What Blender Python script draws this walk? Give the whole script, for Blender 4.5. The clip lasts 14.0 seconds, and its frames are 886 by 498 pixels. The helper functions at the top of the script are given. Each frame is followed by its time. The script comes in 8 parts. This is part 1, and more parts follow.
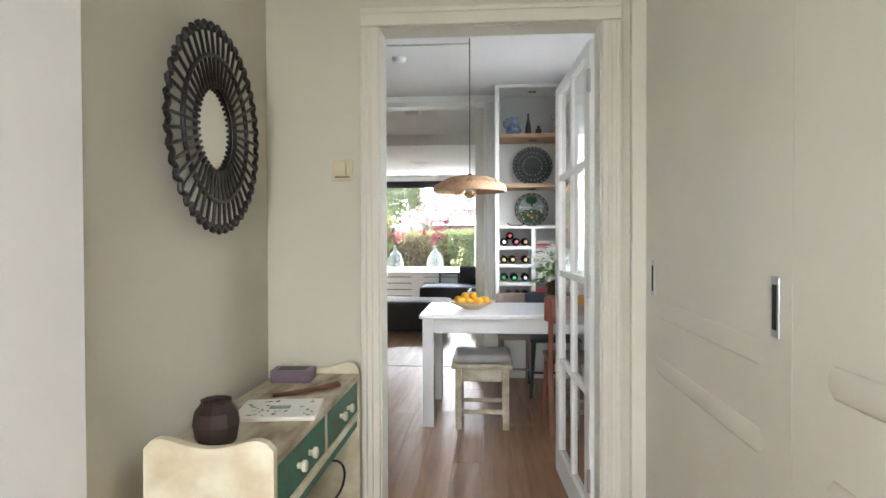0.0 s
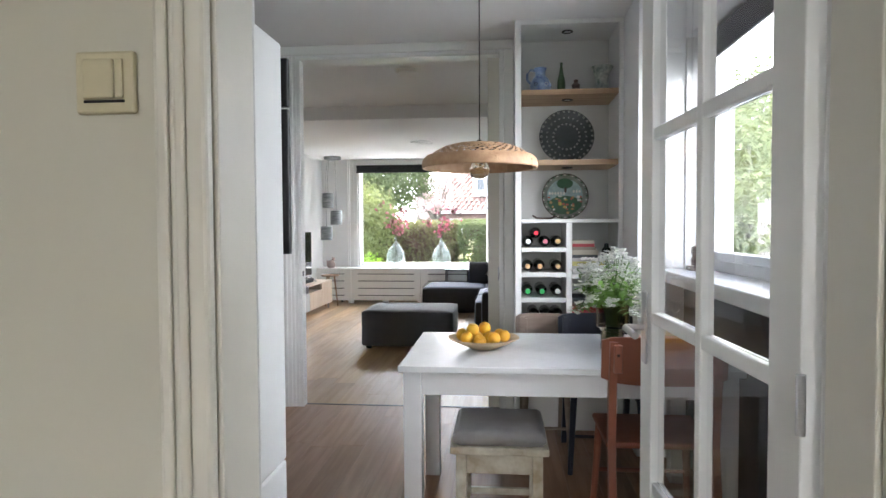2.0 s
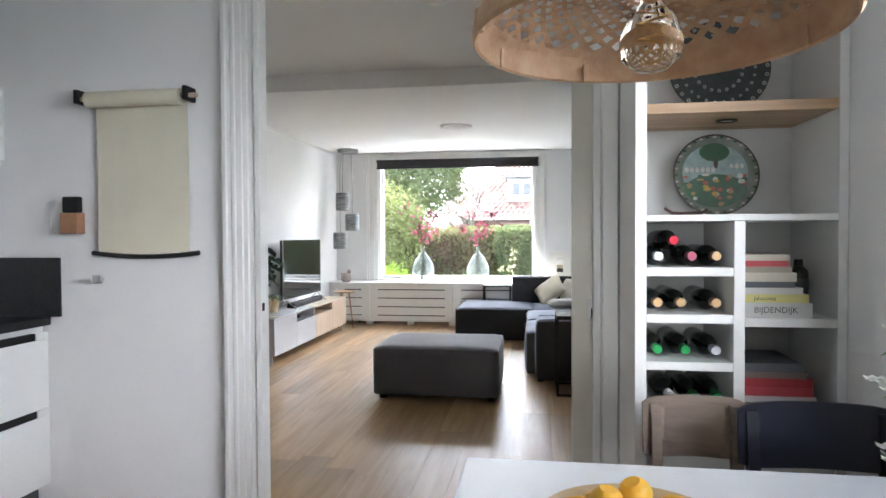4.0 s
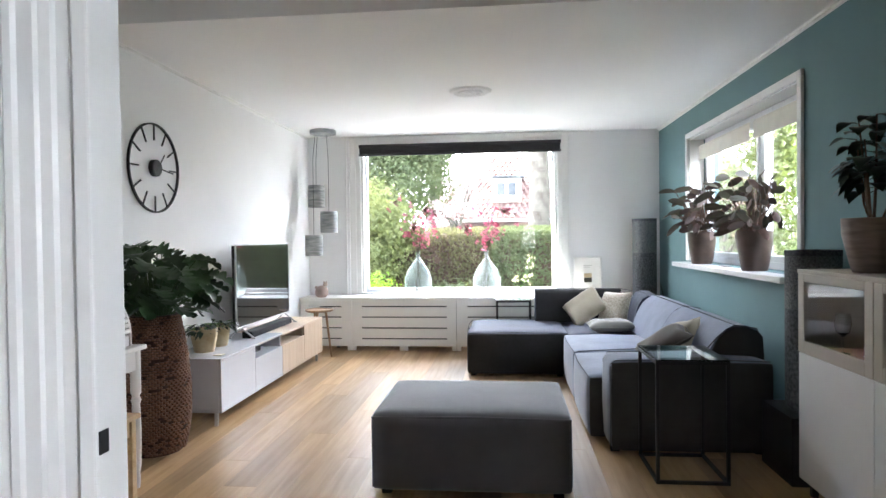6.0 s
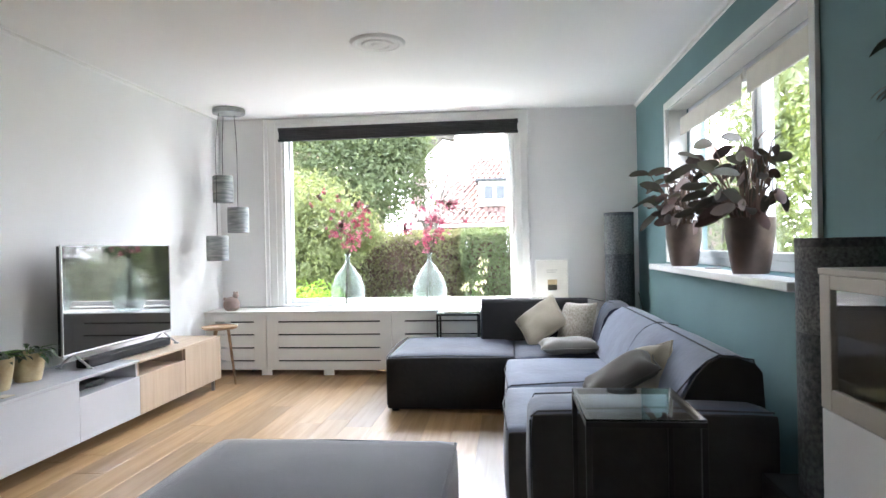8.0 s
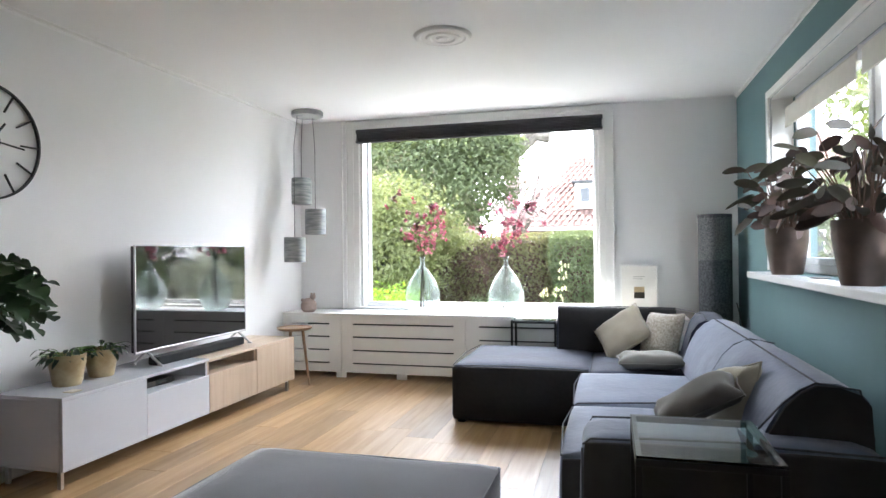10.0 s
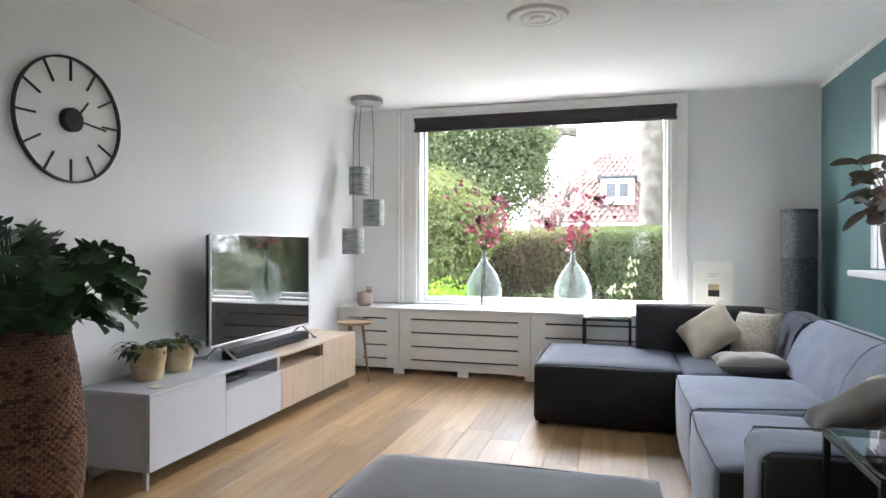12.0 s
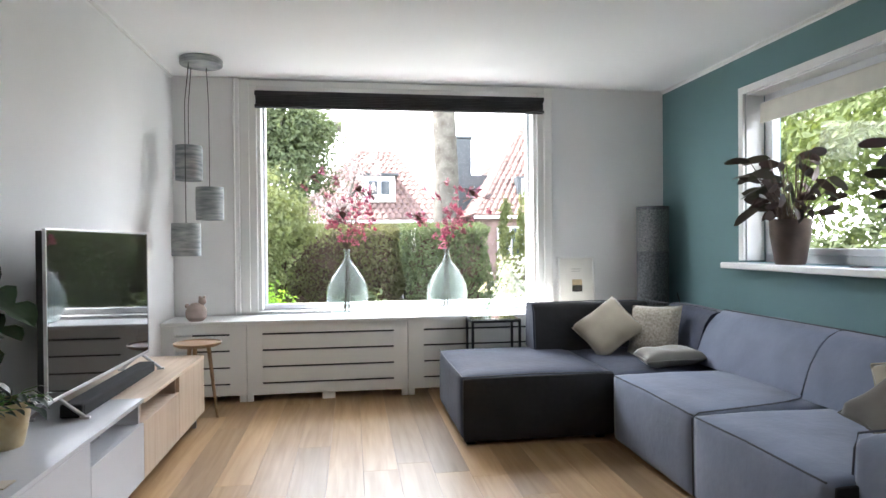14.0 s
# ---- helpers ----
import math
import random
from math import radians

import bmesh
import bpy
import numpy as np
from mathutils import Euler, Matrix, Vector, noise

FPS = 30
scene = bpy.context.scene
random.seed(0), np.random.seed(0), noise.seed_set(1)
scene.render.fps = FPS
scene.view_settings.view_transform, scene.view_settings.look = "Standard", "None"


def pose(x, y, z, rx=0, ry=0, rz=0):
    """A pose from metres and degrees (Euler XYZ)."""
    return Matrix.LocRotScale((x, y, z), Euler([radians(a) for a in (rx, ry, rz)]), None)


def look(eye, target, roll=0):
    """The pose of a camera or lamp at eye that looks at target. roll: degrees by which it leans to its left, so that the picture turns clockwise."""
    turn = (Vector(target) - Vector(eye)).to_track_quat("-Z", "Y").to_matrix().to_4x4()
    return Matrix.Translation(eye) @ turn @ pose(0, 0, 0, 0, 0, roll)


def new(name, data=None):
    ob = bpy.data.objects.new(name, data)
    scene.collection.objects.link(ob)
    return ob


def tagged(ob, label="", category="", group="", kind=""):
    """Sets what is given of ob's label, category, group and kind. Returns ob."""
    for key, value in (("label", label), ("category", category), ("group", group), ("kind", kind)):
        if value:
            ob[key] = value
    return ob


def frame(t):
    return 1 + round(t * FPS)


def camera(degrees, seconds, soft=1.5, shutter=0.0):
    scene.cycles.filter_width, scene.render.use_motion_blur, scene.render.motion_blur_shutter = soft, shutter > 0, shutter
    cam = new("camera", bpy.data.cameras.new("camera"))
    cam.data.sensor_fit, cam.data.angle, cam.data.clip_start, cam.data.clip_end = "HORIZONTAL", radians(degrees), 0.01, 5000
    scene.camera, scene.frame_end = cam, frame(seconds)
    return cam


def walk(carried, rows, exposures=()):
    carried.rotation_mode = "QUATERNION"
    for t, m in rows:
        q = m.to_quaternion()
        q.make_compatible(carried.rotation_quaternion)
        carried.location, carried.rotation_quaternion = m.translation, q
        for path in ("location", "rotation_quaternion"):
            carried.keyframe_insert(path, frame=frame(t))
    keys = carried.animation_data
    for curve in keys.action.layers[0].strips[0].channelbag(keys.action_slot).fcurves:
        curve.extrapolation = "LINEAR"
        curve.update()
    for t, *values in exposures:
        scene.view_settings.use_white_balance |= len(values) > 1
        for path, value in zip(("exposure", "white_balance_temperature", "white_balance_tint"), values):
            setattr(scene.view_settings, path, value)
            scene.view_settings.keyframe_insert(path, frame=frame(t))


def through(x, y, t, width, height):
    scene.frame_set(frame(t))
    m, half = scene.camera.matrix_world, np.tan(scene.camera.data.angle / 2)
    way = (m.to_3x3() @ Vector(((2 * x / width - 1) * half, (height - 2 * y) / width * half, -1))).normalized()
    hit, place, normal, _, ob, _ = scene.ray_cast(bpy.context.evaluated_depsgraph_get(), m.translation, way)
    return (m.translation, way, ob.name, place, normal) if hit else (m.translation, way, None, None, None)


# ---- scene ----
cam = camera(70.9, 14.0)
PATH = [
    (0, (0.508, 0.789, 1.248), (0.353, 2.783, 1.217), -0.2),
    (0.5, (0.534, 1.116, 1.261), (0.378, 3.108, 1.198), -0.2),
    (1, (0.497, 1.512, 1.287), (0.332, 3.504, 1.216), -0.1),
    (1.5, (0.474, 1.897, 1.306), (0.296, 3.888, 1.229), 0.1),
    (2, (0.462, 2.357, 1.32), (0.27, 4.347, 1.249), -0.3),
    (2.5, (0.408, 2.846, 1.322), (0.185, 4.833, 1.258), -0.2),
    (3, (0.359, 3.316, 1.314), (0.116, 5.3, 1.256), -0.2),
    (3.5, (0.312, 3.755, 1.305), (0.022, 5.733, 1.254), -0.3),
    (5.8, (-0.369, 5.723, 1.294), (-0.612, 7.708, 1.26), -0.6),
    (6, (-0.388, 5.914, 1.285), (-0.589, 7.904, 1.251), -0.7),
    (6.5, (-0.327, 6.298, 1.259), (-0.448, 8.294, 1.229), -1.1),
    (7, (-0.154, 6.679, 1.229), (-0.259, 8.676, 1.206), -1.4),
    (9.5, (0.315, 7.483, 1.187), (-0.16, 9.426, 1.197), -0.6),
    (10, (0.316, 7.479, 1.194), (-0.202, 9.411, 1.201), -0.6),
    (10.5, (0.299, 7.472, 1.195), (-0.246, 9.396, 1.201), -0.6),
    (11, (0.292, 7.477, 1.184), (-0.284, 9.392, 1.19), -0.6),
    (11.5, (0.158, 7.53, 1.169), (-0.433, 9.44, 1.167), -0.5),
    (12, (-0.202, 7.552, 1.18), (-0.752, 9.475, 1.171), 0.1),
    (12.5, (-0.559, 7.661, 1.175), (-0.96, 9.62, 1.167), -0.1),
    (13, (-0.955, 7.76, 1.194), (-1.184, 9.746, 1.184), -0.0),
    (13.5, (-1.208, 7.894, 1.186), (-1.175, 9.894, 1.173), -0.2),
    (14, (-1.382, 8.131, 1.183), (-1.092, 10.11, 1.164), -0.5),
]
walk(cam, [(t, look(eye, target, roll)) for t, eye, target, roll in PATH],
     exposures=[(0.0, 2.8, 6200, 12), (1.0, 2.85, 6150, 12), (1.5, 2.6, 6130, 12), (2.0, 2.35, 6110, 13), (2.5, 2.4, 6100, 13), (3.3, 2.5, 6080, 13), (6.0, 2.7, 5980, 13), (9.5, 2.38, 6060, 13), (11.5, 2.3, 6080, 13), (14.0, 2.0, 6120, 13)])

# ---------------------------------------------------------------- world, sun, large lights
SUN_DIR = Vector((-0.62, 0.30, 0.95)).normalized()      # towards the sun
world = bpy.data.worlds.new("sky")
scene.world = world
world.use_nodes = True
wn = world.node_tree.nodes
sky = wn.new("ShaderNodeTexSky")
sky.sky_type = "NISHITA"
sky.sun_disc = False
sky.sun_elevation = math.asin(SUN_DIR.z)
sky.sun_rotation = math.atan2(SUN_DIR.x, SUN_DIR.y)
wn["Background"].inputs[1].default_value = 0.15
world.node_tree.links.new(sky.outputs[0], wn["Background"].inputs[0])

sun_data = bpy.data.lights.new("sun", "SUN")
sun_data.energy, sun_data.angle, sun_data.color = 5.0, radians(0.5), (1.0, 0.95, 0.87)
sun = new("sun", sun_data)
sun.matrix_world = look(SUN_DIR * 60, (0, 0, 0))


def sky_lamp(name, eye, target, w, h, power, color=(0.88, 0.95, 1.0)):
    """An area lamp added at a window, standing in for the open sky; front and side: outside above its head."""
    d = bpy.data.lights.new(name, "AREA")
    d.shape, d.size, d.size_y, d.energy, d.color = "RECTANGLE", w, h, power, color
    ob = new(name, d)
    ob.matrix_world = look(eye, target)
    return ob


HAZE = 3.0      # glow of the hazy sky near the horizon
sky_lamp("sky_light_front", (-0.95, 15.8, 3.75), (-0.95, 10.8, 0.8), 2.8, 1.4, 50)
sky_lamp("sky_light_side", (3.4, 9.7, 3.6), (0.4, 12.9, 1.2), 2.0, 1.2, 16)
# fill lamp added outside the kitchen window, tilted up to brighten the ceiling
sky_lamp("kitchen_fill_light", (2.7, 4.9, 1.6), (-1.6, 5.2, 2.1), 1.9, 1.1, 4)
# fill lamp added inside an assumed, unseen window to brighten the hall
sky_lamp("hall_fill_light", (0.35, -1.28, 1.5), (0.3, 3.0, 1.2), 0.7, 1.2, 5, (1.0, 0.97, 0.91))

# ---------------------------------------------------------------- materials


def nodes_of(name):
    m = bpy.data.materials.new(name)
    m.use_nodes = True
    return m, m.node_tree.nodes, m.node_tree.links, m.node_tree.nodes["Principled BSDF"]


def surf(name, col, rough=0.5, var=0.12, scale=6.0, bump=0.1, bscale=60.0, metal=0.0, stretch=(1, 1, 1), spread=0.0,
         trans=0.0, ior=1.45, sheen=0.0, col2=None, dist=0.004):
    """Painted, woven, moulded or cast surface: two scales of tone and a fine relief."""
    m, n, l, p = nodes_of(name)
    tc = n.new("ShaderNodeTexCoord")
    mp = n.new("ShaderNodeMapping")
    mp.inputs["Scale"].default_value = stretch
    l.new(tc.outputs["Object"], mp.inputs["Vector"])
    a, b = n.new("ShaderNodeTexNoise"), n.new("ShaderNodeTexNoise")
    a.inputs["Scale"].default_value, b.inputs["Scale"].default_value = scale, bscale
    a.inputs["Detail"].default_value, b.inputs["Detail"].default_value = 5, 3
    for t in (a, b):
        l.new(mp.outputs[0], t.inputs["Vector"])
    mix = n.new("ShaderNodeMix")
    mix.data_type = "RGBA"
    other = col2 or tuple(c * (1 - var) for c in col)
    mix.inputs[6].default_value, mix.inputs[7].default_value = (*col, 1), (*other, 1)
    ramp = n.new("ShaderNodeMapRange")
    ramp.inputs[1].default_value, ramp.inputs[2].default_value = 0.35, 0.7
    l.new(a.outputs[0], ramp.inputs[0])
    l.new(ramp.outputs[0], mix.inputs[0])
    out = mix.outputs[2]
    if spread:
        info, hsv, mr = n.new("ShaderNodeObjectInfo"), n.new("ShaderNodeHueSaturation"), n.new("ShaderNodeMapRange")
        mr.inputs[3].default_value, mr.inputs[4].default_value = 1 - spread, 1 + spread
        l.new(info.outputs["Random"], mr.inputs[0])
        l.new(mr.outputs[0], hsv.inputs["Value"])
        l.new(out, hsv.inputs["Color"])
        out = hsv.outputs[0]
    l.new(out, p.inputs["Base Color"])
    rr = n.new("ShaderNodeMapRange")
    rr.inputs[3].default_value, rr.inputs[4].default_value = max(rough - 0.08, 0.02), min(rough + 0.08, 1)
    l.new(b.outputs[0], rr.inputs[0])
    l.new(rr.outputs[0], p.inputs["Roughness"])
    p.inputs["Metallic"].default_value = metal
    p.inputs["Transmission Weight"].default_value = trans
    p.inputs["IOR"].default_value = ior
    p.inputs["Sheen Weight"].default_value = sheen
    p.inputs["Sheen Roughness"].default_value = 0.35
    if bump:
        bp = n.new("ShaderNodeBump")
        bp.inputs["Strength"].default_value, bp.inputs["Distance"].default_value = bump, dist
        l.new(b.outputs[0], bp.inputs["Height"])
        l.new(bp.outputs[0], p.inputs["Normal"])
    return m


def timber(name, light, dark, rough=0.45, axis="Y", spread=0.18, grain=26.0, gap=0.25):
    """Sawn wood with long grain along one axis; every board has its own tone."""
    m, n, l, p = nodes_of(name)
    tc, mp, info = n.new("ShaderNodeTexCoord"), n.new("ShaderNodeMapping"), n.new("ShaderNodeObjectInfo")
    mp.inputs["Scale"].default_value = {"X": (0.06, 1, 1), "Y": (1, 0.06, 1), "Z": (1, 1, 0.06)}[axis]
    add = n.new("ShaderNodeVectorMath")
    mul = n.new("ShaderNodeMath")
    mul.operation = "MULTIPLY"
    mul.inputs[1].default_value = 37.0
    l.new(info.outputs["Random"], mul.inputs[0])
    l.new(tc.outputs["Object"], add.inputs[0])
    l.new(mul.outputs[0], add.inputs[1])
    l.new(add.outputs[0], mp.inputs["Vector"])
    g, f2 = n.new("ShaderNodeTexNoise"), n.new("ShaderNodeTexNoise")
    g.inputs["Scale"].default_value, g.inputs["Detail"].default_value, g.inputs["Distortion"].default_value = grain, 6, 0.6
    f2.inputs["Scale"].default_value, f2.inputs["Detail"].default_value = 2.2, 2
    l.new(mp.outputs[0], g.inputs["Vector"])
    l.new(add.outputs[0], f2.inputs["Vector"])
    ramp = n.new("ShaderNodeValToRGB")
    ramp.color_ramp.elements[0].color, ramp.color_ramp.elements[1].color = (*dark, 1), (*light, 1)
    ramp.color_ramp.elements[0].position, ramp.color_ramp.elements[1].position = 0.3, 0.62
    l.new(g.outputs[0], ramp.inputs[0])
    hsv, mr, ad = n.new("ShaderNodeHueSaturation"), n.new("ShaderNodeMapRange"), n.new("ShaderNodeMath")
    mr.inputs[3].default_value, mr.inputs[4].default_value = 1 - spread, 1 + spread
    l.new(info.outputs["Random"], mr.inputs[0])
    l.new(f2.outputs[0], ad.inputs[0])
    ad.inputs[1].default_value = -0.5
    ad2 = n.new("ShaderNodeMath")
    ad2.operation = "MULTIPLY_ADD"
    ad2.inputs[1].default_value = 0.25
    l.new(ad.outputs[0], ad2.inputs[0])
    l.new(mr.outputs[0], ad2.inputs[2])
    l.new(ad2.outputs[0], hsv.inputs["Value"])
    l.new(ramp.outputs[0], hsv.inputs["Color"])
    l.new(hsv.outputs[0], p.inputs["Base Color"])
    rr = n.new("ShaderNodeMapRange")
    rr.inputs[3].default_value, rr.inputs[4].default_value = rough + 0.12, rough - 0.08
    l.new(g.outputs[0], rr.inputs[0])
    l.new(rr.outputs[0], p.inputs["Roughness"])
    bp = n.new("ShaderNodeBump")
    bp.inputs["Strength"].default_value, bp.inputs["Distance"].default_value = gap, 0.002
    l.new(g.outputs[0], bp.inputs["Height"])
    l.new(bp.outputs[0], p.inputs["Normal"])
    return m


def glass(name, col=(1, 1, 1), rough=0.0, ior=1.45):
    m, n, l, p = nodes_of(name)
    p.inputs["Base Color"].default_value = (*col, 1)
    p.inputs["Transmission Weight"].default_value = 1
    p.inputs["Roughness"].default_value = rough
    p.inputs["IOR"].default_value = ior
    return m


M = {}
M["wall_white"] = surf("white_wall_paint", (0.84, 0.84, 0.83), 0.85, 0.05, 1.5, 0.06, 160)
M["wall_cream"] = surf("cream_wall_paint", (0.60, 0.575, 0.48), 0.8, 0.07, 1.8, 0.08, 140)
M["wall_teal"] = surf("teal_wall_paint", (0.14, 0.245, 0.255), 0.75, 0.10, 1.4, 0.06, 160)
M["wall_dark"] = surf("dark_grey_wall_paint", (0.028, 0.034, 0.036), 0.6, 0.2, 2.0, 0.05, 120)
M["ceiling"] = surf("white_ceiling_paint", (0.87, 0.87, 0.86), 0.9, 0.03, 1.2, 0.08, 110)
M["gloss_white"] = surf("white_gloss_paint", (0.80, 0.80, 0.77), 0.32, 0.05, 3.0, 0.04, 50)
M["gloss_cream"] = surf("cream_gloss_paint", (0.70, 0.675, 0.585), 0.35, 0.06, 3.0, 0.05, 45)
M["white_lacquer"] = surf("white_lacquer", (0.82, 0.82, 0.81), 0.22, 0.03, 4.0, 0.01, 30)
M["oak_floor"] = timber("oiled_oak_boards", (0.385, 0.246, 0.118), (0.305, 0.186, 0.083), 0.36, "Y", 0.26)
M["kitchen_floor"] = timber("brown_oak_boards", (0.34, 0.19, 0.105), (0.25, 0.13, 0.068), 0.34, "Y", 0.16, gap=0.15)
M["oak"] = timber("pale_oak_veneer", (0.47, 0.365, 0.265), (0.41, 0.31, 0.22), 0.45, "Z", 0.08)
M["oak_flat"] = timber("pale_oak_top", (0.48, 0.375, 0.275), (0.41, 0.31, 0.22), 0.42, "Y", 0.08)
M["oak_shelf"] = timber("oak_shelf_board", (0.50, 0.34, 0.20), (0.36, 0.23, 0.13), 0.45, "X", 0.08)
M["black_metal"] = surf("black_powder_coat", (0.014, 0.014, 0.015), 0.45, 0.2, 10, 0.05, 200)
M["steel"] = surf("brushed_steel", (0.55, 0.55, 0.56), 0.32, 0.1, 20, 0.03, 200, metal=1.0)
M["dark"] = surf("dark_gap", (0.012, 0.012, 0.012), 0.8, 0.2, 8, 0, 40)
M["pane"] = glass("window_glass", (1, 1, 1), 0.0, 1.18)
M["upvc"] = surf("white_window_frame", (0.80, 0.82, 0.84), 0.3, 0.04, 5, 0.02, 40)

# ---------------------------------------------------------------- building blocks


def cuboid(bm, x0, y0, z0, x1, y1, z1, bevel=0.0, seg=2):
    r = bmesh.ops.create_cube(bm, size=1.0)
    vs = r["verts"]
    bmesh.ops.scale(bm, vec=(abs(x1 - x0), abs(y1 - y0), abs(z1 - z0)), verts=vs)
    bmesh.ops.translate(bm, vec=((x0 + x1) / 2, (y0 + y1) / 2, (z0 + z1) / 2), verts=vs)
    if bevel:
        es = list({e for v in vs for e in v.link_edges})
        bmesh.ops.bevel(bm, geom=es, offset=bevel, segments=seg, affect="EDGES", profile=0.5)
    return bm


def block(x0, y0, z0, x1, y1, z1, bevel=0.0, seg=2):
    return cuboid(bmesh.new(), x0, y0, z0, x1, y1, z1, bevel, seg)


def lathe(profile, n=32, cx=0.0, cy=0.0, bm=None):
    """A turned body from (radius, height) pairs; a radius of 0 closes it."""
    bm = bm or bmesh.new()
    rings = []
    for r, z in profile:
        if r <= 1e-6:
            rings.append([bm.verts.new((cx, cy, z))])
        else:
            rings.append([bm.verts.new((cx + r * math.cos(2 * math.pi * k / n), cy + r * math.sin(2 * math.pi * k / n), z)) for k in range(n)])
    for a, b in zip(rings, rings[1:]):
        for k in range(n):
            q = (k + 1) % n
            if len(a) == 1 and len(b) > 1:
                bm.faces.new((a[0], b[q], b[k]))
            elif len(b) == 1 and len(a) > 1:
                bm.faces.new((a[k], a[q], b[0]))
            elif len(a) > 1:
                bm.faces.new((a[k], a[q], b[q], b[k]))
    return bm


def tube(pts, r, n=8, bm=None, taper=None, closed=False):
    """A round bar along points; taper gives the radius at the far end."""
    bm = bm or bmesh.new()
    pts = [Vector(p) for p in pts]
    rings, count = [], len(pts)
    for i, p in enumerate(pts):
        if closed:
            d = pts[(i + 1) % count] - pts[i - 1]
        else:
            d = pts[min(i + 1, count - 1)] - pts[max(i - 1, 0)]
        d = d.normalized() if d.length > 1e-9 else Vector((0, 0, 1))
        u = d.cross(Vector((0, 0, 1)) if abs(d.z) < 0.9 else Vector((1, 0, 0))).normalized()
        w = d.cross(u)
        rad = r if taper is None else r + (taper - r) * i / max(count - 1, 1)
        rings.append([bm.verts.new(p + rad * (math.cos(2 * math.pi * k / n) * u + math.sin(2 * math.pi * k / n) * w)) for k in range(n)])
    pairs = list(zip(rings, rings[1:])) + ([(rings[-1], rings[0])] if closed else [])
    for a, b in pairs:
        for k in range(n):
            bm.faces.new((a[k], a[(k + 1) % n], b[(k + 1) % n], b[k]))
    if not closed:
        bm.faces.new(rings[0][::-1])
        bm.faces.new(rings[-1])
    return bm


def mesh_of(name, bm, mat, smooth=False, angle=35):
    bmesh.ops.recalc_face_normals(bm, faces=bm.faces)
    me = bpy.data.meshes.new(name)
    bm.to_mesh(me)
    bm.free()
    for m in (mat if isinstance(mat, (list, tuple)) else [mat]):
        me.materials.append(m)
    if smooth:
        me.shade_smooth()
        me.set_sharp_from_angle(angle=radians(angle))
    return me


def thing(name, at, label, category, group="", turn=0):
    e = new(name)
    e.empty_display_size = 0.1
    e.matrix_basis = pose(*at, 0, 0, turn)
    return tagged(e, label, category, group)


def root_of(ob):
    while ob.parent:
        ob = ob.parent
    return ob


def part(name, bm, mat, parent, label="", smooth=False, here=False, angle=35):
    """One mesh under a thing or a part. here: the mesh is given in the room's own coordinates."""
    if here:
        bmesh.ops.translate(bm, vec=-root_of(parent).matrix_basis.translation, verts=bm.verts)
    ob = new(name, mesh_of(name, bm, mat, smooth, angle))
    ob.parent = parent
    return tagged(ob, label) if label else ob


def many(name, bm, mat, parent, label="", smooth=False, here=False):
    """Things past counting on one part, joined."""
    return tagged(part(name, bm, mat, parent, label, smooth, here), kind="stuff")


def single(name, bm, mat, label, category, group="", smooth=False, kind="", angle=35):
    ob = new(name, mesh_of(name, bm, mat, smooth, angle))
    return tagged(ob, label, category, group, kind)


def setting(name, bm, mat, label, category, smooth=False):
    return single(name, bm, mat, label, category, "", smooth, "structure")


def cut_wall(axis, at, thick, a0, a1, z0, z1, holes=()):
    """A wall of given thickness from at; axis 'x': its face lies at x=at and it runs along y. holes: (a, b, z, z)."""
    bm = bmesh.new()
    ca = sorted({a0, a1, *(q for h in holes for q in h[:2])})
    cz = sorted({z0, z1, *(q for h in holes for q in h[2:])})
    ca, cz = [q for q in ca if a0 <= q <= a1], [q for q in cz if z0 <= q <= z1]
    made = {}

    def vert(i, j, k):
        if (i, j, k) not in made:
            d = at + thick * k
            made[i, j, k] = bm.verts.new((d, ca[i], cz[j]) if axis == "x" else (ca[i], d, cz[j]))
        return made[i, j, k]

    def solid(i, j):
        if not (0 <= i < len(ca) - 1 and 0 <= j < len(cz) - 1):
            return False
        m, n = (ca[i] + ca[i + 1]) / 2, (cz[j] + cz[j + 1]) / 2
        return not any(h[0] < m < h[1] and h[2] < n < h[3] for h in holes)
    for i in range(len(ca) - 1):
        for j in range(len(cz) - 1):
            if not solid(i, j):
                continue
            for k in (0, 1):
                bm.faces.new((vert(i, j, k), vert(i + 1, j, k), vert(i + 1, j + 1, k), vert(i, j + 1, k)))
            for di, dj, p, q in ((-1, 0, (i, j), (i, j + 1)), (1, 0, (i + 1, j), (i + 1, j + 1)), (0, -1, (i, j), (i + 1, j)), (0, 1, (i, j + 1), (i + 1, j + 1))):
                if not solid(i + di, j + dj):
                    bm.faces.new((vert(*p, 0), vert(*q, 0), vert(*q, 1), vert(*p, 1)))
    return bm

# ---------------------------------------------------------------- the house's shell


# hall (y < 3.15), kitchen (3.27 to 6.80), living room (6.98 to 13.40)
setting("wall_hall_left", cut_wall("x", -0.36, -0.12, -1.5, 3.15, 0, 2.6), M["wall_cream"], "cream painted plaster hall wall", "wall")
setting("wall_hall_nib", block(-0.358, -1.4, 0, -0.29, 1.955, 2.6, 0.004), M["wall_white"], "white painted wall lining at the hall entrance", "wall")
setting("wall_hall_right", cut_wall("x", 1.65, 0.12, -1.5, 3.15, 0, 2.6), M["wall_cream"], "cream painted plaster wall behind the cupboard", "wall")
setting("wall_hall_back", cut_wall("y", -1.4, -0.12, -0.48, 1.77, 0, 2.6, [(-0.05, 0.75, 0.8, 2.2)]), M["wall_cream"], "cream painted wall, out of view, with an assumed opening for daylight", "wall")
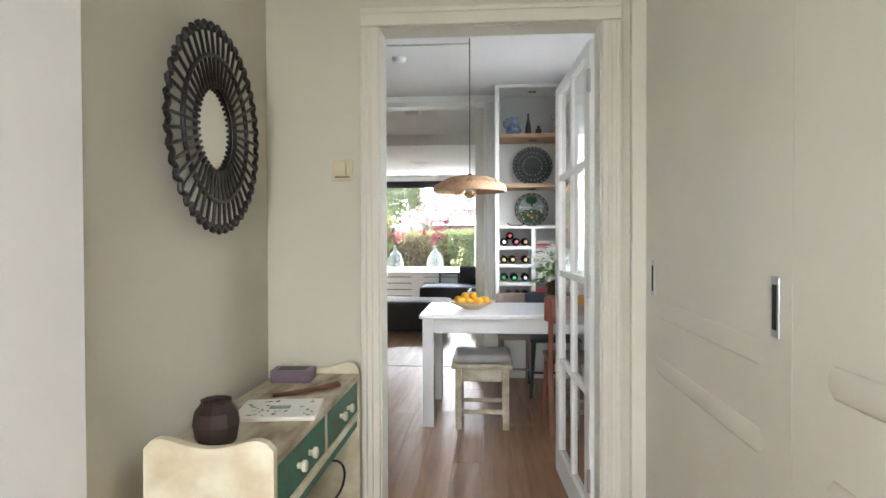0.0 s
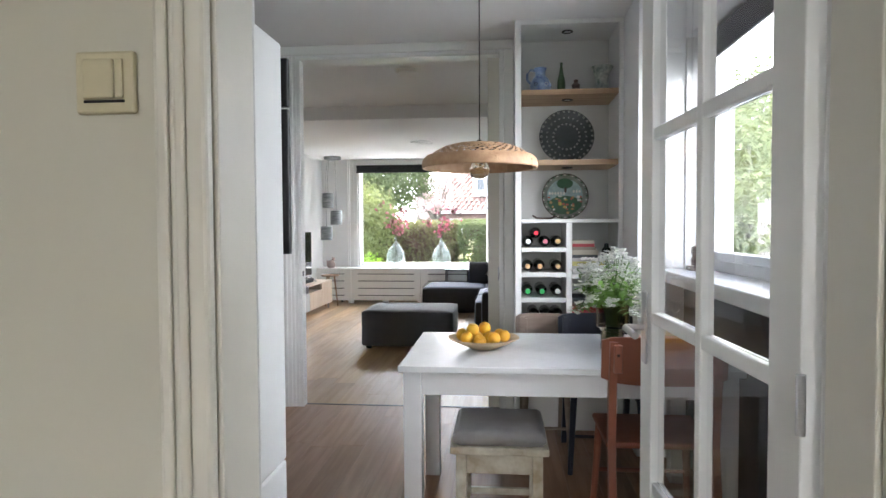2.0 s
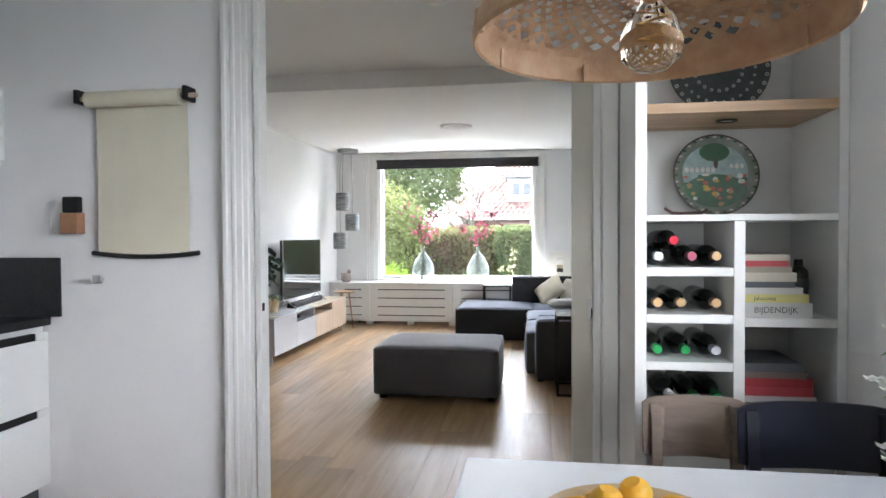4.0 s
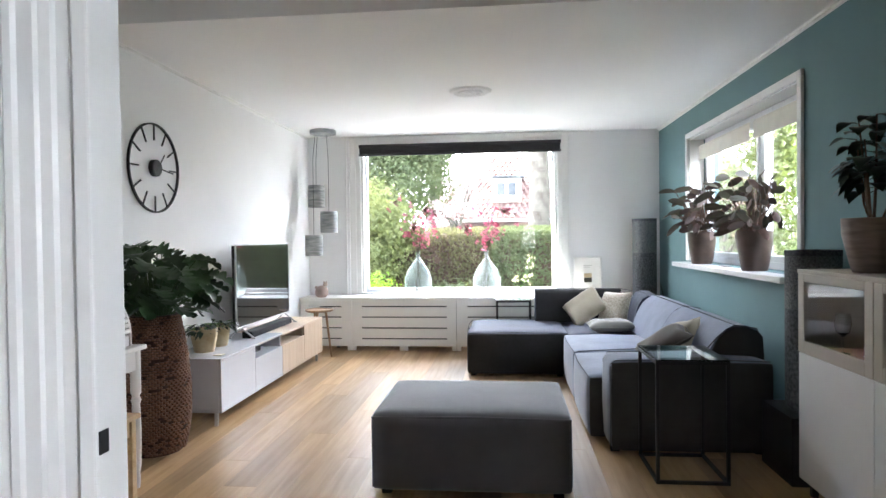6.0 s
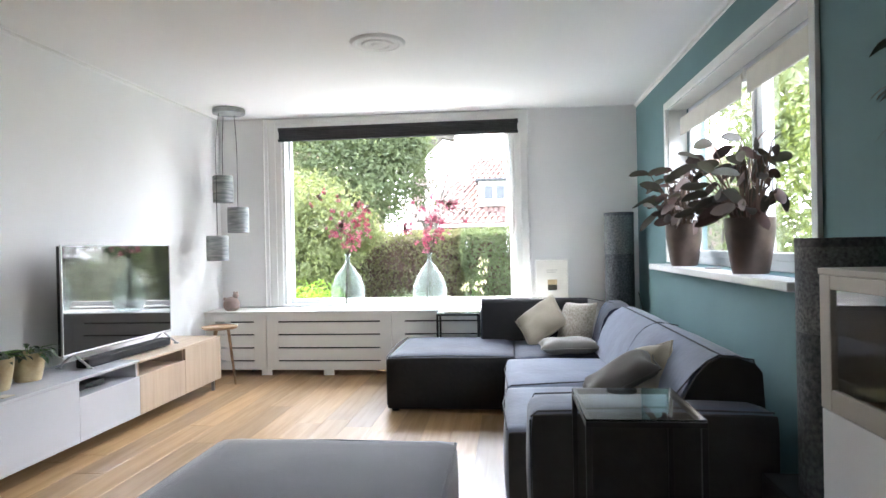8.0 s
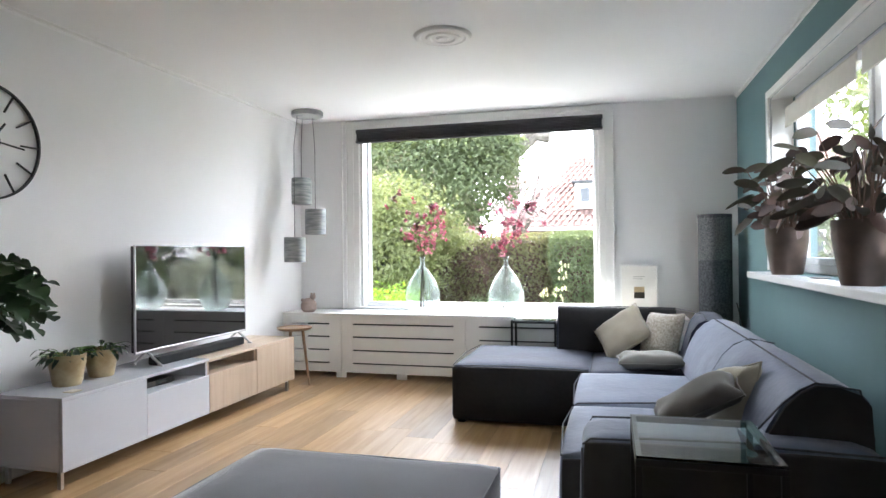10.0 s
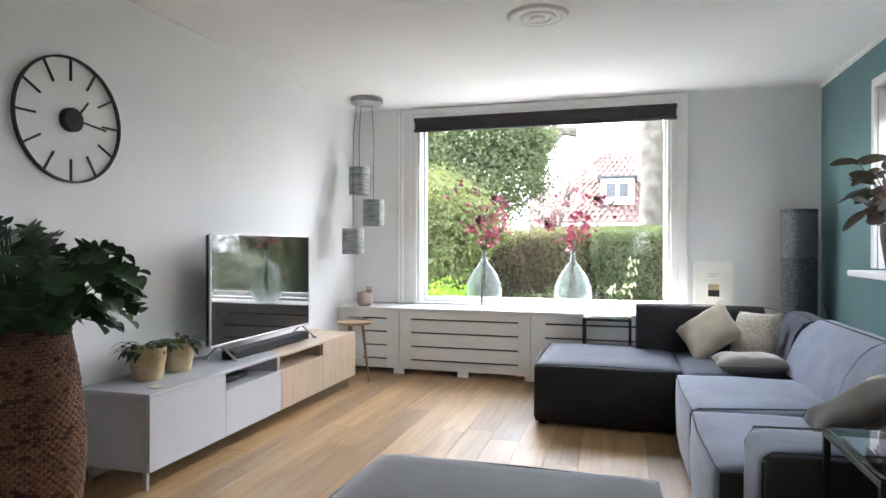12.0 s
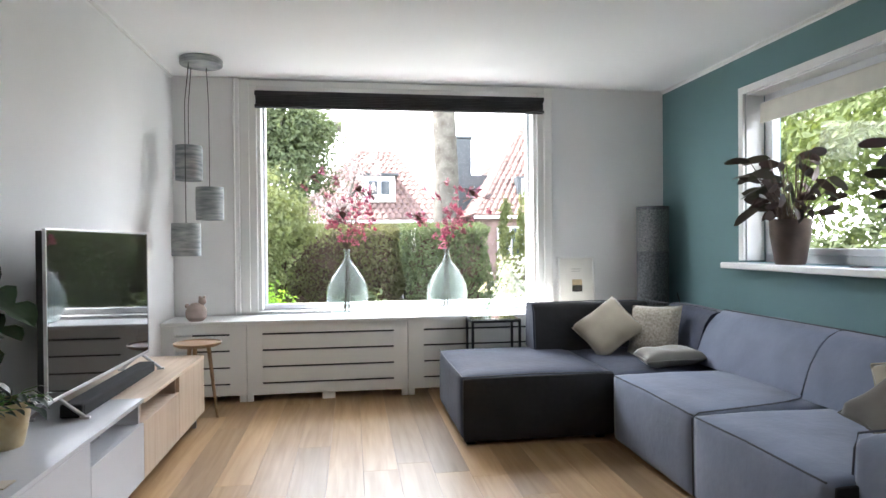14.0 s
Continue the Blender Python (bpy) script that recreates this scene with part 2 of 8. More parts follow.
setting("wall_door", cut_wall("y", 3.15, 0.12, -0.48, 1.77, 0, 2.65, [(0.065, 0.935, 0, 2.075)]), M["wall_cream"], "cream painted wall with the kitchen doorway", "wall")
setting("wall_kitchen_south", cut_wall("y", 3.27, 0.004, -2.68, 1.48, 0, 2.65, [(0.065, 0.935, 0, 2.075)]), M["wall_white"], "white painted kitchen wall round the doorway", "wall")
setting("wall_kitchen_left", cut_wall("x", -2.68, -0.12, 3.15, 6.8, 0, 2.65), M["wall_white"], "white painted kitchen wall", "wall")
setting("wall_kitchen_left_front", cut_wall("y", 3.15, 0.12, -2.8, -0.48, 0, 2.65), M["wall_white"], "white painted wall behind the fridge", "wall")
KW = (4.02, 5.95, 1.075, 2.36)
setting("wall_kitchen_right", cut_wall("x", 1.48, 0.26, 3.15, 6.8, 1.0, 2.65, [KW]), M["wall_white"], "white painted wall with the kitchen window", "wall")
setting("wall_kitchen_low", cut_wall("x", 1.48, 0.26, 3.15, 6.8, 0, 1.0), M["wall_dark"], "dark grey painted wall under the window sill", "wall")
setting("wall_pier", block(1.222, 5.966, 0, 1.478, 6.8, 2.65), M["wall_white"], "white plastered pier beside the window", "wall")
setting("wall_between", cut_wall("y", 6.8, 0.18, -2.8, 1.74, 0, 2.8, [(-1.105, 0.47, 0, 2.55)]), M["wall_white"], "white wall with the wide sliding-door opening", "wall")
FW = (-2.14, 0.22, 0.63, 2.40)
setting("wall_front", cut_wall("y", 13.4, 0.28, -2.95, 1.68, -0.3, 2.9, [FW]), M["wall_white"], "white living room wall with the picture window", "wall")
setting("wall_living_left", cut_wall("x", -2.79, -0.16, 6.98, 13.4, 0, 2.9), M["wall_white"], "white painted long wall of the living room", "wall")
SW = (9.90, 12.21, 1.03, 2.225)
setting("wall_teal", cut_wall("x", 1.4, 0.28, 6.98, 13.4, 0, 2.9, [SW]), M["wall_teal"], "teal painted wall with the side window", "wall")
setting("ceiling_hall", block(-0.48, -1.52, 2.6, 1.77, 3.15, 2.7), M["ceiling"], "white plastered hall ceiling", "ceiling")
setting("ceiling_kitchen", block(-2.8, 3.15, 2.63, 1.74, 6.8, 2.75), M["ceiling"], "white plastered kitchen ceiling", "ceiling")
setting("ceiling_living_back", block(-2.95, 6.98, 2.68, 1.68, 9.3, 2.9), M["ceiling"], "white plastered raised ceiling", "ceiling")
setting("ceiling_living", block(-2.95, 9.3, 2.535, 1.68, 13.4, 2.9), M["ceiling"], "white plastered living room ceiling", "ceiling")
setting("kitchen_soffit", block(-2.68, 3.6, 2.47, -1.96, 6.8, 2.628), M["ceiling"], "white boxed soffit above the kitchen units", "ceiling")
setting("subfloor", block(-2.95, -1.52, -0.2, 1.74, 13.68, -0.03), M["dark"], "dark floor base below the boards", "floor")
floor = setting("floor_living", block(-2.79, 6.9, -0.03, 1.4, 13.4, -0.021), M["dark"], "pale oiled oak board floor", "floor")
floor_kitchen = setting("floor_kitchen", block(-2.68, -1.4, -0.03, 1.65, 6.86, -0.021), M["dark"], "brown oak board floor", "floor")

# white cove along the ceiling of the living room


def cove(name, a, b, inward, z, size, label):
    bm = bmesh.new()
    a, b, q = Vector((*a, z)), Vector((*b, z)), Vector((*inward, 0))
    prof = [(0, 0)] + [(size * (1 - math.sin(t)), -size * (1 - math.cos(t))) for t in np.linspace(0, math.pi / 2, 6)]
    rows = [[bm.verts.new(p + q * o + Vector((0, 0, h))) for o, h in prof] for p in (a, b)]
    n = len(prof)
    for k in range(n):
        bm.faces.new((rows[0][k], rows[0][(k + 1) % n], rows[1][(k + 1) % n], rows[1][k]))
    bm.faces.new(rows[0][::-1])
    bm.faces.new(rows[1])
    return setting(name, bm, M["ceiling"], label, "trim", True)


cove("trim_teal_side", (1.3998, 9.302), (1.3998, 13.3998), (-1, 0), 2.5348, 0.035, "white plaster cove above the teal wall")
cove("trim_long_side", (-2.7898, 9.302), (-2.7898, 13.353), (1, 0), 2.5348, 0.035, "white plaster cove above the long white wall")
cove("trim_front_side", (-2.275, 13.3998), (1.36, 13.3998), (0, -1), 2.5348, 0.012, "thin white bead above the picture window")

# ---------------------------------------------------------------- windows


def framed_window(name, axis, at, a0, a1, z0, z1, depth, bars, label, rail=0.055, sashes=True):
    """A window in the hole a0..a1, z0..z1 of a wall; bars: places of uprights. Panes and frame are parts."""
    mid = ((a0 + a1) / 2, at, z0) if axis == "y" else (at, (a0 + a1) / 2, z0)
    w = tagged(thing(name, mid, label, "window"), kind="structure")

    def put(nm, p0, p1, q0, q1, d0, d1, mat, bev=0.004):
        bm = block(p0, d0, q0, p1, d1, q1, bev, 1) if axis == "y" else block(d0, p0, q0, d1, p1, q1, bev, 1)
        return part(nm, bm, mat, w, here=True)
    d0, d1 = at, at + depth
    put("window_frame", a0, a1, z0, z0 + rail, d0, d1, M["upvc"])
    put("window_frame", a0, a1, z1 - rail, z1, d0, d1, M["upvc"])
    put("window_frame", a0, a0 + rail, z0 + rail, z1 - rail, d0, d1, M["upvc"])
    put("window_frame", a1 - rail, a1, z0 + rail, z1 - rail, d0, d1, M["upvc"])
    edges = [a0 + rail]
    for b in bars:
        put("mullion", b - rail * 0.6, b + rail * 0.6, z0 + rail, z1 - rail, d0, d1, M["upvc"])
        edges += [b - rail * 0.6, b + rail * 0.6]
    edges.append(a1 - rail)
    for k in range(0, len(edges), 2):
        p, q = edges[k], edges[k + 1]
        if sashes:
            s = 0.045
            m0, m1 = at - 0.012, at + depth - 0.02
            put("sash", p, q, z0 + rail, z0 + rail + s, m0, m1, M["upvc"])
            put("sash", p, q, z1 - rail - s, z1 - rail, m0, m1, M["upvc"])
            put("sash", p, p + s, z0 + rail + s, z1 - rail - s, m0, m1, M["upvc"])
            put("sash", q - s, q, z0 + rail + s, z1 - rail - s, m0, m1, M["upvc"])
            p, q = p + s, q - s
            g = put("pane", p, q, z0 + rail + s, z1 - rail - s, at + depth * 0.45, at + depth * 0.45 + 0.006, M["pane"], 0)
        else:
            g = put("pane", p, q, z0 + rail, z1 - rail, at + depth * 0.45, at + depth * 0.45 + 0.006, M["pane"], 0)
        g.visible_shadow = False
    return w


# front picture window
framed_window("window_1", "y", 13.52, FW[0], FW[1], FW[2], FW[3], 0.07, [], "large white-framed picture window facing the garden", 0.05, False)
trim = tagged(thing("window_trim", (-0.96, 13.4, 0.61), "white painted moulded casing round the picture window", "trim"), kind="structure")
for x0, x1, z0, z1 in ((-2.255, -2.142, 0.625, 2.50), (0.222, 0.335, 0.625, 2.50), (-2.142, 0.222, 2.402, 2.50)):
    part("casing", block(x0, 13.378, z0, x1, 13.398, z1, 0.006), M["gloss_white"], trim, here=True)
for x0, x1, z0, z1 in ((-2.275, -2.2, 0.625, 2.524), (0.28, 0.355, 0.625, 2.524), (-2.2, 0.28, 2.475, 2.524)):
    part("bead", block(x0, 13.366, z0, x1, 13.377, z1, 0.004), M["gloss_white"], trim, here=True)
for x0, x1 in ((-2.139, -2.112), (0.192, 0.219)):
    part("reveal_lining", block(x0, 13.402, 0.64, x1, 13.519, 2.38, 0.003), M["gloss_white"], trim, here=True)
# corner boxing of the front wall with its pipe
setting("pipe_boxing", block(-2.788, 13.355, 0.62, -2.277, 13.398, 2.533, 0.004), M["wall_white"], "white painted boxing beside the window", "wall")
single("heating_pipe", tube([(-2.315, 13.342, 0.615), (-2.315, 13.342, 1.5), (-2.312, 13.342, 2.53)], 0.009, 10), M["gloss_white"],
       "thin white painted pipe running up the corner", "pipe", smooth=True)

M["blind"] = surf("dark_blind_fabric", (0.035, 0.034, 0.036), 0.7, 0.2, 20, 0.2, 220)
bl = thing("pleated_blind", (-0.935, 13.33, 2.28), "dark grey pleated blind drawn up under the window head", "blind")
part("head_rail", block(-2.145, 13.30, 2.385, 0.265, 13.352, 2.425, 0.006), M["blind"], bl, here=True)
for k in range(5):
    part("pleat", block(-2.138, 13.302 + 0.003 * (k % 2), 2.318 + 0.0132 * k, 0.258, 13.346, 2.330 + 0.0132 * k, 0.004), M["blind"], bl, here=True)
part("bottom_rail", block(-2.145, 13.298, 2.29, 0.265, 13.35, 2.315, 0.006), M["blind"], bl, here=True)

# side window of the teal wall
framed_window("window_2", "x", 1.55, SW[0], SW[1], SW[2], SW[3], 0.07, [10.86], "white-framed side window in the teal wall")
trim2 = tagged(thing("side_window_trim", (1.4, 11.05, 1.03), "white casing and lining of the side window", "trim"), kind="structure")
for y0, y1, z0, z1 in ((9.85, 9.903, 1.04, 2.275), (12.207, 12.26, 1.04, 2.275), (9.903, 12.207, 2.222, 2.275)):
    part("casing", block(1.376, y0, z0, 1.398, y1, z1, 0.004), M["gloss_white"], trim2, here=True)
for y0, y1, z0, z1 in ((9.902, 9.914, 1.04, 2.215), (12.196, 12.208, 1.04, 2.215), (9.916, 12.194, 2.212, 2.223)):
    part("reveal_lining", block(1.399, y0, z0, 1.535, y1, z1), M["gloss_white"], trim2, here=True)
setting("window_sill_side", block(1.25, 9.84, 0.985, 1.549, 12.29, 1.028, 0.008), M["white_lacquer"], "white window board under the side window", "sill")
M["roller"] = surf("cream_roller_fabric", (0.72, 0.70, 0.62), 0.8, 0.08, 12, 0.1, 200)
for y0, y1 in ((9.96, 10.82), (10.90, 12.15)):
    rb = thing("roller_blind", (1.5, (y0 + y1) / 2, 2.1), "cream roller blind rolled up at the window head", "blind", "side window blinds")
    t = tube([(1.50, y0, 2.125), (1.50, y1, 2.125)], 0.028, 16)
    part("roll", t, M["roller"], rb, here=True, smooth=True)
    part("cloth", block(1.473, y0, 2.02, 1.476, y1, 2.13), M["roller"], rb, here=True)
    part("bottom_bar", block(1.468, y0, 2.005, 1.481, y1, 2.023, 0.004), M["roller"], rb, here=True)
    part("bracket", block(1.48, y0 - 0.012, 2.09, 1.53, y0, 2.17, 0.003), M["gloss_white"], rb, here=True)

# kitchen window
framed_window("window_3", "x", 1.61, KW[0], KW[1], KW[2], KW[3], 0.07, [4.95], "white-framed kitchen window above the table", 0.06)
setting("window_sill_kitchen", block(1.34, 3.7, 1.012, 1.609, 5.962, 1.078, 0.006), M["white_lacquer"], "thick white sill below the kitchen window", "sill")
M["roller_grey"] = surf("grey_roller_fabric", (0.10, 0.105, 0.12), 0.8, 0.1, 12, 0.1, 200)
rb = thing("roller_blind", (1.57, 4.98, 2.2), "grey roller blind partly lowered over the kitchen window", "blind")
part("roll", tube([(1.565, 4.06, 2.30), (1.565, 5.91, 2.30)], 0.03, 16), M["roller_grey"], rb, here=True, smooth=True)
part("cloth", block(1.535, 4.06, 2.19, 1.538, 5.91, 2.31), M["roller_grey"], rb, here=True)
part("bottom_bar", block(1.529, 4.06, 2.17, 1.543, 5.91, 2.189, 0.004), M["roller_grey"], rb, here=True)

# assumed hall opening, never in view, added to let daylight in
framed_window("window_4", "y", -1.5, -0.05, 0.75, 0.8, 2.2, 0.06, [], "assumed white-framed hall window, out of view", 0.05, False)

# ---------------------------------------------------------------- hall
fr = tagged(thing("door_frame", (0.5, 3.15, 0), "cream painted moulded frame of the kitchen doorway", "door frame"), kind="structure")
for x0, x1 in ((0.066, 0.088), (0.912, 0.934)):
    part("jamb", block(x0, 3.152, 0, x1, 3.272, 2.052, 0.002), M["gloss_cream"], fr, here=True)
part("head", block(0.066, 3.152, 2.053, 0.934, 3.272, 2.074, 0.002), M["gloss_cream"], fr, here=True)
for x0, x1, z0, z1 in ((0.012, 0.083, 0, 2.055), (0.917, 0.991, 0, 2.055), (0.012, 0.991, 2.056, 2.125)):
    part("casing", block(x0, 3.126, z0, x1, 3.149, z1, 0.006), M["gloss_cream"], fr, here=True)
for x0, x1, z0, z1 in ((0.020, 0.036, 0, 2.05), (0.044, 0.058, 0, 2.05), (0.967, 0.983, 0, 2.05), (0.938, 0.952, 0, 2.05)):
    part("bead", block(x0, 3.117, z0, x1, 3.1255, z1, 0.004), M["gloss_cream"], fr, here=True)
part("bead", block(0.020, 3.117, 2.10, 0.983, 3.1255, 2.116, 0.004), M["gloss_cream"], fr, here=True)
for x0, x1, z0, z1 in ((0.0, 0.086, 0, 2.055), (0.914, 1.0, 0, 2.055), (0.0, 1.0, 2.056, 2.13)):
    part("casing", block(x0, 3.276, z0, x1, 3.29, z1, 0.005), M["gloss_white"], fr, here=True)

# glazed door, standing open into the kitchen
dr = tagged(thing("door_1", (0.898, 3.312, 0.012), "white painted glazed door with eight panes standing open", "door", turn=93.2), kind="structure")
L, TH, TOP = 0.85, 0.04, 2.03
zs = [0.135, 0.60, 1.06, 1.55, 1.985]
for x0, x1 in ((0, 0.10), (L - 0.10, L)):
    part("stile", block(x0, -TH, 0, x1, 0, TOP, 0.003), M["gloss_white"], dr)
part("bottom_rail", block(0.1, -TH, 0, L - 0.1, 0, zs[0], 0.003), M["gloss_white"], dr)
part("top_rail", block(0.1, -TH, zs[-1], L - 0.1, 0, TOP, 0.003), M["gloss_white"], dr)
part("glazing_bar", block(L / 2 - 0.016, -TH + 0.004, zs[0], L / 2 + 0.016, -0.004, zs[-1], 0.004), M["gloss_white"], dr)
for z in zs[1:-1]:
    for x0, x1 in ((0.1, L / 2 - 0.017), (L / 2 + 0.017, L - 0.1)):
        part("glazing_bar", block(x0, -TH + 0.004, z - 0.016, x1, -0.004, z + 0.016, 0.004), M["gloss_white"], dr)
for k in range(4):
    for x0, x1 in ((0.101, L / 2 - 0.017), (L / 2 + 0.017, L - 0.101)):
        g = part("pane", block(x0, -0.022, zs[k] + (0.017 if k else 0), x1, -0.018, zs[k + 1] - 0.017), M["pane"], dr)
        g.visible_shadow = False
hd = part("handle_plate", block(L - 0.075, 0.001, 0.93, L - 0.035, 0.008, 1.13, 0.004), M["steel"], dr, "brushed steel plate")
part("handle", tube([(L - 0.055, 0.006, 1.03), (L - 0.055, 0.055, 1.03), (L - 0.07, 0.06, 1.03), (L - 0.17, 0.06, 1.025)], 0.009, 12), M["steel"], hd, "brushed steel lever", smooth=True)
part("handle", tube([(L - 0.055, -TH - 0.002, 1.03), (L - 0.055, -TH - 0.05, 1.03), (L - 0.07, -TH - 0.055, 1.03), (L - 0.17, -TH - 0.055, 1.025)], 0.009, 12), M["steel"], hd, "brushed steel lever", smooth=True)
for z in (0.22, 1.0, 1.82):
    part("hinge", tube([(-0.008, 0.004, z), (-0.008, 0.004, z + 0.09)], 0.007, 10), M["steel"], dr, "steel hinge", smooth=True)

# built-in cupboard with sliding doors
cb = tagged(thing("built_in_cupboard", (1.3, 1.0, 0), "cream built-in cupboard with moulded sliding doors", "cupboard"), kind="")
part("side_panel", block(1.02, 3.112, 0, 1.648, 3.148, 2.597, 0.002), M["gloss_cream"], cb, here=True)
part("carcass", block(1.12, -1.39, 0, 1.648, 3.11, 2.597, 0.002), M["gloss_cream"], cb, here=True)
part("top_track", block(1.05, -1.39, 2.53, 1.118, 3.11, 2.597, 0.003), M["gloss_cream"], cb, here=True)
for y0, y1 in ((2.0, 3.105), (0.88, 1.9994), (-0.24, 0.8794)):
    x = 1.07
    dp = part("sliding_door", block(x, y0, 0.02, x + 0.03, y1, 2.528, 0.001), M["gloss_cream"], cb, here=True)
    for z0, z1 in ((0.10, 0.835), (0.995, 2.42)):
        a, b = y0 + 0.115, y1 - 0.115
        for q in ((a, z0, b, z0 + 0.03), (a, z1 - 0.03, b, z1)):
            bm = tube([(0, q[0], 0), (0, q[0] + 0.03, 0), (0, q[2] - 0.03, 0), (0, q[2], 0)], 1.0, 14)
            for v in bm.verts:
                k = 0.15 if min(v.co.y - q[0], q[2] - v.co.y) < 0.01 else 1.0
                v.co.x, v.co.z = x + 0.001 + v.co.x * 0.0034 * k, (q[1] + q[3]) / 2 + v.co.z * 0.03 * k
            part("moulding", bm, M["gloss_cream"], dp, here=True, smooth=True, angle=80)
    for y in ((y0 + 0.05, y1 - 0.12) if y0 == 2.0 else (y0 + 0.05,)):
        part("finger_pull", block(x - 0.003, y, 1.05, x + 0.002, y + 0.035, 1.172, 0.002), M["steel"], dp, "brushed steel finger pull", here=True)
        # flat dark sheet on the pull, coloured like the shade of a hollow
        part("recess_shade", block(x - 0.004, y + 0.008, 1.066, x - 0.0031, y + 0.027, 1.156), M["dark"], dp, here=True)

# distressed console table
M["chip_cream"] = surf("worn_cream_paint", (0.74, 0.70, 0.54), 0.55, 0.5, 9, 0.35, 45, col2=(0.52, 0.43, 0.27))
M["chip_top"] = surf("flaking_cream_paint_on_wood", (0.60, 0.54, 0.40), 0.6, 0.5, 16, 0.6, 40, stretch=(1, 0.3, 1), col2=(0.22, 0.15, 0.09))
M["chip_green"] = surf("worn_green_paint", (0.035, 0.16, 0.10), 0.5, 0.4, 11, 0.3, 50, col2=(0.06, 0.10, 0.06))
M["knob_cream"] = surf("cream_ceramic", (0.72, 0.68, 0.56), 0.25, 0.1, 9, 0.02, 40)
cs = thing("console_table", (-0.14, 2.64, 0), "distressed cream console table with two green drawers", "table")


def crest(bm, y0, y1, x0, x1, zt, rise, z0):
    """End board with a waved upper edge."""
    n = 18
    lo, hi = [], []
    for k in range(n + 1):
        u = k / n
        z = zt + rise * (0.55 + 0.45 * math.cos(u * math.pi * 2)) * min(1, u * 7, (1 - u) * 7) ** 0.5
        lo.append((x0 + (x1 - x0) * u, z0))
        hi.append((x0 + (x1 - x0) * u, z))
    v = [[bm.verts.new((x, y, z)) for x, z in row] for y in (y0, y1) for row in (lo, hi)]
    for k in range(n):
        bm.faces.new((v[0][k], v[0][k + 1], v[1][k + 1], v[1][k]))
        bm.faces.new((v[2][k], v[3][k], v[3][k + 1], v[2][k + 1]))
        bm.faces.new((v[1][k], v[1][k + 1], v[3][k + 1], v[3][k]))
        bm.faces.new((v[0][k], v[2][k], v[2][k + 1], v[0][k + 1]))
    for k in (0, n):
        bm.faces.new((v[0][k], v[1][k], v[3][k], v[2][k]))
    return bm


part("end_board", crest(bmesh.new(), 2.165, 2.19, -0.298, 0.012, 0.765, 0.03, 0), M["chip_cream"], cs, here=True)
part("end_board", crest(bmesh.new(), 3.085, 3.105, -0.298, 0.012, 0.76, 0.035, 0), M["chip_cream"], cs, here=True)
part("tabletop", block(-0.298, 2.191, 0.722, 0.012, 3.084, 0.745, 0.003), M["chip_top"], cs, here=True)
part("back_board", block(-0.298, 2.191, 0.55, -0.285, 3.084, 0.721), M["chip_cream"], cs, here=True)
part("lower_rail", block(-0.01, 2.191, 0.575, 0.008, 3.084, 0.60, 0.003), M["chip_cream"], cs, here=True)
part("divider", block(-0.02, 2.63, 0.60, 0.008, 2.648, 0.721, 0.002), M["chip_cream"], cs, here=True)
for y0, y1 in ((2.195, 2.627), (2.651, 3.08)):
    d = part("drawer", block(-0.27, y0, 0.605, 0.006, y1, 0.719, 0.003), M["chip_green"], cs, "worn green drawer front", here=True)
    for k in (-0.05, 0.05):
        kb = lathe([(0, 0), (0.008, 0), (0.008, 0.008), (0.016, 0.015), (0.015, 0.024), (0, 0.028)], 14)
        bmesh.ops.rotate(kb, matrix=Matrix.Rotation(radians(90), 3, "Y"), verts=kb.verts)
        bmesh.ops.translate(kb, vec=(0.006, (y0 + y1) / 2 + k, 0.662), verts=kb.verts)
        part("knob", kb, M["knob_cream"], d, "round cream knob", smooth=True, here=True)
part("apron", block(-0.012, 2.191, 0.545, 0.004, 3.084, 0.574, 0.003), M["chip_green"], cs, here=True)
part("foot_rail", block(-0.29, 2.191, 0.08, -0.26, 3.084, 0.13, 0.003), M["chip_cream"], cs, here=True)
loop = [(-0.10 + 0.13 * math.cos(a), 2.75 + 0.16 * math.sin(a), 0.46 + 0.03 * math.sin(2 * a)) for a in np.linspace(-1.2, 3.6, 26)]
single("cable", tube([(-0.27, 2.95, 0.64)] + [(-0.25, 2.93, 0.5)] + loop[::-1] + [(-0.27, 2.4, 0.2), (-0.28, 2.3, 0.006)], 0.004, 6), M["black_metal"],
       "loose dark cable hanging under the console table", "cable", smooth=True)

M["brown_pot"] = surf("dark_brown_leather", (0.030, 0.016, 0.013), 0.5, 0.4, 14, 0.4, 60)
jar = lathe([(0, 0), (0.036, 0), (0.050, 0.016), (0.057, 0.052), (0.052, 0.084), (0.036, 0.106), (0.038, 0.112), (0.035, 0.114), (0.031, 0.108), (0, 0.104)], 9)
bmesh.ops.translate(jar, vec=(-0.165, 2.262, 0.7455), verts=jar.verts)
single("faceted_jar", jar, M["brown_pot"], "dark brown faceted jar standing on the console table", "jar")

M["paper"] = surf("white_paper", (0.78, 0.76, 0.70), 0.6, 0.06, 8, 0.05, 90)
M["ink"] = surf("dark_print", (0.05, 0.06, 0.05), 0.6, 0.3, 30, 0, 40)
M["mauve"] = surf("mauve_card", (0.22, 0.15, 0.21), 0.5, 0.15, 9, 0.05, 80)
M["red_wood"] = timber("dark_red_wood", (0.13, 0.045, 0.028), (0.07, 0.022, 0.014), 0.4, "X", 0.05)
bk = thing("picture_book", (-0.11, 2.56, 0.7455), "white picture book with small printed leaves lying on the console", "book", turn=8)
part("cover", block(-0.115, -0.10, 0, 0.115, 0.10, 0.012, 0.002), M["paper"], bk)
rnd = random.Random(4)
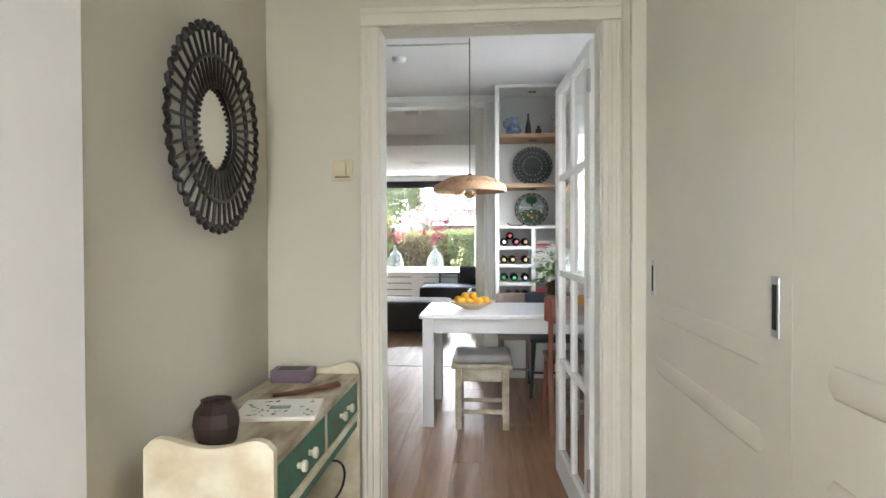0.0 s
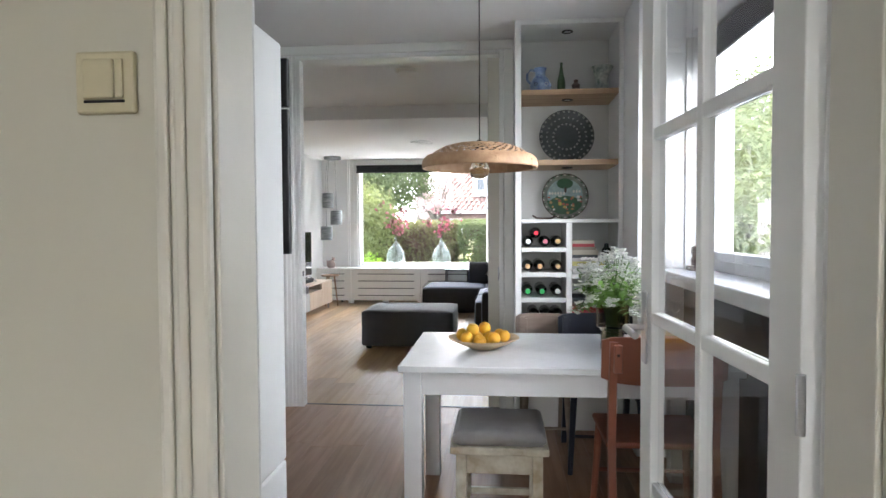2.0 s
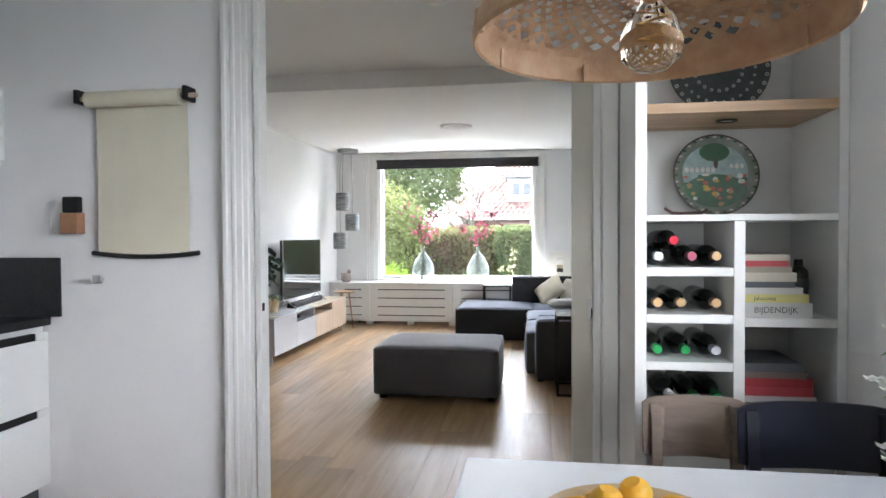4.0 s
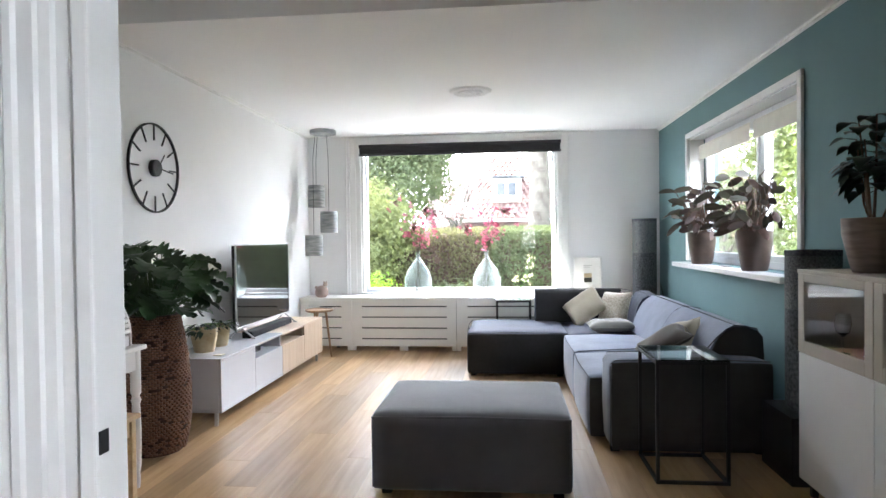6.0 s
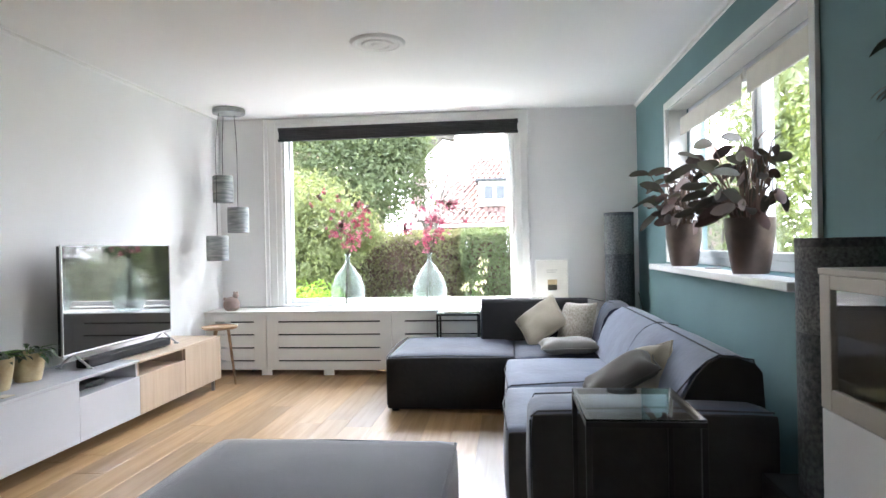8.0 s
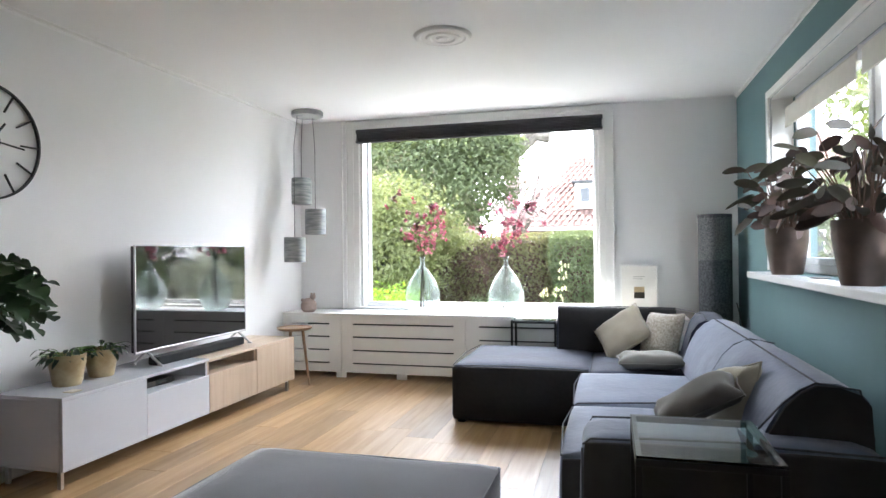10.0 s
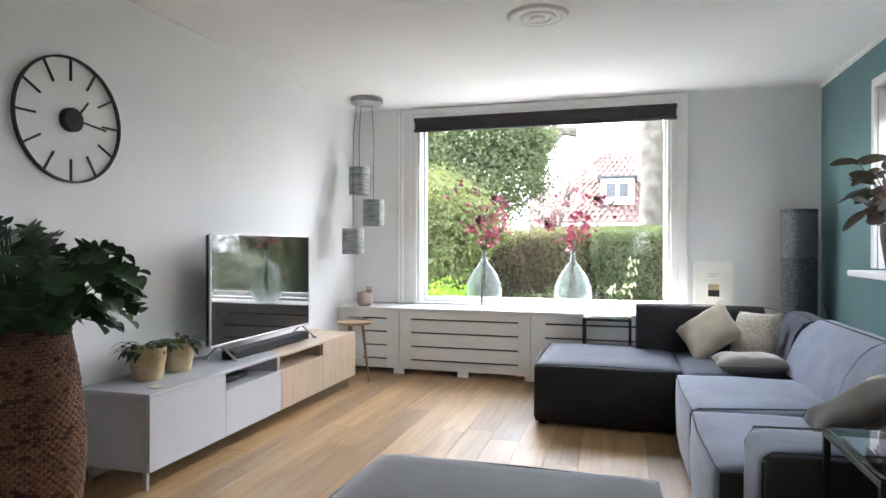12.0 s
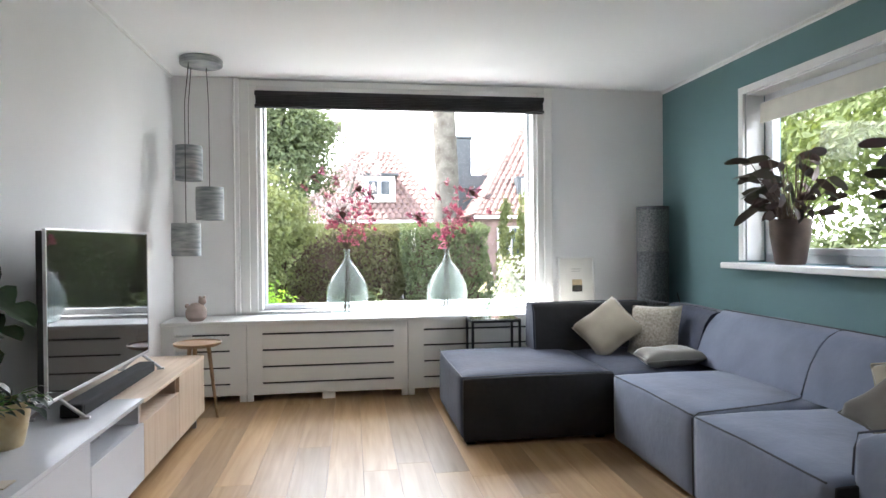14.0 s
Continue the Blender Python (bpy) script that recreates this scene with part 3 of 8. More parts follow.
mk = bmesh.new()
for k in range(34):
    x, y = rnd.uniform(-0.10, 0.10), rnd.uniform(-0.085, 0.085)
    if abs(x) < 0.035 and abs(y) < 0.03:
        continue
    a, b = rnd.uniform(0.004, 0.010), rnd.uniform(0.003, 0.005)
    r = bmesh.ops.create_circle(mk, cap_ends=True, segments=8, radius=1)
    bmesh.ops.scale(mk, vec=(a, b, 1), verts=r["verts"])
    bmesh.ops.rotate(mk, matrix=Matrix.Rotation(rnd.uniform(0, 3), 3, "Z"), verts=r["verts"])
    bmesh.ops.translate(mk, vec=(x, y, 0.0126), verts=r["verts"])
tagged(part("print", mk, M["ink"], bk, "small printed dark leaf shapes"), kind="stuff")
for k in range(3):
    part("title_bar", block(-0.03, -0.012 + k * 0.012, 0.0123, 0.03, -0.006 + k * 0.012, 0.0128), M["chip_green"], bk)
bx = thing("card_box", (-0.20, 2.965, 0.7455), "mauve cardboard game box on the console table", "box", turn=4)
part("box_base", block(-0.07, -0.045, 0, 0.07, 0.045, 0.02, 0.002), M["mauve"], bx)
part("lid", block(-0.072, -0.047, 0.0205, 0.072, 0.047, 0.042, 0.002), M["mauve"], bx)
part("print", block(-0.05, -0.03, 0.0422, 0.05, 0.03, 0.0428), M["ink"], bx)
bow = bmesh.new()
tube([(-0.19, 2.72, 0.7515), (-0.13, 2.75, 0.755), (-0.06, 2.80, 0.762), (-0.01, 2.85, 0.770)], 0.011, 10, bow, taper=0.019)
for v in bow.verts:
    v.co.z = 0.7456 + (v.co.z - 0.7515) * 0.5 + 0.0062
single("wooden_paddle", bow, M["red_wood"], "dark red wooden spatula lying on the console table", "spatula", smooth=True)

# round rattan mirror on the left hall wall
M["rattan_dark"] = surf("dark_stained_rattan", (0.016, 0.011, 0.010), 0.4, 0.4, 30, 0.3, 90)
M["mirror"], _n, _l, _p = nodes_of("silvered_mirror")
_p.inputs["Base Color"].default_value = (0.9, 0.9, 0.88, 1)
_p.inputs["Metallic"].default_value, _p.inputs["Roughness"].default_value = 1, 0.02
mr = thing("rattan_mirror", (-0.328, 2.60, 1.578), "round mirror in a dark woven rattan sunburst frame", "mirror")


def ring(r, x, rad, n=72, wave=0.0, waves=0, bm=None):
    pts = []
    for k in range(n):
        a = 2 * math.pi * k / n
        rr = r + wave * math.cos(waves * a)
        pts.append((x, rr * math.cos(a), rr * math.sin(a)))
    return tube(pts, rad, 8, bm, closed=True)


disc = bmesh.new()
bmesh.ops.create_cone(disc, cap_ends=True, segments=48, radius1=0.132, radius2=0.132, depth=0.006)
bmesh.ops.rotate(disc, matrix=Matrix.Rotation(radians(90), 3, "Y"), verts=disc.verts)
bmesh.ops.translate(disc, vec=(0.006, 0, 0), verts=disc.verts)
part("mirror_glass", disc, M["mirror"], mr, "round mirror glass", smooth=True)
part("inner_ring", ring(0.135, 0.016, 0.007), M["rattan_dark"], mr, smooth=True)
part("middle_ring", ring(0.215, 0.022, 0.0075), M["rattan_dark"], mr, smooth=True)
part("outer_ring", ring(0.298, 0.022, 0.0085, 240, 0.008, 44), M["rattan_dark"], mr, smooth=True)
for k in range(44):
    a = 2 * math.pi * k / 44
    c, s = math.cos(a), math.sin(a)
    pts = [(0.024 - 0.006 * abs(q - 0.5), r * c, r * s) for q, r in ((0, 0.122), (0.3, 0.18), (0.6, 0.235), (1, 0.312))]
    part("spoke", tube(pts, 0.0052, 7), M["rattan_dark"], mr, smooth=True)

M["switch"] = surf("yellowed_plastic", (0.62, 0.56, 0.38), 0.35, 0.06, 9, 0.02, 60)
sw = thing("light_switch", (-0.061, 3.149, 1.513), "yellowed cream double light switch on the hall wall", "light switch")
part("frame", block(-0.041, -0.011, -0.041, 0.041, 0, 0.041, 0.004), M["switch"], sw)
part("rocker", block(-0.028, -0.018, -0.022, 0.0155, -0.0112, 0.030, 0.003), M["switch"], sw)
part("rocker", block(0.0165, -0.0165, -0.022, 0.028, -0.0112, 0.030, 0.003), M["switch"], sw)
# raised near-black strip draws the shadow under the rockers
part("shadow_strip", block(-0.028, -0.013, -0.027, 0.028, -0.0112, -0.0235), M["dark"], sw)

# ---------------------------------------------------------------- opening between kitchen and living room
so = tagged(thing("sliding_door_frame", (-0.28, 6.8, 0), "white moulded casing of the wide sliding-door opening", "door frame"), kind="structure")
pr = bmesh.new()
PROFILE = [(-1.176, 6.798), (-1.176, 6.771), (-1.170, 6.767), (-1.156, 6.767), (-1.150, 6.774), (-1.136, 6.778), (-1.129, 6.772), (-1.116, 6.772), (-1.110, 6.777),
           (-1.086, 6.779), (-1.081, 6.784), (-1.062, 6.784), (-1.056, 6.789), (-1.036, 6.789), (-1.0305, 6.793), (-1.0305, 6.798)]
lo, hi = ([pr.verts.new((x, y, z)) for x, y in PROFILE] for z in (0, 2.56))
for k in range(len(PROFILE)):
    q = (k + 1) % len(PROFILE)
    pr.faces.new((lo[k], lo[q], hi[q], hi[k]))
pr.faces.new(hi)
pr.faces.new(lo[::-1])
part("casing", pr, M["gloss_white"], so, "moulded white casing", here=True)
part("jamb", block(-1.104, 6.802, 0, -1.0305, 6.862, 2.53, 0.002), M["gloss_white"], so, here=True)
part("guide_strip", block(-1.0285, 6.782, 0, -1.001, 6.862, 2.53, 0.004), M["gloss_white"], so, here=True)
part("strike_plate", block(-1.0005, 6.788, 0.965, -0.998, 6.809, 1.0), M["dark"], so, "dark strike plate", here=True)
part("head_casing", block(-1.176, 6.776, 2.562, 0.535, 6.798, 2.628, 0.006), M["gloss_white"], so, here=True)
part("head_track", block(-1.10, 6.801, 2.533, 0.468, 6.978, 2.549, 0.003), M["gloss_white"], so, here=True)
for x0, x1, y0 in ((0.436, 0.47, 6.786), (0.472, 0.538, 6.776)):
    part("casing", block(x0, y0, 0, x1, 6.798, 2.56, 0.006), M["gloss_white"], so, here=True)
for x0, x1, z0, z1 in ((-1.19, -1.108, 0, 2.55), (0.471, 0.56, 0, 2.55), (-1.12, 0.56, 2.552, 2.62)):
    part("casing", block(x0, 6.982, z0, x1, 6.999, z1, 0.005), M["gloss_white"], so, here=True)
sd = tagged(thing("door_2", (0.42, 6.86, 0), "white sliding door pushed back into its pocket", "door"), kind="structure")
part("leaf", block(0.355, 6.842, 0.01, 0.466, 6.878, 2.522, 0.003), M["gloss_cream"], sd, here=True)
lk = part("lock_plate", block(0.425, 6.838, 0.93, 0.447, 6.8415, 1.03, 0.001), M["steel"], sd, "small steel lock plate", here=True)
part("latch", tube([(0.436, 6.837, 0.985), (0.436, 6.825, 0.985), (0.436, 6.823, 0.955), (0.428, 6.823, 0.948)], 0.0035, 8), M["black_metal"], lk, here=True, smooth=True)
setting("threshold", block(-1.03, 6.85, -0.02, 0.47, 6.872, 0.003, 0.001), M["black_metal"], "thin dark threshold strip in the floor", "threshold")
setting("baseboard_kitchen", block(-2.06, 6.786, 0, -1.19, 6.798, 0.05, 0.003), M["gloss_white"], "low white skirting board", "baseboard")
setting("baseboard_living", block(-2.788, 6.985, 0, -2.776, 12.95, 0.06, 0.003), M["gloss_white"], "low white skirting board", "baseboard")
setting("cornice_left", block(-2.788, 9.302, 2.512, -2.772, 13.338, 2.533, 0.004), M["gloss_white"], "thin white ceiling bead on the long wall", "trim")
setting("cornice_right", block(1.384, 9.302, 2.512, 1.398, 13.398, 2.533, 0.004), M["gloss_white"], "thin white ceiling bead on the teal wall", "trim")

# ---------------------------------------------------------------- kitchen units
M["unit"] = surf("white_unit_front", (0.78, 0.79, 0.77), 0.42, 0.03, 2, 0, 6)
M["worktop"] = surf("black_stone_worktop", (0.018, 0.018, 0.019), 0.3, 0.4, 40, 0.05, 160)
fg = thing("tall_fridge", (-0.42, 3.61, 0), "tall white fridge with black edge handles", "fridge")
part("body", block(-0.74, 3.30, 0.02, -0.165, 3.955, 1.80, 0.004), M["unit"], fg, here=True)
for z0, z1 in ((0.06, 0.70), (0.704, 1.80)):
    d = part("door", block(-0.164, 3.30, z0, -0.115, 3.955, z1, 0.006), M["unit"], fg, here=True)
part("handle", block(-0.125, 3.956, 1.25, -0.10, 3.976, 1.632, 0.003), M["black_metal"], fg, "black bar handle", here=True)
part("handle", block(-0.125, 3.956, 1.638, -0.10, 3.976, 1.765, 0.003), M["black_metal"], fg, "black bar handle", here=True)
part("plinth", block(-0.70, 3.32, 0, -0.18, 3.93, 0.019), M["dark"], fg, here=True)
part("hinge_cap", block(-0.22, 3.31, 1.801, -0.13, 3.36, 1.815, 0.004), M["dark"], fg, here=True)


def base_unit(y0, y1):
    u = thing("kitchen_base_unit", (-2.36, (y0 + y1) / 2, 0), "white kitchen drawer unit with dark grip recesses", "cabinet", "kitchen base units")
    part("carcass", block(-2.678, y0, 0.13, -2.10, y1, 0.885), M["unit"], u, here=True)
    part("plinth", block(-2.678, y0, 0, -2.14, y1, 0.129), M["wall_dark"], u, here=True)
    for z0, z1 in ((0.135, 0.49), (0.497, 0.85)):
        d = part("drawer_front", block(-2.099, y0 + 0.0015, z0, -2.072, y1 - 0.0015, z1 - 0.03, 0.002), M["unit"], u, here=True)
        part("grip_recess", block(-2.098, y0 + 0.0015, z1 - 0.029, -2.078, y1 - 0.07, z1 + 0.004), M["dark"], d, here=True)
        part("grip_end", block(-2.098, y1 - 0.069, z1 - 0.029, -2.072, y1 - 0.0015, z1 + 0.004), M["unit"], d, here=True)


for y0, y1 in ((6.2, 6.797), (5.6, 6.198), (5.0, 5.598), (4.4, 4.998)):
    base_unit(y0, y1)
single("kitchen_worktop", block(-2.678, 4.4, 0.886, -2.055, 6.797, 0.925, 0.003), M["worktop"], "black stone kitchen worktop on the white units", "worktop")
single("splashback", block(-2.678, 6.783, 0.926, -1.998, 6.798, 1.203, 0.002), M["worktop"], "black stone upstand panel on the kitchen wall", "splashback")
for y0, y1 in ((6.2, 6.797), (5.6, 6.198), (5.0, 5.598)):
    u = thing("kitchen_wall_unit", (-2.48, (y0 + y1) / 2, 1.62), "white kitchen wall cabinet with a dark grip under it", "cabinet", "kitchen wall units")
    part("carcass", block(-2.678, y0, 1.64, -2.305, y1, 2.0), M["unit"], u, here=True)
    d = part("door", block(-2.304, y0 + 0.0015, 1.665, -2.282, y1 - 0.0015, 2.0, 0.002), M["unit"], u, here=True)
    part("grip_recess", block(-2.304, y0 + 0.0015, 1.625, -2.284, y1 - 0.05, 1.6645), M["dark"], d, here=True)
for x, y, h in ((-2.36, 6.62, 0.05), (-2.40, 6.42, 0.09)):
    c = lathe([(0, 0), (0.035, 0), (0.04, h * 0.4), (0.028, h * 0.8), (0.008, h), (0.012, h + 0.014), (0, h + 0.018)], 16, x, y)
    bmesh.ops.translate(c, vec=(0, 0, 2.001), verts=c.verts)
    single("small_pot", c, M["black_metal"], "small dark lidded pot on top of the wall cabinet", "pot", "pots on the wall unit", smooth=True)

# paper roll and small things on the wall beside the opening
M["kraft"] = surf("cream_paper_roll", (0.70, 0.66, 0.52), 0.75, 0.06, 5, 0.08, 60)
pr = thing("paper_roll_holder", (-1.57, 6.797, 1.58), "cream paper roll hanging on a wall holder with a black bar", "paper roll")
part("roll", tube([(-1.80, 6.74, 1.918), (-1.345, 6.74, 1.918)], 0.036, 20), M["kraft"], pr, here=True, smooth=True)
part("dowel", tube([(-1.85, 6.74, 1.922), (-1.27, 6.74, 1.922)], 0.011, 12), M["oak"], pr, "wooden dowel", here=True, smooth=True)
for x in (-1.845, -1.318):
    part("bracket", block(x - 0.01, 6.715, 1.90, x + 0.012, 6.797, 1.962, 0.004), M["black_metal"], pr, here=True)
sheet = bmesh.new()
cols = [[sheet.verts.new((x, 6.776 + 0.002 * math.sin(z * 9), z)) for z in np.linspace(1.91, 1.215, 14)] for x in (-1.785, -1.56, -1.335)]
for a, b in zip(cols, cols[1:]):
    for k in range(13):
        sheet.faces.new((a[k], a[k + 1], b[k + 1], b[k]))
part("sheet", sheet, M["kraft"], pr, "hanging cream paper", here=True, smooth=True)
part("tear_bar", tube([(-1.815 + 0.0525 * k, 6.775, 1.208 + 0.0007 * (k - 5) ** 2) for k in range(11)], 0.011, 8), M["black_metal"], pr, "black bar", here=True, smooth=True)
M["copper_wood"] = surf("orange_brown_leather", (0.42, 0.22, 0.12), 0.5, 0.2, 12, 0.1, 70)
hb = thing("wall_box", (-1.913, 6.797, 1.31), "small brown wall box with black pens", "holder")
part("box", block(-1.958, 6.745, 1.315, -1.868, 6.797, 1.41, 0.004), M["copper_wood"], hb, here=True)
part("filling", block(-1.952, 6.752, 1.411, -1.874, 6.79, 1.485, 0.006), M["black_metal"], hb, here=True)
kn = thing("key_hook", (-1.777, 6.797, 1.10), "small steel key knob on the kitchen wall", "knob")
part("stem", tube([(-1.785, 6.797, 1.105), (-1.785, 6.76, 1.105)], 0.008, 10), M["steel"], kn, here=True, smooth=True)
part("cap", block(-1.80, 6.742, 1.085, -1.755, 6.76, 1.125, 0.005), M["steel"], kn, here=True)

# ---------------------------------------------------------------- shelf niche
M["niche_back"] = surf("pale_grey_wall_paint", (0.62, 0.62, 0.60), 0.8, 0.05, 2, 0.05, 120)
nb = thing("niche_bookcase", (0.88, 6.6, 0), "white built-in bookcase with oak shelves and wine cubbies", "bookcase")
part("side_panel", block(0.541, 6.385, 0, 0.580, 6.770, 2.627, 0.002), M["gloss_white"], nb, here=True)
part("side_panel", block(1.19, 6.387, 0, 1.22, 6.796, 2.627, 0.002), M["gloss_white"], nb, here=True)
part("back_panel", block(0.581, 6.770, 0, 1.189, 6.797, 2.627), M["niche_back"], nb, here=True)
for z in (1.745, 2.19):
    sh = part("shelf", block(0.581, 6.39, z - 0.035, 1.189, 6.769, z, 0.002), M["oak_shelf"], nb, "pale oak shelf", here=True)
part("top_panel", block(0.581, 6.39, 2.60, 1.189, 6.769, 2.627), M["gloss_white"], nb, here=True)
part("counter_panel", block(0.581, 6.386, 1.343, 1.189, 6.769, 1.365, 0.002), M["gloss_white"], nb, here=True)
for k, z in enumerate((1.185, 1.024, 0.861, 0.70)):
    part("cubby_shelf", block(0.581, 6.388, z - 0.03, 0.864, 6.769, z, 0.002), M["gloss_white"], nb, here=True)
for z in (1.015, 0.70):
    part("cubby_shelf", block(0.902, 6.388, z - 0.03, 1.189, 6.769, z, 0.002), M["gloss_white"], nb, here=True)
part("divider", block(0.865, 6.387, 0.62, 0.901, 6.769, 1.342, 0.002), M["gloss_white"], nb, here=True)
part("bottom_panel", block(0.581, 6.388, 0.615, 1.189, 6.769, 0.666, 0.002), M["gloss_white"], nb, here=True)
part("lower_front", block(0.581, 6.40, 0, 1.189, 6.43, 0.614, 0.002), M["gloss_white"], nb, here=True)
M["lamp_glass"] = surf("frosted_lamp_glass", (0.75, 0.74, 0.70), 0.5, 0.05, 20, 0, 60)
for z in (1.708, 2.153, 2.598):
    dl = thing("downlight", (0.885, 6.55, z), "small round recessed steel downlight under the shelf", "lamp", "niche downlights")
    part("rim", lathe([(0.026, 0.0), (0.036, 0.0), (0.037, -0.005), (0.026, -0.006), (0.024, 0.0)], 24), M["black_metal"], dl, smooth=True)
    part("lens", lathe([(0, -0.002), (0.024, -0.002), (0.024, 0.0), (0, 0.0)], 24), M["lamp_glass"], dl)

M["glass_black"] = surf("dark_bottle_glass", (0.012, 0.016, 0.012), 0.12, 0.2, 9, 0, 40)
FOIL = {k: surf("foil_" + k, c, 0.3, 0.1, 20, 0.02, 60, metal=0.5) for k, c in
        {"red": (0.45, 0.02, 0.04), "white": (0.75, 0.75, 0.76), "gold": (0.62, 0.42, 0.22), "green": (0.05, 0.42, 0.12), "pink": (0.5, 0.14, 0.2)}.items()}


def wine(x, z, foil):
    b = thing("wine_bottle", (x, 6.41, z), "dark wine bottle with a " + foil + " cap lying in the cubby", "bottle", "wine bottles")
    prof = [(0, 0.33), (0.03, 0.33), (0.036, 0.32), (0.037, 0.13), (0.033, 0.11), (0.016, 0.085), (0.0145, 0.03), (0, 0.03)]
    body = lathe(prof, 18)
    cap = lathe([(0, 0), (0.0155, 0), (0.016, 0.004), (0.0155, 0.045), (0, 0.045)], 18)
    for bm in (body, cap):
        bmesh.ops.rotate(bm, matrix=Matrix.Rotation(radians(-90), 3, "X"), verts=bm.verts)
    part("glass", body, M["glass_black"], b, smooth=True)
    part("cap", cap, FOIL[foil], b, foil + " foil cap", smooth=True)


for z, row in ((1.185, (("white", 0.625), ("red", 0.675), ("pink", 0.735), ("gold", 0.815))), (1.024, (("gold", 0.622), ("gold", 0.70), ("gold", 0.815))),
               (0.861, (("green", 0.622), ("white", 0.815))), (0.70, (("white", 0.665), ("green", 0.745), ("green", 0.82)))):
    for k, (foil, x) in enumerate(row):
        wine(x, z + 0.038 + (0.055 if foil == "red" else 0), foil)
wine(0.715, 0.861 + 0.038, "green")

BOOKC = [(0.30, 0.26, 0.2), (0.5, 0.45, 0.36), (0.16, 0.12, 0.1), (0.55, 0.53, 0.5), (0.08, 0.09, 0.1), (0.6, 0.55, 0.2), (0.52, 0.53, 0.5), (0.45, 0.06, 0.07), (0.35, 0.03, 0.04)]
BOOKM = [surf("book_cover_" + str(k), c, 0.5, 0.08, 10, 0.03, 90) for k, c in enumerate(BOOKC)]
rnd = random.Random(11)


def book(z, x0, w, d, h, mat, label):
    b = thing("book", (x0, 6.41, z), label, "book", "stacked books")
    part("pages", block(0.004, 0.006, 0.003, w - 0.004, d - 0.004, h - 0.003), M["paper"], b)
    part("cover", block(0, 0, 0, w, d, 0.0028), mat, b)
    part("cover", block(0, 0, h - 0.0028, w, d, h), mat, b)
    part("spine", block(0, -0.0025, 0, w, 0.0002, h), mat, b)
    return b


z = 1.015
for w, h, m, lab in ((0.215, 0.05, 6, "grey hardback book lying flat in a stack"), (0.205, 0.028, 5, "yellow hardback book lying flat in a stack"), (0.185, 0.022, 3, "white book lying flat in a stack"), (0.16, 0.02, 4, "black book lying flat in a stack"),
                     (0.165, 0.03, 1, "beige book lying flat in a stack"), (0.15, 0.02, 0, "brown book lying flat in a stack"), (0.14, 0.02, 7, "red book lying flat in a stack"), (0.14, 0.02, 1, "beige book lying flat in a stack")):
    b = book(z, 0.905, w, 0.27, h, BOOKM[m], lab)
    if h > 0.04 or m == 5:
        tx = bpy.data.curves.new("spine_lettering", "FONT")
        tx.body, tx.size, tx.align_y = ("BIJDENDIJK", 0.028, "CENTER") if h > 0.04 else ("jabooxta", 0.02, "CENTER")
        to = new("spine_lettering", tx)
        to.data.materials.append(M["ink"])
        to.matrix_basis = pose(0.03, -0.0035, h / 2, 90, 0, 0)
        to.parent = b
    z += h + 0.0004
z = 0.70
for w, h, m, lab in ((0.24, 0.025, 4, "dark book lying flat in a stack"), (0.23, 0.022, 3, "white book lying flat in a stack"), (0.22, 0.03, 7, "red hardback book lying flat in a stack"), (0.22, 0.03, 8, "dark red book lying flat in a stack"), (0.2, 0.02, 2, "brown book lying flat in a stack"), (0.19, 0.03, 4, "dark book lying flat in a stack")):
    book(z, 0.905, w, 0.26, h, BOOKM[m], lab)
    z += h + 0.0004
bt = thing("dark_bottle", (1.150, 6.60, 1.0155), "tall dark bottle standing beside the books", "bottle")
part("glass", lathe([(0, 0), (0.032, 0), (0.033, 0.13), (0.03, 0.15), (0.016, 0.165), (0.014, 0.19), (0, 0.19)], 20), M["glass_black"], bt, smooth=True)
part("label", lathe([(0.0335, 0.05), (0.0335, 0.12)], 20), M["wall_dark"], bt, smooth=True)

# pottery in the niche
M["blue_pot"] = surf("blue_painted_pottery", (0.06, 0.11, 0.30), 0.3, 0.5, 26, 0.05, 40, col2=(0.35, 0.45, 0.58))
M["green_glass"] = surf("green_bottle_glass", (0.07, 0.12, 0.06), 0.15, 0.2, 9, 0, 40)
M["bronze"] = surf("dark_bronze", (0.06, 0.03, 0.02), 0.4, 0.4, 20, 0.2, 60)
M["mottle_pot"] = surf("mottled_white_green_pottery", (0.55, 0.55, 0.50), 0.35, 0.7, 30, 0.05, 40, col2=(0.10, 0.15, 0.13))
M["plate_dark"] = surf("dark_grey_glaze", (0.045, 0.055, 0.055), 0.35, 0.4, 22, 0.08, 60)
M["plate_dot"] = surf("pale_glaze_dots", (0.42, 0.42, 0.38), 0.4, 0.2, 22, 0, 60)
jg = thing("pottery_jug", (0.71, 6.56, 2.1905), "blue and white patterned pottery jug", "jug")
part("body", lathe([(0, 0), (0.05, 0), (0.066, 0.03), (0.07, 0.06), (0.055, 0.10), (0.035, 0.125), (0.034, 0.15), (0.042, 0.175), (0.038, 0.175), (0.03, 0.15), (0, 0.14)], 28), M["blue_pot"], jg, smooth=True)
part("handle", tube([(-0.034, 0, 0.16), (-0.065, 0, 0.165), (-0.085, 0, 0.14), (-0.085, 0, 0.10), (-0.064, 0, 0.075)], 0.009, 10), M["blue_pot"], jg, smooth=True)
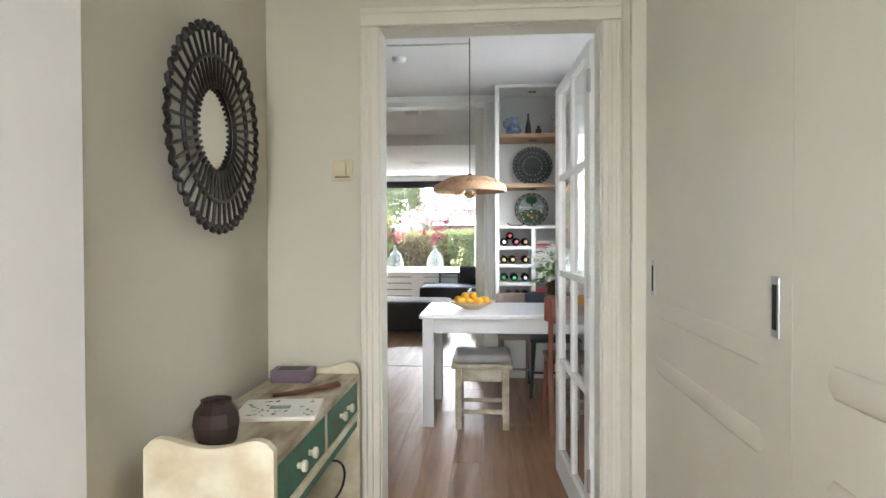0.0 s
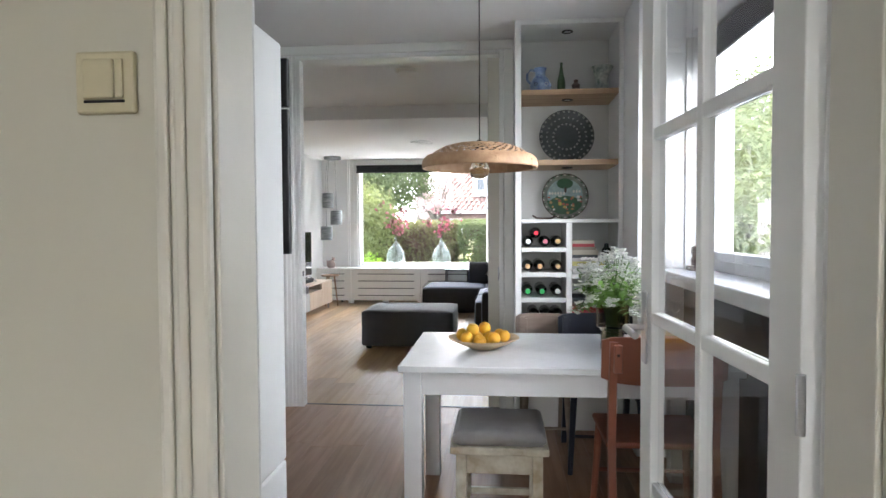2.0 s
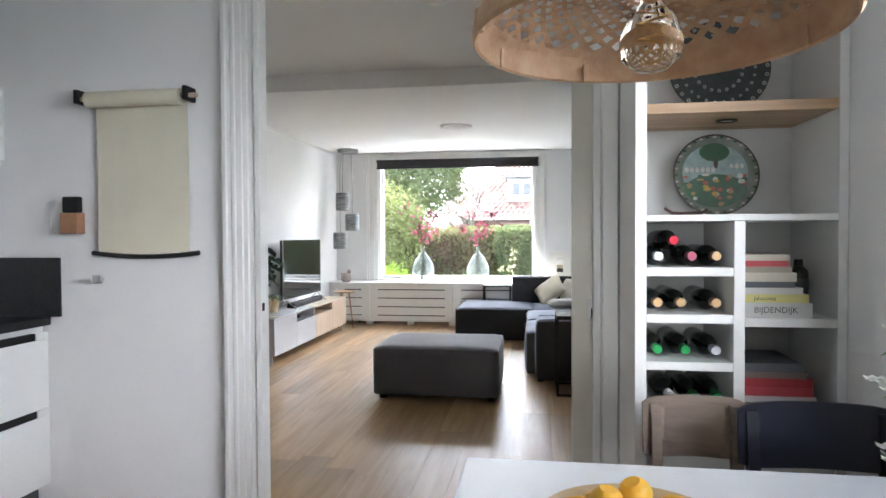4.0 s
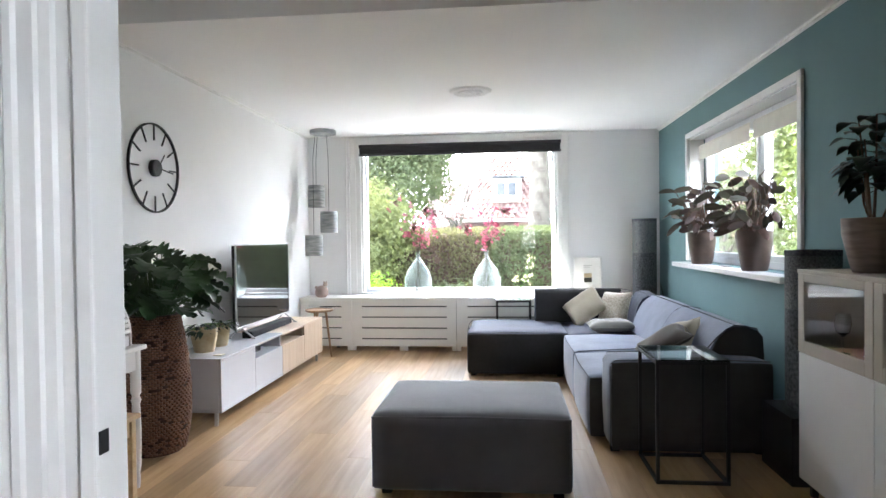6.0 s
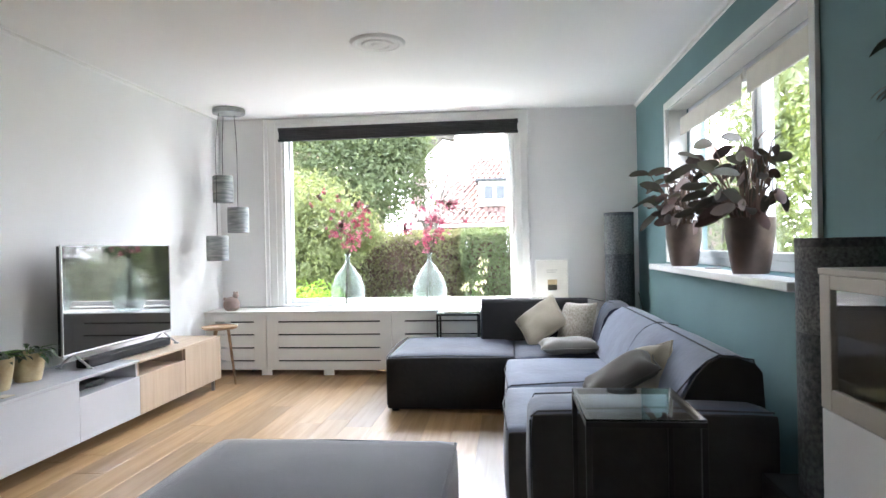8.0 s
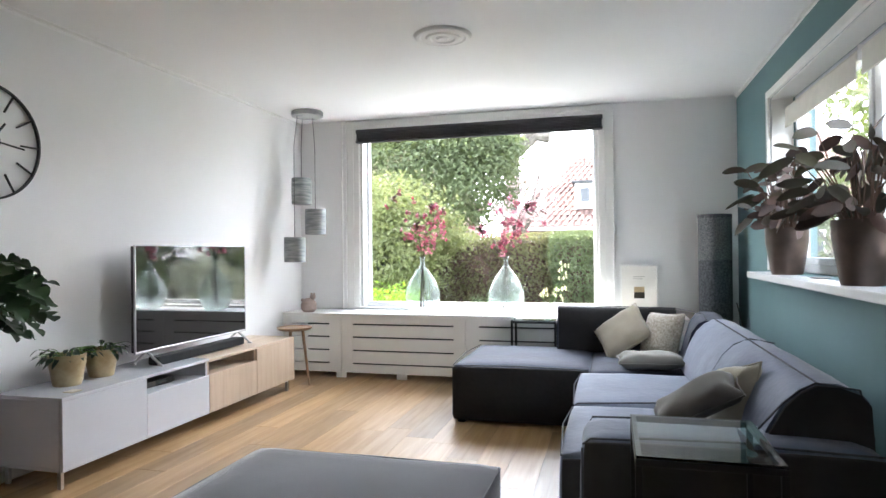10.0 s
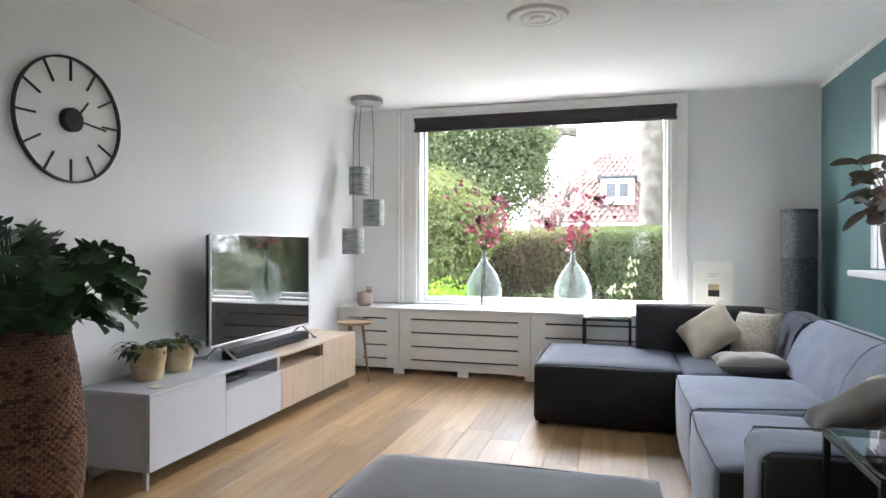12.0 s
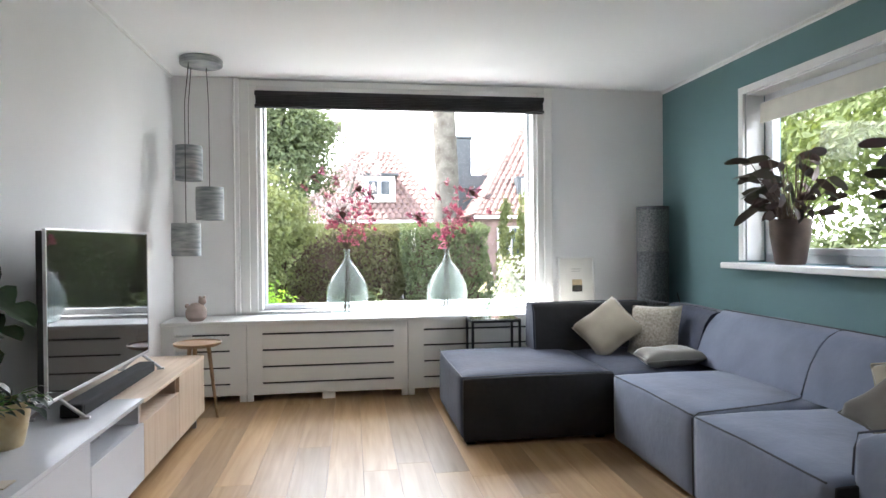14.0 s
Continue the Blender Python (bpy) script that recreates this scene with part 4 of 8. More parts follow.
for k in range(6):
    a = k * 1.05
    sp = [((0.0705 + 0.001) * math.cos(a + 0.22 * r * math.cos(t)), 0.0715 * math.sin(a + 0.22 * r * math.cos(t)), 0.055 + 0.018 * r * math.sin(t)) for t, r in ((q * 0.6, 1 - q * 0.06) for q in range(14))]
    part("swirl", tube(sp, 0.0022, 5), FOIL["white"] if k % 2 else M["glass_black"], jg, smooth=True)
single("green_bottle", lathe([(0, 2.1905), (0.026, 2.1905), (0.028, 2.20), (0.026, 2.28), (0.012, 2.34), (0.008, 2.38), (0.010, 2.40), (0, 2.40)], 24, 0.848, 6.57), M["green_glass"], "slim green glass bottle on the oak shelf", "bottle", smooth=True)
single("pottery_cruet", lathe([(0, 2.1905), (0.042, 2.1905), (0.046, 2.205), (0.024, 2.225), (0.028, 2.245), (0.012, 2.262), (0.016, 2.276), (0, 2.285)], 20, 0.94, 6.54), M["bronze"], "small dark bronze ornament on the oak shelf", "ornament", smooth=True)
single("pottery_vase", lathe([(0, 2.1905), (0.045, 2.1905), (0.045, 2.20), (0.042, 2.26), (0.05, 2.32), (0.07, 2.355), (0.074, 2.362), (0.066, 2.358), (0.045, 2.32), (0, 2.31)], 28, 1.11, 6.56), M["mottle_pot"], "mottled flared pottery vase on the oak shelf", "vase", smooth=True)


def leaning_plate(name, x, z, r, mats, label, deco):
    p = thing(name, (x, 6.735, z), label, "plate")
    tilt = Matrix.Rotation(radians(82), 3, "X")

    def stand(bm):
        bmesh.ops.rotate(bm, matrix=tilt, verts=bm.verts)
        bmesh.ops.translate(bm, vec=(0, -0.035, r * 0.995), verts=bm.verts)
        return bm
    prof = [(0, 0.0), (r * 0.8, 0.0), (r * 0.9, 0.010), (r, 0.018), (r * 1.0, 0.022), (r * 0.9, 0.018), (r * 0.8, 0.008), (0, 0.008)]
    part("dish", stand(lathe(prof, 48)), mats, p, smooth=True)
    deco(p, stand, r)
    return p


def dots(p, stand, r):
    for rr, n, s, z in ((0.93, 30, 0.008, 0.0225), (0.72, 26, 0.006, 0.0088), (0.48, 20, 0.007, 0.0088)):
        for k in range(n):
            a = 2 * math.pi * k / n
            bm = lathe([(s * 0.45, z), (s, z + 0.001), (s * 0.45, z + 0.0014)], 8, r * rr * math.cos(a), r * rr * math.sin(a))
            part("dot", stand(bm), M["plate_dot"], p)


def scene_deco(p, stand, r):
    def patch(cx, cy, sx, sy, z, mat, n=10):
        bm = bmesh.new()
        c = bmesh.ops.create_circle(bm, cap_ends=True, segments=n, radius=1)
        k = 1.0 if z > 0.02 else 1.36
        bmesh.ops.scale(bm, vec=(sx * r * k, sy * r * k, 1), verts=c["verts"])
        bmesh.ops.translate(bm, vec=(cx * r * k, cy * r * k, z), verts=c["verts"])
        part("painted_patch", stand(bm), mat, p)
    g, tn, wh, rd, sk, yl = (surf(n, c, 0.35, 0.3, 30, 0.05, 60) for n, c in (("glaze_green", (0.03, 0.10, 0.04)), ("glaze_tan", (0.40, 0.26, 0.10)), ("glaze_white", (0.65, 0.62, 0.55)),
                             ("glaze_red", (0.42, 0.10, 0.06)), ("glaze_sky", (0.30, 0.40, 0.38)), ("glaze_yellow", (0.5, 0.36, 0.06))))
    patch(0, 0.05, 0.56, 0.52, 0.0086, sk, 24)
    patch(0, -0.28, 0.54, 0.30, 0.0090, g, 24)
    patch(0.0, 0.42, 0.26, 0.17, 0.0094, g, 14)
    patch(0.02, 0.22, 0.04, 0.1, 0.0094, M["bronze"])
    q = random.Random(2)
    for k in range(46):
        x, y = q.uniform(-0.55, 0.55), q.uniform(-0.55, 0.02)
        if x * x + y * y < 0.3:
            patch(x, y, q.uniform(0.03, 0.07), q.uniform(0.02, 0.05), 0.0098 + k * 2e-5, q.choice((tn, rd, yl, wh, g)))
    for k in range(6):
        patch(-0.48 + 0.09 * k, 0.10, 0.035, 0.05, 0.0108, wh)
        if k < 3:
            patch(0.28 + 0.09 * k, 0.16, 0.035, 0.045, 0.0108, wh)
    for k in range(36):
        a = 2 * math.pi * k / 36
        patch(0.93 * math.cos(a), 0.93 * math.sin(a), 0.05, 0.03, 0.0226, wh if k % 2 else g)
    part("rim_line", stand(ring_flat(r * 0.985, 0.0235, 0.004)), M["bronze"], p)


def ring_flat(r, z, w, n=48):
    return lathe([(r - w, z), (r + w * 0.3, z), (r + w * 0.3, z + 0.001), (r - w, z + 0.001)], n)


M["plate_pale"] = surf("pale_painted_glaze", (0.20, 0.22, 0.18), 0.3, 0.4, 18, 0.05, 60)
leaning_plate("patterned_plate", 0.895, 1.7455, 0.185, M["plate_dark"], "large dark pottery plate with dotted rings standing upright", dots)
leaning_plate("painted_plate", 0.885, 1.3655, 0.158, M["plate_pale"], "round plate painted with a colourful village landscape", scene_deco)
bo = bmesh.new()
tube([(0.655, 6.47, 1.392), (0.68, 6.47, 1.374), (0.72, 6.47, 1.371), (0.78, 6.47, 1.373), (0.80, 6.47, 1.385)], 0.006, 8, bo)
for v in bo.verts:
    v.co.z = max(v.co.z, 1.366)
single("small_boat", bo, M["bronze"], "tiny dark boat ornament standing on the bookcase", "ornament", smooth=True)

# ---------------------------------------------------------------- dining table and seats
tb = thing("dining_table", (0.72, 5.28, 0), "white painted rectangular dining table", "table")
part("tabletop", block(0.03, 4.865, 0.722, 1.41, 5.695, 0.75, 0.004), M["white_lacquer"], tb, here=True)
for x0 in (0.05, 1.315):
    for y0 in (4.885, 5.60):
        part("leg", block(x0, y0, 0, x0 + 0.075, y0 + 0.075, 0.7215, 0.004), M["white_lacquer"], tb, here=True)
for q in ((0.126, 4.895, 1.314, 4.917), (0.126, 5.645, 1.314, 5.667), (0.06, 4.961, 0.08, 5.599), (1.36, 4.961, 1.38, 5.599)):
    part("apron", block(q[0], q[1], 0.625, q[2], q[3], 0.7215, 0.002), M["white_lacquer"], tb, here=True)

M["fruit"] = surf("orange_yellow_peel", (0.80, 0.40, 0.04), 0.4, 0.2, 14, 0.25, 140, col2=(0.76, 0.44, 0.03), spread=0.12)
M["bowl"] = timber("pale_turned_wood", (0.60, 0.46, 0.28), (0.48, 0.34, 0.18), 0.5, "X", 0.05)
bw = lathe([(0, 0.0), (0.06, 0.0), (0.11, 0.022), (0.165, 0.048), (0.168, 0.053), (0.16, 0.052), (0.105, 0.03), (0.05, 0.01), (0, 0.01)], 40, 0.37, 5.27)
bmesh.ops.translate(bw, vec=(0, 0, 0.7505), verts=bw.verts)
single("fruit_bowl", bw, M["bowl"], "shallow pale wooden bowl on the white table", "bowl", smooth=True)
rnd = random.Random(8)
spots = [(-0.075, -0.05, 0), (-0.015, -0.075, 0), (0.05, -0.06, 0), (0.095, -0.015, 0.006), (0.075, 0.05, 0), (0.01, 0.075, 0), (-0.055, 0.06, 0), (-0.1, 0.01, 0.006),
         (-0.03, -0.005, 0.005), (0.03, 0.002, 0.005), (-0.05, -0.01, 0.046), (0.005, 0.035, 0.046)]
fm = bmesh.new()
bmesh.ops.create_uvsphere(fm, u_segments=18, v_segments=12, radius=0.030)
for v in fm.verts:
    if v.co.z > 0.028:
        v.co.z -= 0.004
fruit_mesh = mesh_of("tangerine", fm, M["fruit"], True)
for x, y, z in spots:
    o = tagged(new("tangerine", fruit_mesh), "ripe orange tangerine lying in the wooden bowl", "fruit", "tangerines in the bowl")
    o.matrix_basis = pose(0.37 + x, 5.27 + y, 0.7505 + 0.042 + z * 1.0 + (0.012 if x * x + y * y > 0.006 else 0.0), rnd.uniform(-30, 30), rnd.uniform(-30, 30), rnd.uniform(0, 360))

# vase of white flowers
M["amber_glass"] = glass("smoky_amber_glass", (0.62, 0.55, 0.40), 0.02, 1.3)
M["stem"] = surf("fresh_green_stem", (0.10, 0.22, 0.04), 0.5, 0.3, 20, 0.1, 60)
M["leaf_light"] = surf("light_green_leaf", (0.20, 0.36, 0.07), 0.5, 0.4, 20, 0.15, 60)
M["petal_white"] = surf("white_petals", (0.80, 0.80, 0.74), 0.6, 0.1, 20, 0.05, 60)


def leaf(bm, base, out, length, width, droop=0.3, lobes=0, n=5, cup=0.15, side=None):
    """One curved leaf blade from base towards out; lobes cut its outline."""
    out = Vector(out).normalized()
    side = Vector(side).normalized() if side else out.cross(Vector((0, 0, 1)))
    side = side.normalized() if side.length > 1e-4 else Vector((1, 0, 0))
    up = side.cross(out).normalized()
    rows = []
    for k in range(n + 1):
        u = k / n
        w = width * 0.5 * math.sin(math.pi * (0.06 + 0.94 * u) ** 0.85) + 0.001
        if lobes:
            w *= 0.32 + 0.75 * abs(math.sin(u * math.pi * lobes)) ** 0.7
        c = Vector(base) + out * length * u - Vector((0, 0, 1)) * droop * length * u * u
        rows.append([bm.verts.new(c - side * w + up * cup * w), bm.verts.new(c), bm.verts.new(c + side * w + up * cup * w)])
    for a, b in zip(rows, rows[1:]):
        bm.faces.new((a[0], a[1], b[1], b[0]))
        bm.faces.new((a[1], a[2], b[2], b[1]))
    return bm


vs = thing("flower_vase", (0.965, 5.285, 0.7505), "stepped amber glass vase of white meadow flowers", "vase")
part("glass", lathe([(0, 0), (0.052, 0), (0.053, 0.004), (0.053, 0.088), (0.062, 0.1), (0.074, 0.106), (0.076, 0.23), (0.072, 0.23), (0.070, 0.112), (0.058, 0.104), (0.049, 0.09), (0.049, 0.012), (0, 0.012)], 36), M["amber_glass"], vs, smooth=True)
rnd = random.Random(21)
stems, leaves, petals = bmesh.new(), bmesh.new(), bmesh.new()
for k in range(120):
    a, sp = rnd.uniform(0, 6.28), rnd.uniform(0.02, 1) ** 0.6
    h = rnd.uniform(0.25, 0.46) - 0.08 * sp
    tip = Vector((0.175 * sp * math.cos(a), 0.175 * sp * math.sin(a), h))
    mid = Vector((0.05 * math.cos(a) * sp, 0.05 * math.sin(a) * sp, 0.22))
    root = Vector((rnd.uniform(-0.03, 0.03), rnd.uniform(-0.03, 0.03), 0.02))
    tube([root, mid, (mid + tip) / 2 + Vector((0, 0, 0.02)), tip], 0.0016, 4, stems)
    for q in range(11):
        u = rnd.uniform(-0.1, 0.85)
        p = mid.lerp(tip, u)
        b = rnd.uniform(0, 6.28)
        leaf(leaves, p, (math.cos(b), math.sin(b), 0.3), rnd.uniform(0.035, 0.075), 0.016, 0.5, 0, 3)
    for q in range(rnd.randint(6, 9)):
        c = tip + Vector((rnd.uniform(-0.028, 0.028), rnd.uniform(-0.028, 0.028), rnd.uniform(-0.015, 0.02)))
        for w in range(6):
            b = w * 1.047 + rnd.uniform(-0.2, 0.2)
            leaf(petals, c, (math.cos(b), math.sin(b), 0.35), 0.016, 0.012, -0.2, 0, 2, 0.1)
many("stems", stems, M["stem"], vs)
many("leaves", leaves, M["leaf_light"], vs, "fresh green leaves")
many("blossoms", petals, M["petal_white"], vs, "small white blossoms")
mg = thing("magazine", (1.24, 5.52, 0.7505), "magazine with a red and pink printed cover on the table", "magazine", turn=-12)
M["mag_red"] = surf("red_printed_paper", (0.50, 0.16, 0.17), 0.35, 0.6, 26, 0.02, 40, col2=(0.6, 0.52, 0.5))
part("pages", block(-0.14, -0.10, 0, 0.14, 0.10, 0.006, 0.001), M["paper"], mg)
part("cover", block(-0.141, -0.101, 0.0062, 0.141, 0.101, 0.0072), M["mag_red"], mg)

# stools
M["old_white"] = surf("chipped_white_paint", (0.68, 0.64, 0.52), 0.55, 0.3, 14, 0.4, 50, col2=(0.40, 0.32, 0.2))
M["cushion_grey"] = surf("grey_cotton", (0.36, 0.34, 0.32), 0.9, 0.2, 9, 0.4, 260, sheen=0.3)


def stool(x, y, label, turn=0):
    s = thing("stool", (x, y, 0), label, "stool", turn=turn)
    part("seat", block(-0.20, -0.19, 0.40, 0.20, 0.19, 0.43, 0.006), M["old_white"], s)
    for sx in (-1, 1):
        for sy in (-1, 1):
            bm = block(-0.021, -0.021, 0, 0.021, 0.021, 0.399, 0.003)
            bmesh.ops.translate(bm, vec=(sx * 0.155, sy * 0.15, 0), verts=bm.verts)
            part("leg", bm, M["old_white"], s)
        part("apron", block(sx * 0.155 - 0.009, -0.128, 0.315, sx * 0.155 + 0.009, 0.128, 0.398, 0.002), M["old_white"], s)
        part("apron", block(-0.133, sx * 0.15 - 0.009, 0.315, 0.133, sx * 0.15 + 0.009, 0.398, 0.002), M["old_white"], s)
        part("stretcher", block(sx * 0.155 - 0.010, -0.128, 0.13, sx * 0.155 + 0.010, 0.128, 0.16, 0.002), M["old_white"], s)
        part("stretcher", block(-0.133, sx * 0.15 - 0.010, 0.10, 0.133, sx * 0.15 + 0.010, 0.13, 0.002), M["old_white"], s)
    c = thing("seat_cushion", (x, y, 0.431), "worn grey seat cushion on the white stool", "cushion", turn=turn)
    part("cover", block(-0.19, -0.185, 0, 0.19, 0.185, 0.06, 0.028, 4), M["cushion_grey"], c, smooth=True, angle=60)
    part("piping", tube([(-0.178, -0.173, 0.03), (0.178, -0.173, 0.03), (0.178, 0.173, 0.03), (-0.178, 0.173, 0.03)], 0.016, 8, closed=True), M["cushion_grey"], c, smooth=True)
    return s


stool(0.445, 5.02, "old chipped white wooden stool under the table")
M["terracotta"] = surf("terracotta_painted_wood", (0.30, 0.105, 0.060), 0.4, 0.15, 8, 0.05, 60)
M["navy_wood"] = surf("dark_blue_painted_wood", (0.016, 0.018, 0.03), 0.4, 0.2, 8, 0.05, 60)
M["taupe"] = timber("weathered_taupe_wood", (0.26, 0.20, 0.15), (0.18, 0.13, 0.10), 0.55, "X", 0.05)


def chair(x, y, turn, wood, label, top=0.83, width=0.42):
    """A school-type chair: two raked rear posts, a bent backboard and a flat seat; the seat faces +y before turning."""
    c = thing("dining_chair", (x, y, 0), label, "chair", turn=turn)
    w = width / 2
    part("seat", block(-w + 0.01, -0.20, 0.435, w - 0.01, 0.20, 0.46, 0.008), wood, c)
    for s in (-1, 1):
        part("leg", tube([(s * (w - 0.04), 0.17, 0.434), (s * (w - 0.015), 0.21, 0)], 0.018, 10, taper=0.014), wood, c, smooth=True)
        post = bmesh.new()
        path = [(-0.30, 0.0), (-0.23, 0.22), (-0.19, 0.45), (-0.205, 0.62), (-0.235, top - 0.02)]
        for (ya, za), (yb, zb) in zip(path, path[1:]):
            vs4 = []
            for yy, zz in ((ya, za), (yb, zb)):
                vs4.append([post.verts.new((s * (w - 0.03) + dx, yy + dy, zz)) for dx, dy in ((-0.015, -0.02), (0.015, -0.02), (0.015, 0.02), (-0.015, 0.02))])
            for k in range(4):
                post.faces.new((vs4[0][k], vs4[0][(k + 1) % 4], vs4[1][(k + 1) % 4], vs4[1][k]))
            post.faces.new(vs4[0][::-1])
            post.faces.new(vs4[1])
        part("rear_post", post, wood, c)
        part("side_rail", block(s * (w - 0.045) - 0.01, -0.17, 0.385, s * (w - 0.045) + 0.01, 0.16, 0.434, 0.003), wood, c)
    bd = bmesh.new()
    n, rows = 14, []
    for k in range(n + 1):
        u = -1 + 2 * k / n
        yb = -0.192 - 0.045 * (1 - u * u)
        zl, zh = top - 0.19 + 0.02 * abs(u) ** 6, top - 0.018 * abs(u) ** 8
        rows.append([bd.verts.new((u * (w + 0.012), yb - dy - (0.02 if z == zh else 0), z)) for dy in (0, 0.014) for z in (zl, zh)])
    for a, b in zip(rows, rows[1:]):
        for p, q in ((0, 1), (1, 3), (3, 2), (2, 0)):
            bd.faces.new((a[p], a[q], b[q], b[p]))
    bd.faces.new((rows[0][0], rows[0][1], rows[0][3], rows[0][2]))
    bd.faces.new((rows[-1][0], rows[-1][2], rows[-1][3], rows[-1][1]))
    back = part("backboard", bd, wood, c, smooth=True)
    for s in (-1, 1):
        part("back_block", block(s * (w - 0.045) - 0.016, -0.262, top - 0.14, s * (w - 0.045) + 0.016, -0.226, top - 0.03, 0.004), wood, back)
        part("screw", block(s * (w - 0.045) - 0.005, -0.264, top - 0.075, s * (w - 0.045) + 0.005, -0.2625, top - 0.065), M["dark"], back)
    part("rung", tube([(-w + 0.03, 0.19, 0.2), (w - 0.03, 0.19, 0.2)], 0.009, 8), wood, c, smooth=True)
    return c


chair(1.09, 5.055, 0, M["terracotta"], "terracotta painted wooden chair pushed up to the table", 0.89, 0.46)
chair(1.01, 5.88, 180, M["navy_wood"], "dark blue wooden chair on the far side of the table", 0.80, 0.42)
chair(0.70, 6.00, 180, M["taupe"], "weathered taupe wooden chair beside the bookcase", 0.78, 0.30)

# pendant lamp above the table
M["bamboo"] = surf("woven_bamboo", (0.50, 0.325, 0.185), 0.55, 0.35, 30, 0.3, 110, col2=(0.40, 0.23, 0.125))
M["bulb_glass"] = glass("clear_bulb_glass", (1.0, 0.96, 0.88), 0.0, 1.25)
pl = thing("pendant_lamp", (0.361, 5.088, 1.573), "wide woven bamboo pendant lamp above the table", "lamp")


def dome(r):
    """Height above the rim of the shade's crown at radius r."""
    u = min(r / 0.242, 1)
    return 0.036 + 0.074 * (1 - u ** 3.2)


wv = bmesh.new()
for hand in (1, -1):
    for k in range(36):
        a0 = 2 * math.pi * k / 36
        prev = None
        for q in range(19):
            r = 0.045 + (0.241 - 0.045) * q / 18
            a = a0 + hand * 1.5 * math.log(r / 0.045 + 0.25)
            lift = 0.0016 * hand * (1 if (q + k) % 2 else -1)
            wdt = 0.003 + 0.064 * r
            tx, ty = -math.sin(a), math.cos(a)
            p = Vector((r * math.cos(a), r * math.sin(a), dome(r) + lift))
            side = Vector((tx, ty, 0)) * wdt * 0.5
            cur = (wv.verts.new(p - side), wv.verts.new(p + side))
            if prev:
                wv.faces.new((prev[0], prev[1], cur[1], cur[0]))
            prev = cur
many("woven_crown", wv, M["bamboo"], pl)
part("rim_band", lathe([(0.232, 0.054), (0.241, 0.046), (0.2485, 0.034), (0.252, 0.018), (0.252, 0.005), (0.248, 0.0), (0.244, 0.003), (0.2445, 0.018), (0.242, 0.033), (0.236, 0.042), (0.228, 0.049)], 112), M["bamboo"], pl, "bent bamboo rim band", smooth=True)
for k in range(8):
    a = 2 * math.pi * k / 8 + 0.3
    st = block(0.241, -0.005, 0.001, 0.2525, 0.005, 0.032, 0.001, 1)
    bmesh.ops.rotate(st, matrix=Matrix.Rotation(a, 3, "Z"), verts=st.verts)
    part("binding", st, M["bamboo"], pl)
part("top_disc", lathe([(0, 0.112), (0.05, 0.109), (0.052, 0.105), (0, 0.104)], 24), M["bamboo"], pl, smooth=True)
part("socket", lathe([(0, 0.125), (0.010, 0.125), (0.02, 0.108), (0.021, 0.085), (0.019, 0.07), (0, 0.07)], 20), M["black_metal"], pl, "black lamp socket", smooth=True)
bb = part("bulb", lathe([(0.014, 0.074), (0.017, 0.05), (0.036, 0.025), (0.044, -0.002), (0.04, -0.026), (0.022, -0.041), (0, -0.044), (0, -0.0425), (0.021, -0.0395), (0.0385, -0.025), (0.0425, -0.002), (0.0345, 0.025), (0.0155, 0.05), (0.0125, 0.074)], 28), M["bulb_glass"], pl, "clear globe bulb", smooth=True)
bb.visible_shadow = False
M["filament"] = surf("amber_filament", (0.55, 0.32, 0.1), 0.4, 0.2, 30, 0, 40, metal=0.6)
part("filament", tube([(0.012 * math.cos(t * 1.3), 0.012 * math.sin(t * 1.3), 0.04 - t * 0.0035) for t in range(18)], 0.0016, 5), M["filament"], bb, smooth=True)
part("cord", tube([(0, 0, 0.12), (0.0005, 0, 0.6), (0, 0, 1.055)], 0.0028, 8), M["black_metal"], pl, "black cord", smooth=True)
single("cable_duct", block(-1.2, 5.19, 2.618, 0.365, 5.205, 2.629, 0.002), M["gloss_white"], "thin white cable duct along the kitchen ceiling", "cable duct")
sm = thing("smoke_detector", (-0.188, 5.51, 2.629), "round white smoke detector on the kitchen ceiling", "smoke detector")
part("base", lathe([(0, -0.012), (0.055, -0.012), (0.055, 0), (0, 0)], 28), M["gloss_white"], sm, smooth=True)
part("cap", lathe([(0, -0.042), (0.03, -0.042), (0.044, -0.034), (0.05, -0.0125), (0, -0.0125)], 28), M["gloss_white"], sm, smooth=True)

# sill ornament and socket
fs = thing("sill_figurine", (1.50, 5.83, 1.0785), "small dark carved ornament on a square foot", "ornament")
part("foot", block(-0.04, -0.04, 0, 0.04, 0.04, 0.025, 0.004), M["bronze"], fs)
part("bust", lathe([(0, 0.0255), (0.022, 0.0255), (0.026, 0.06), (0.018, 0.075), (0.026, 0.10), (0.024, 0.125), (0, 0.135)], 7), M["bronze"], fs)
so2 = thing("wall_socket", (1.43, 5.965, 0.82), "white double wall socket beside the table", "socket")
part("frame", block(-0.04, -0.012, -0.075, 0.04, 0, 0.075, 0.004), M["gloss_white"], so2)
for z in (-0.036, 0.036):
    bm = lathe([(0.0, -0.008), (0.018, -0.008), (0.022, 0.0), (0.026, 0.002)], 20)
    bmesh.ops.rotate(bm, matrix=Matrix.Rotation(radians(90), 3, "X"), verts=bm.verts)
    bmesh.ops.translate(bm, vec=(0, -0.0145, z), verts=bm.verts)
    part("outlet", bm, M["gloss_white"], so2, smooth=True)

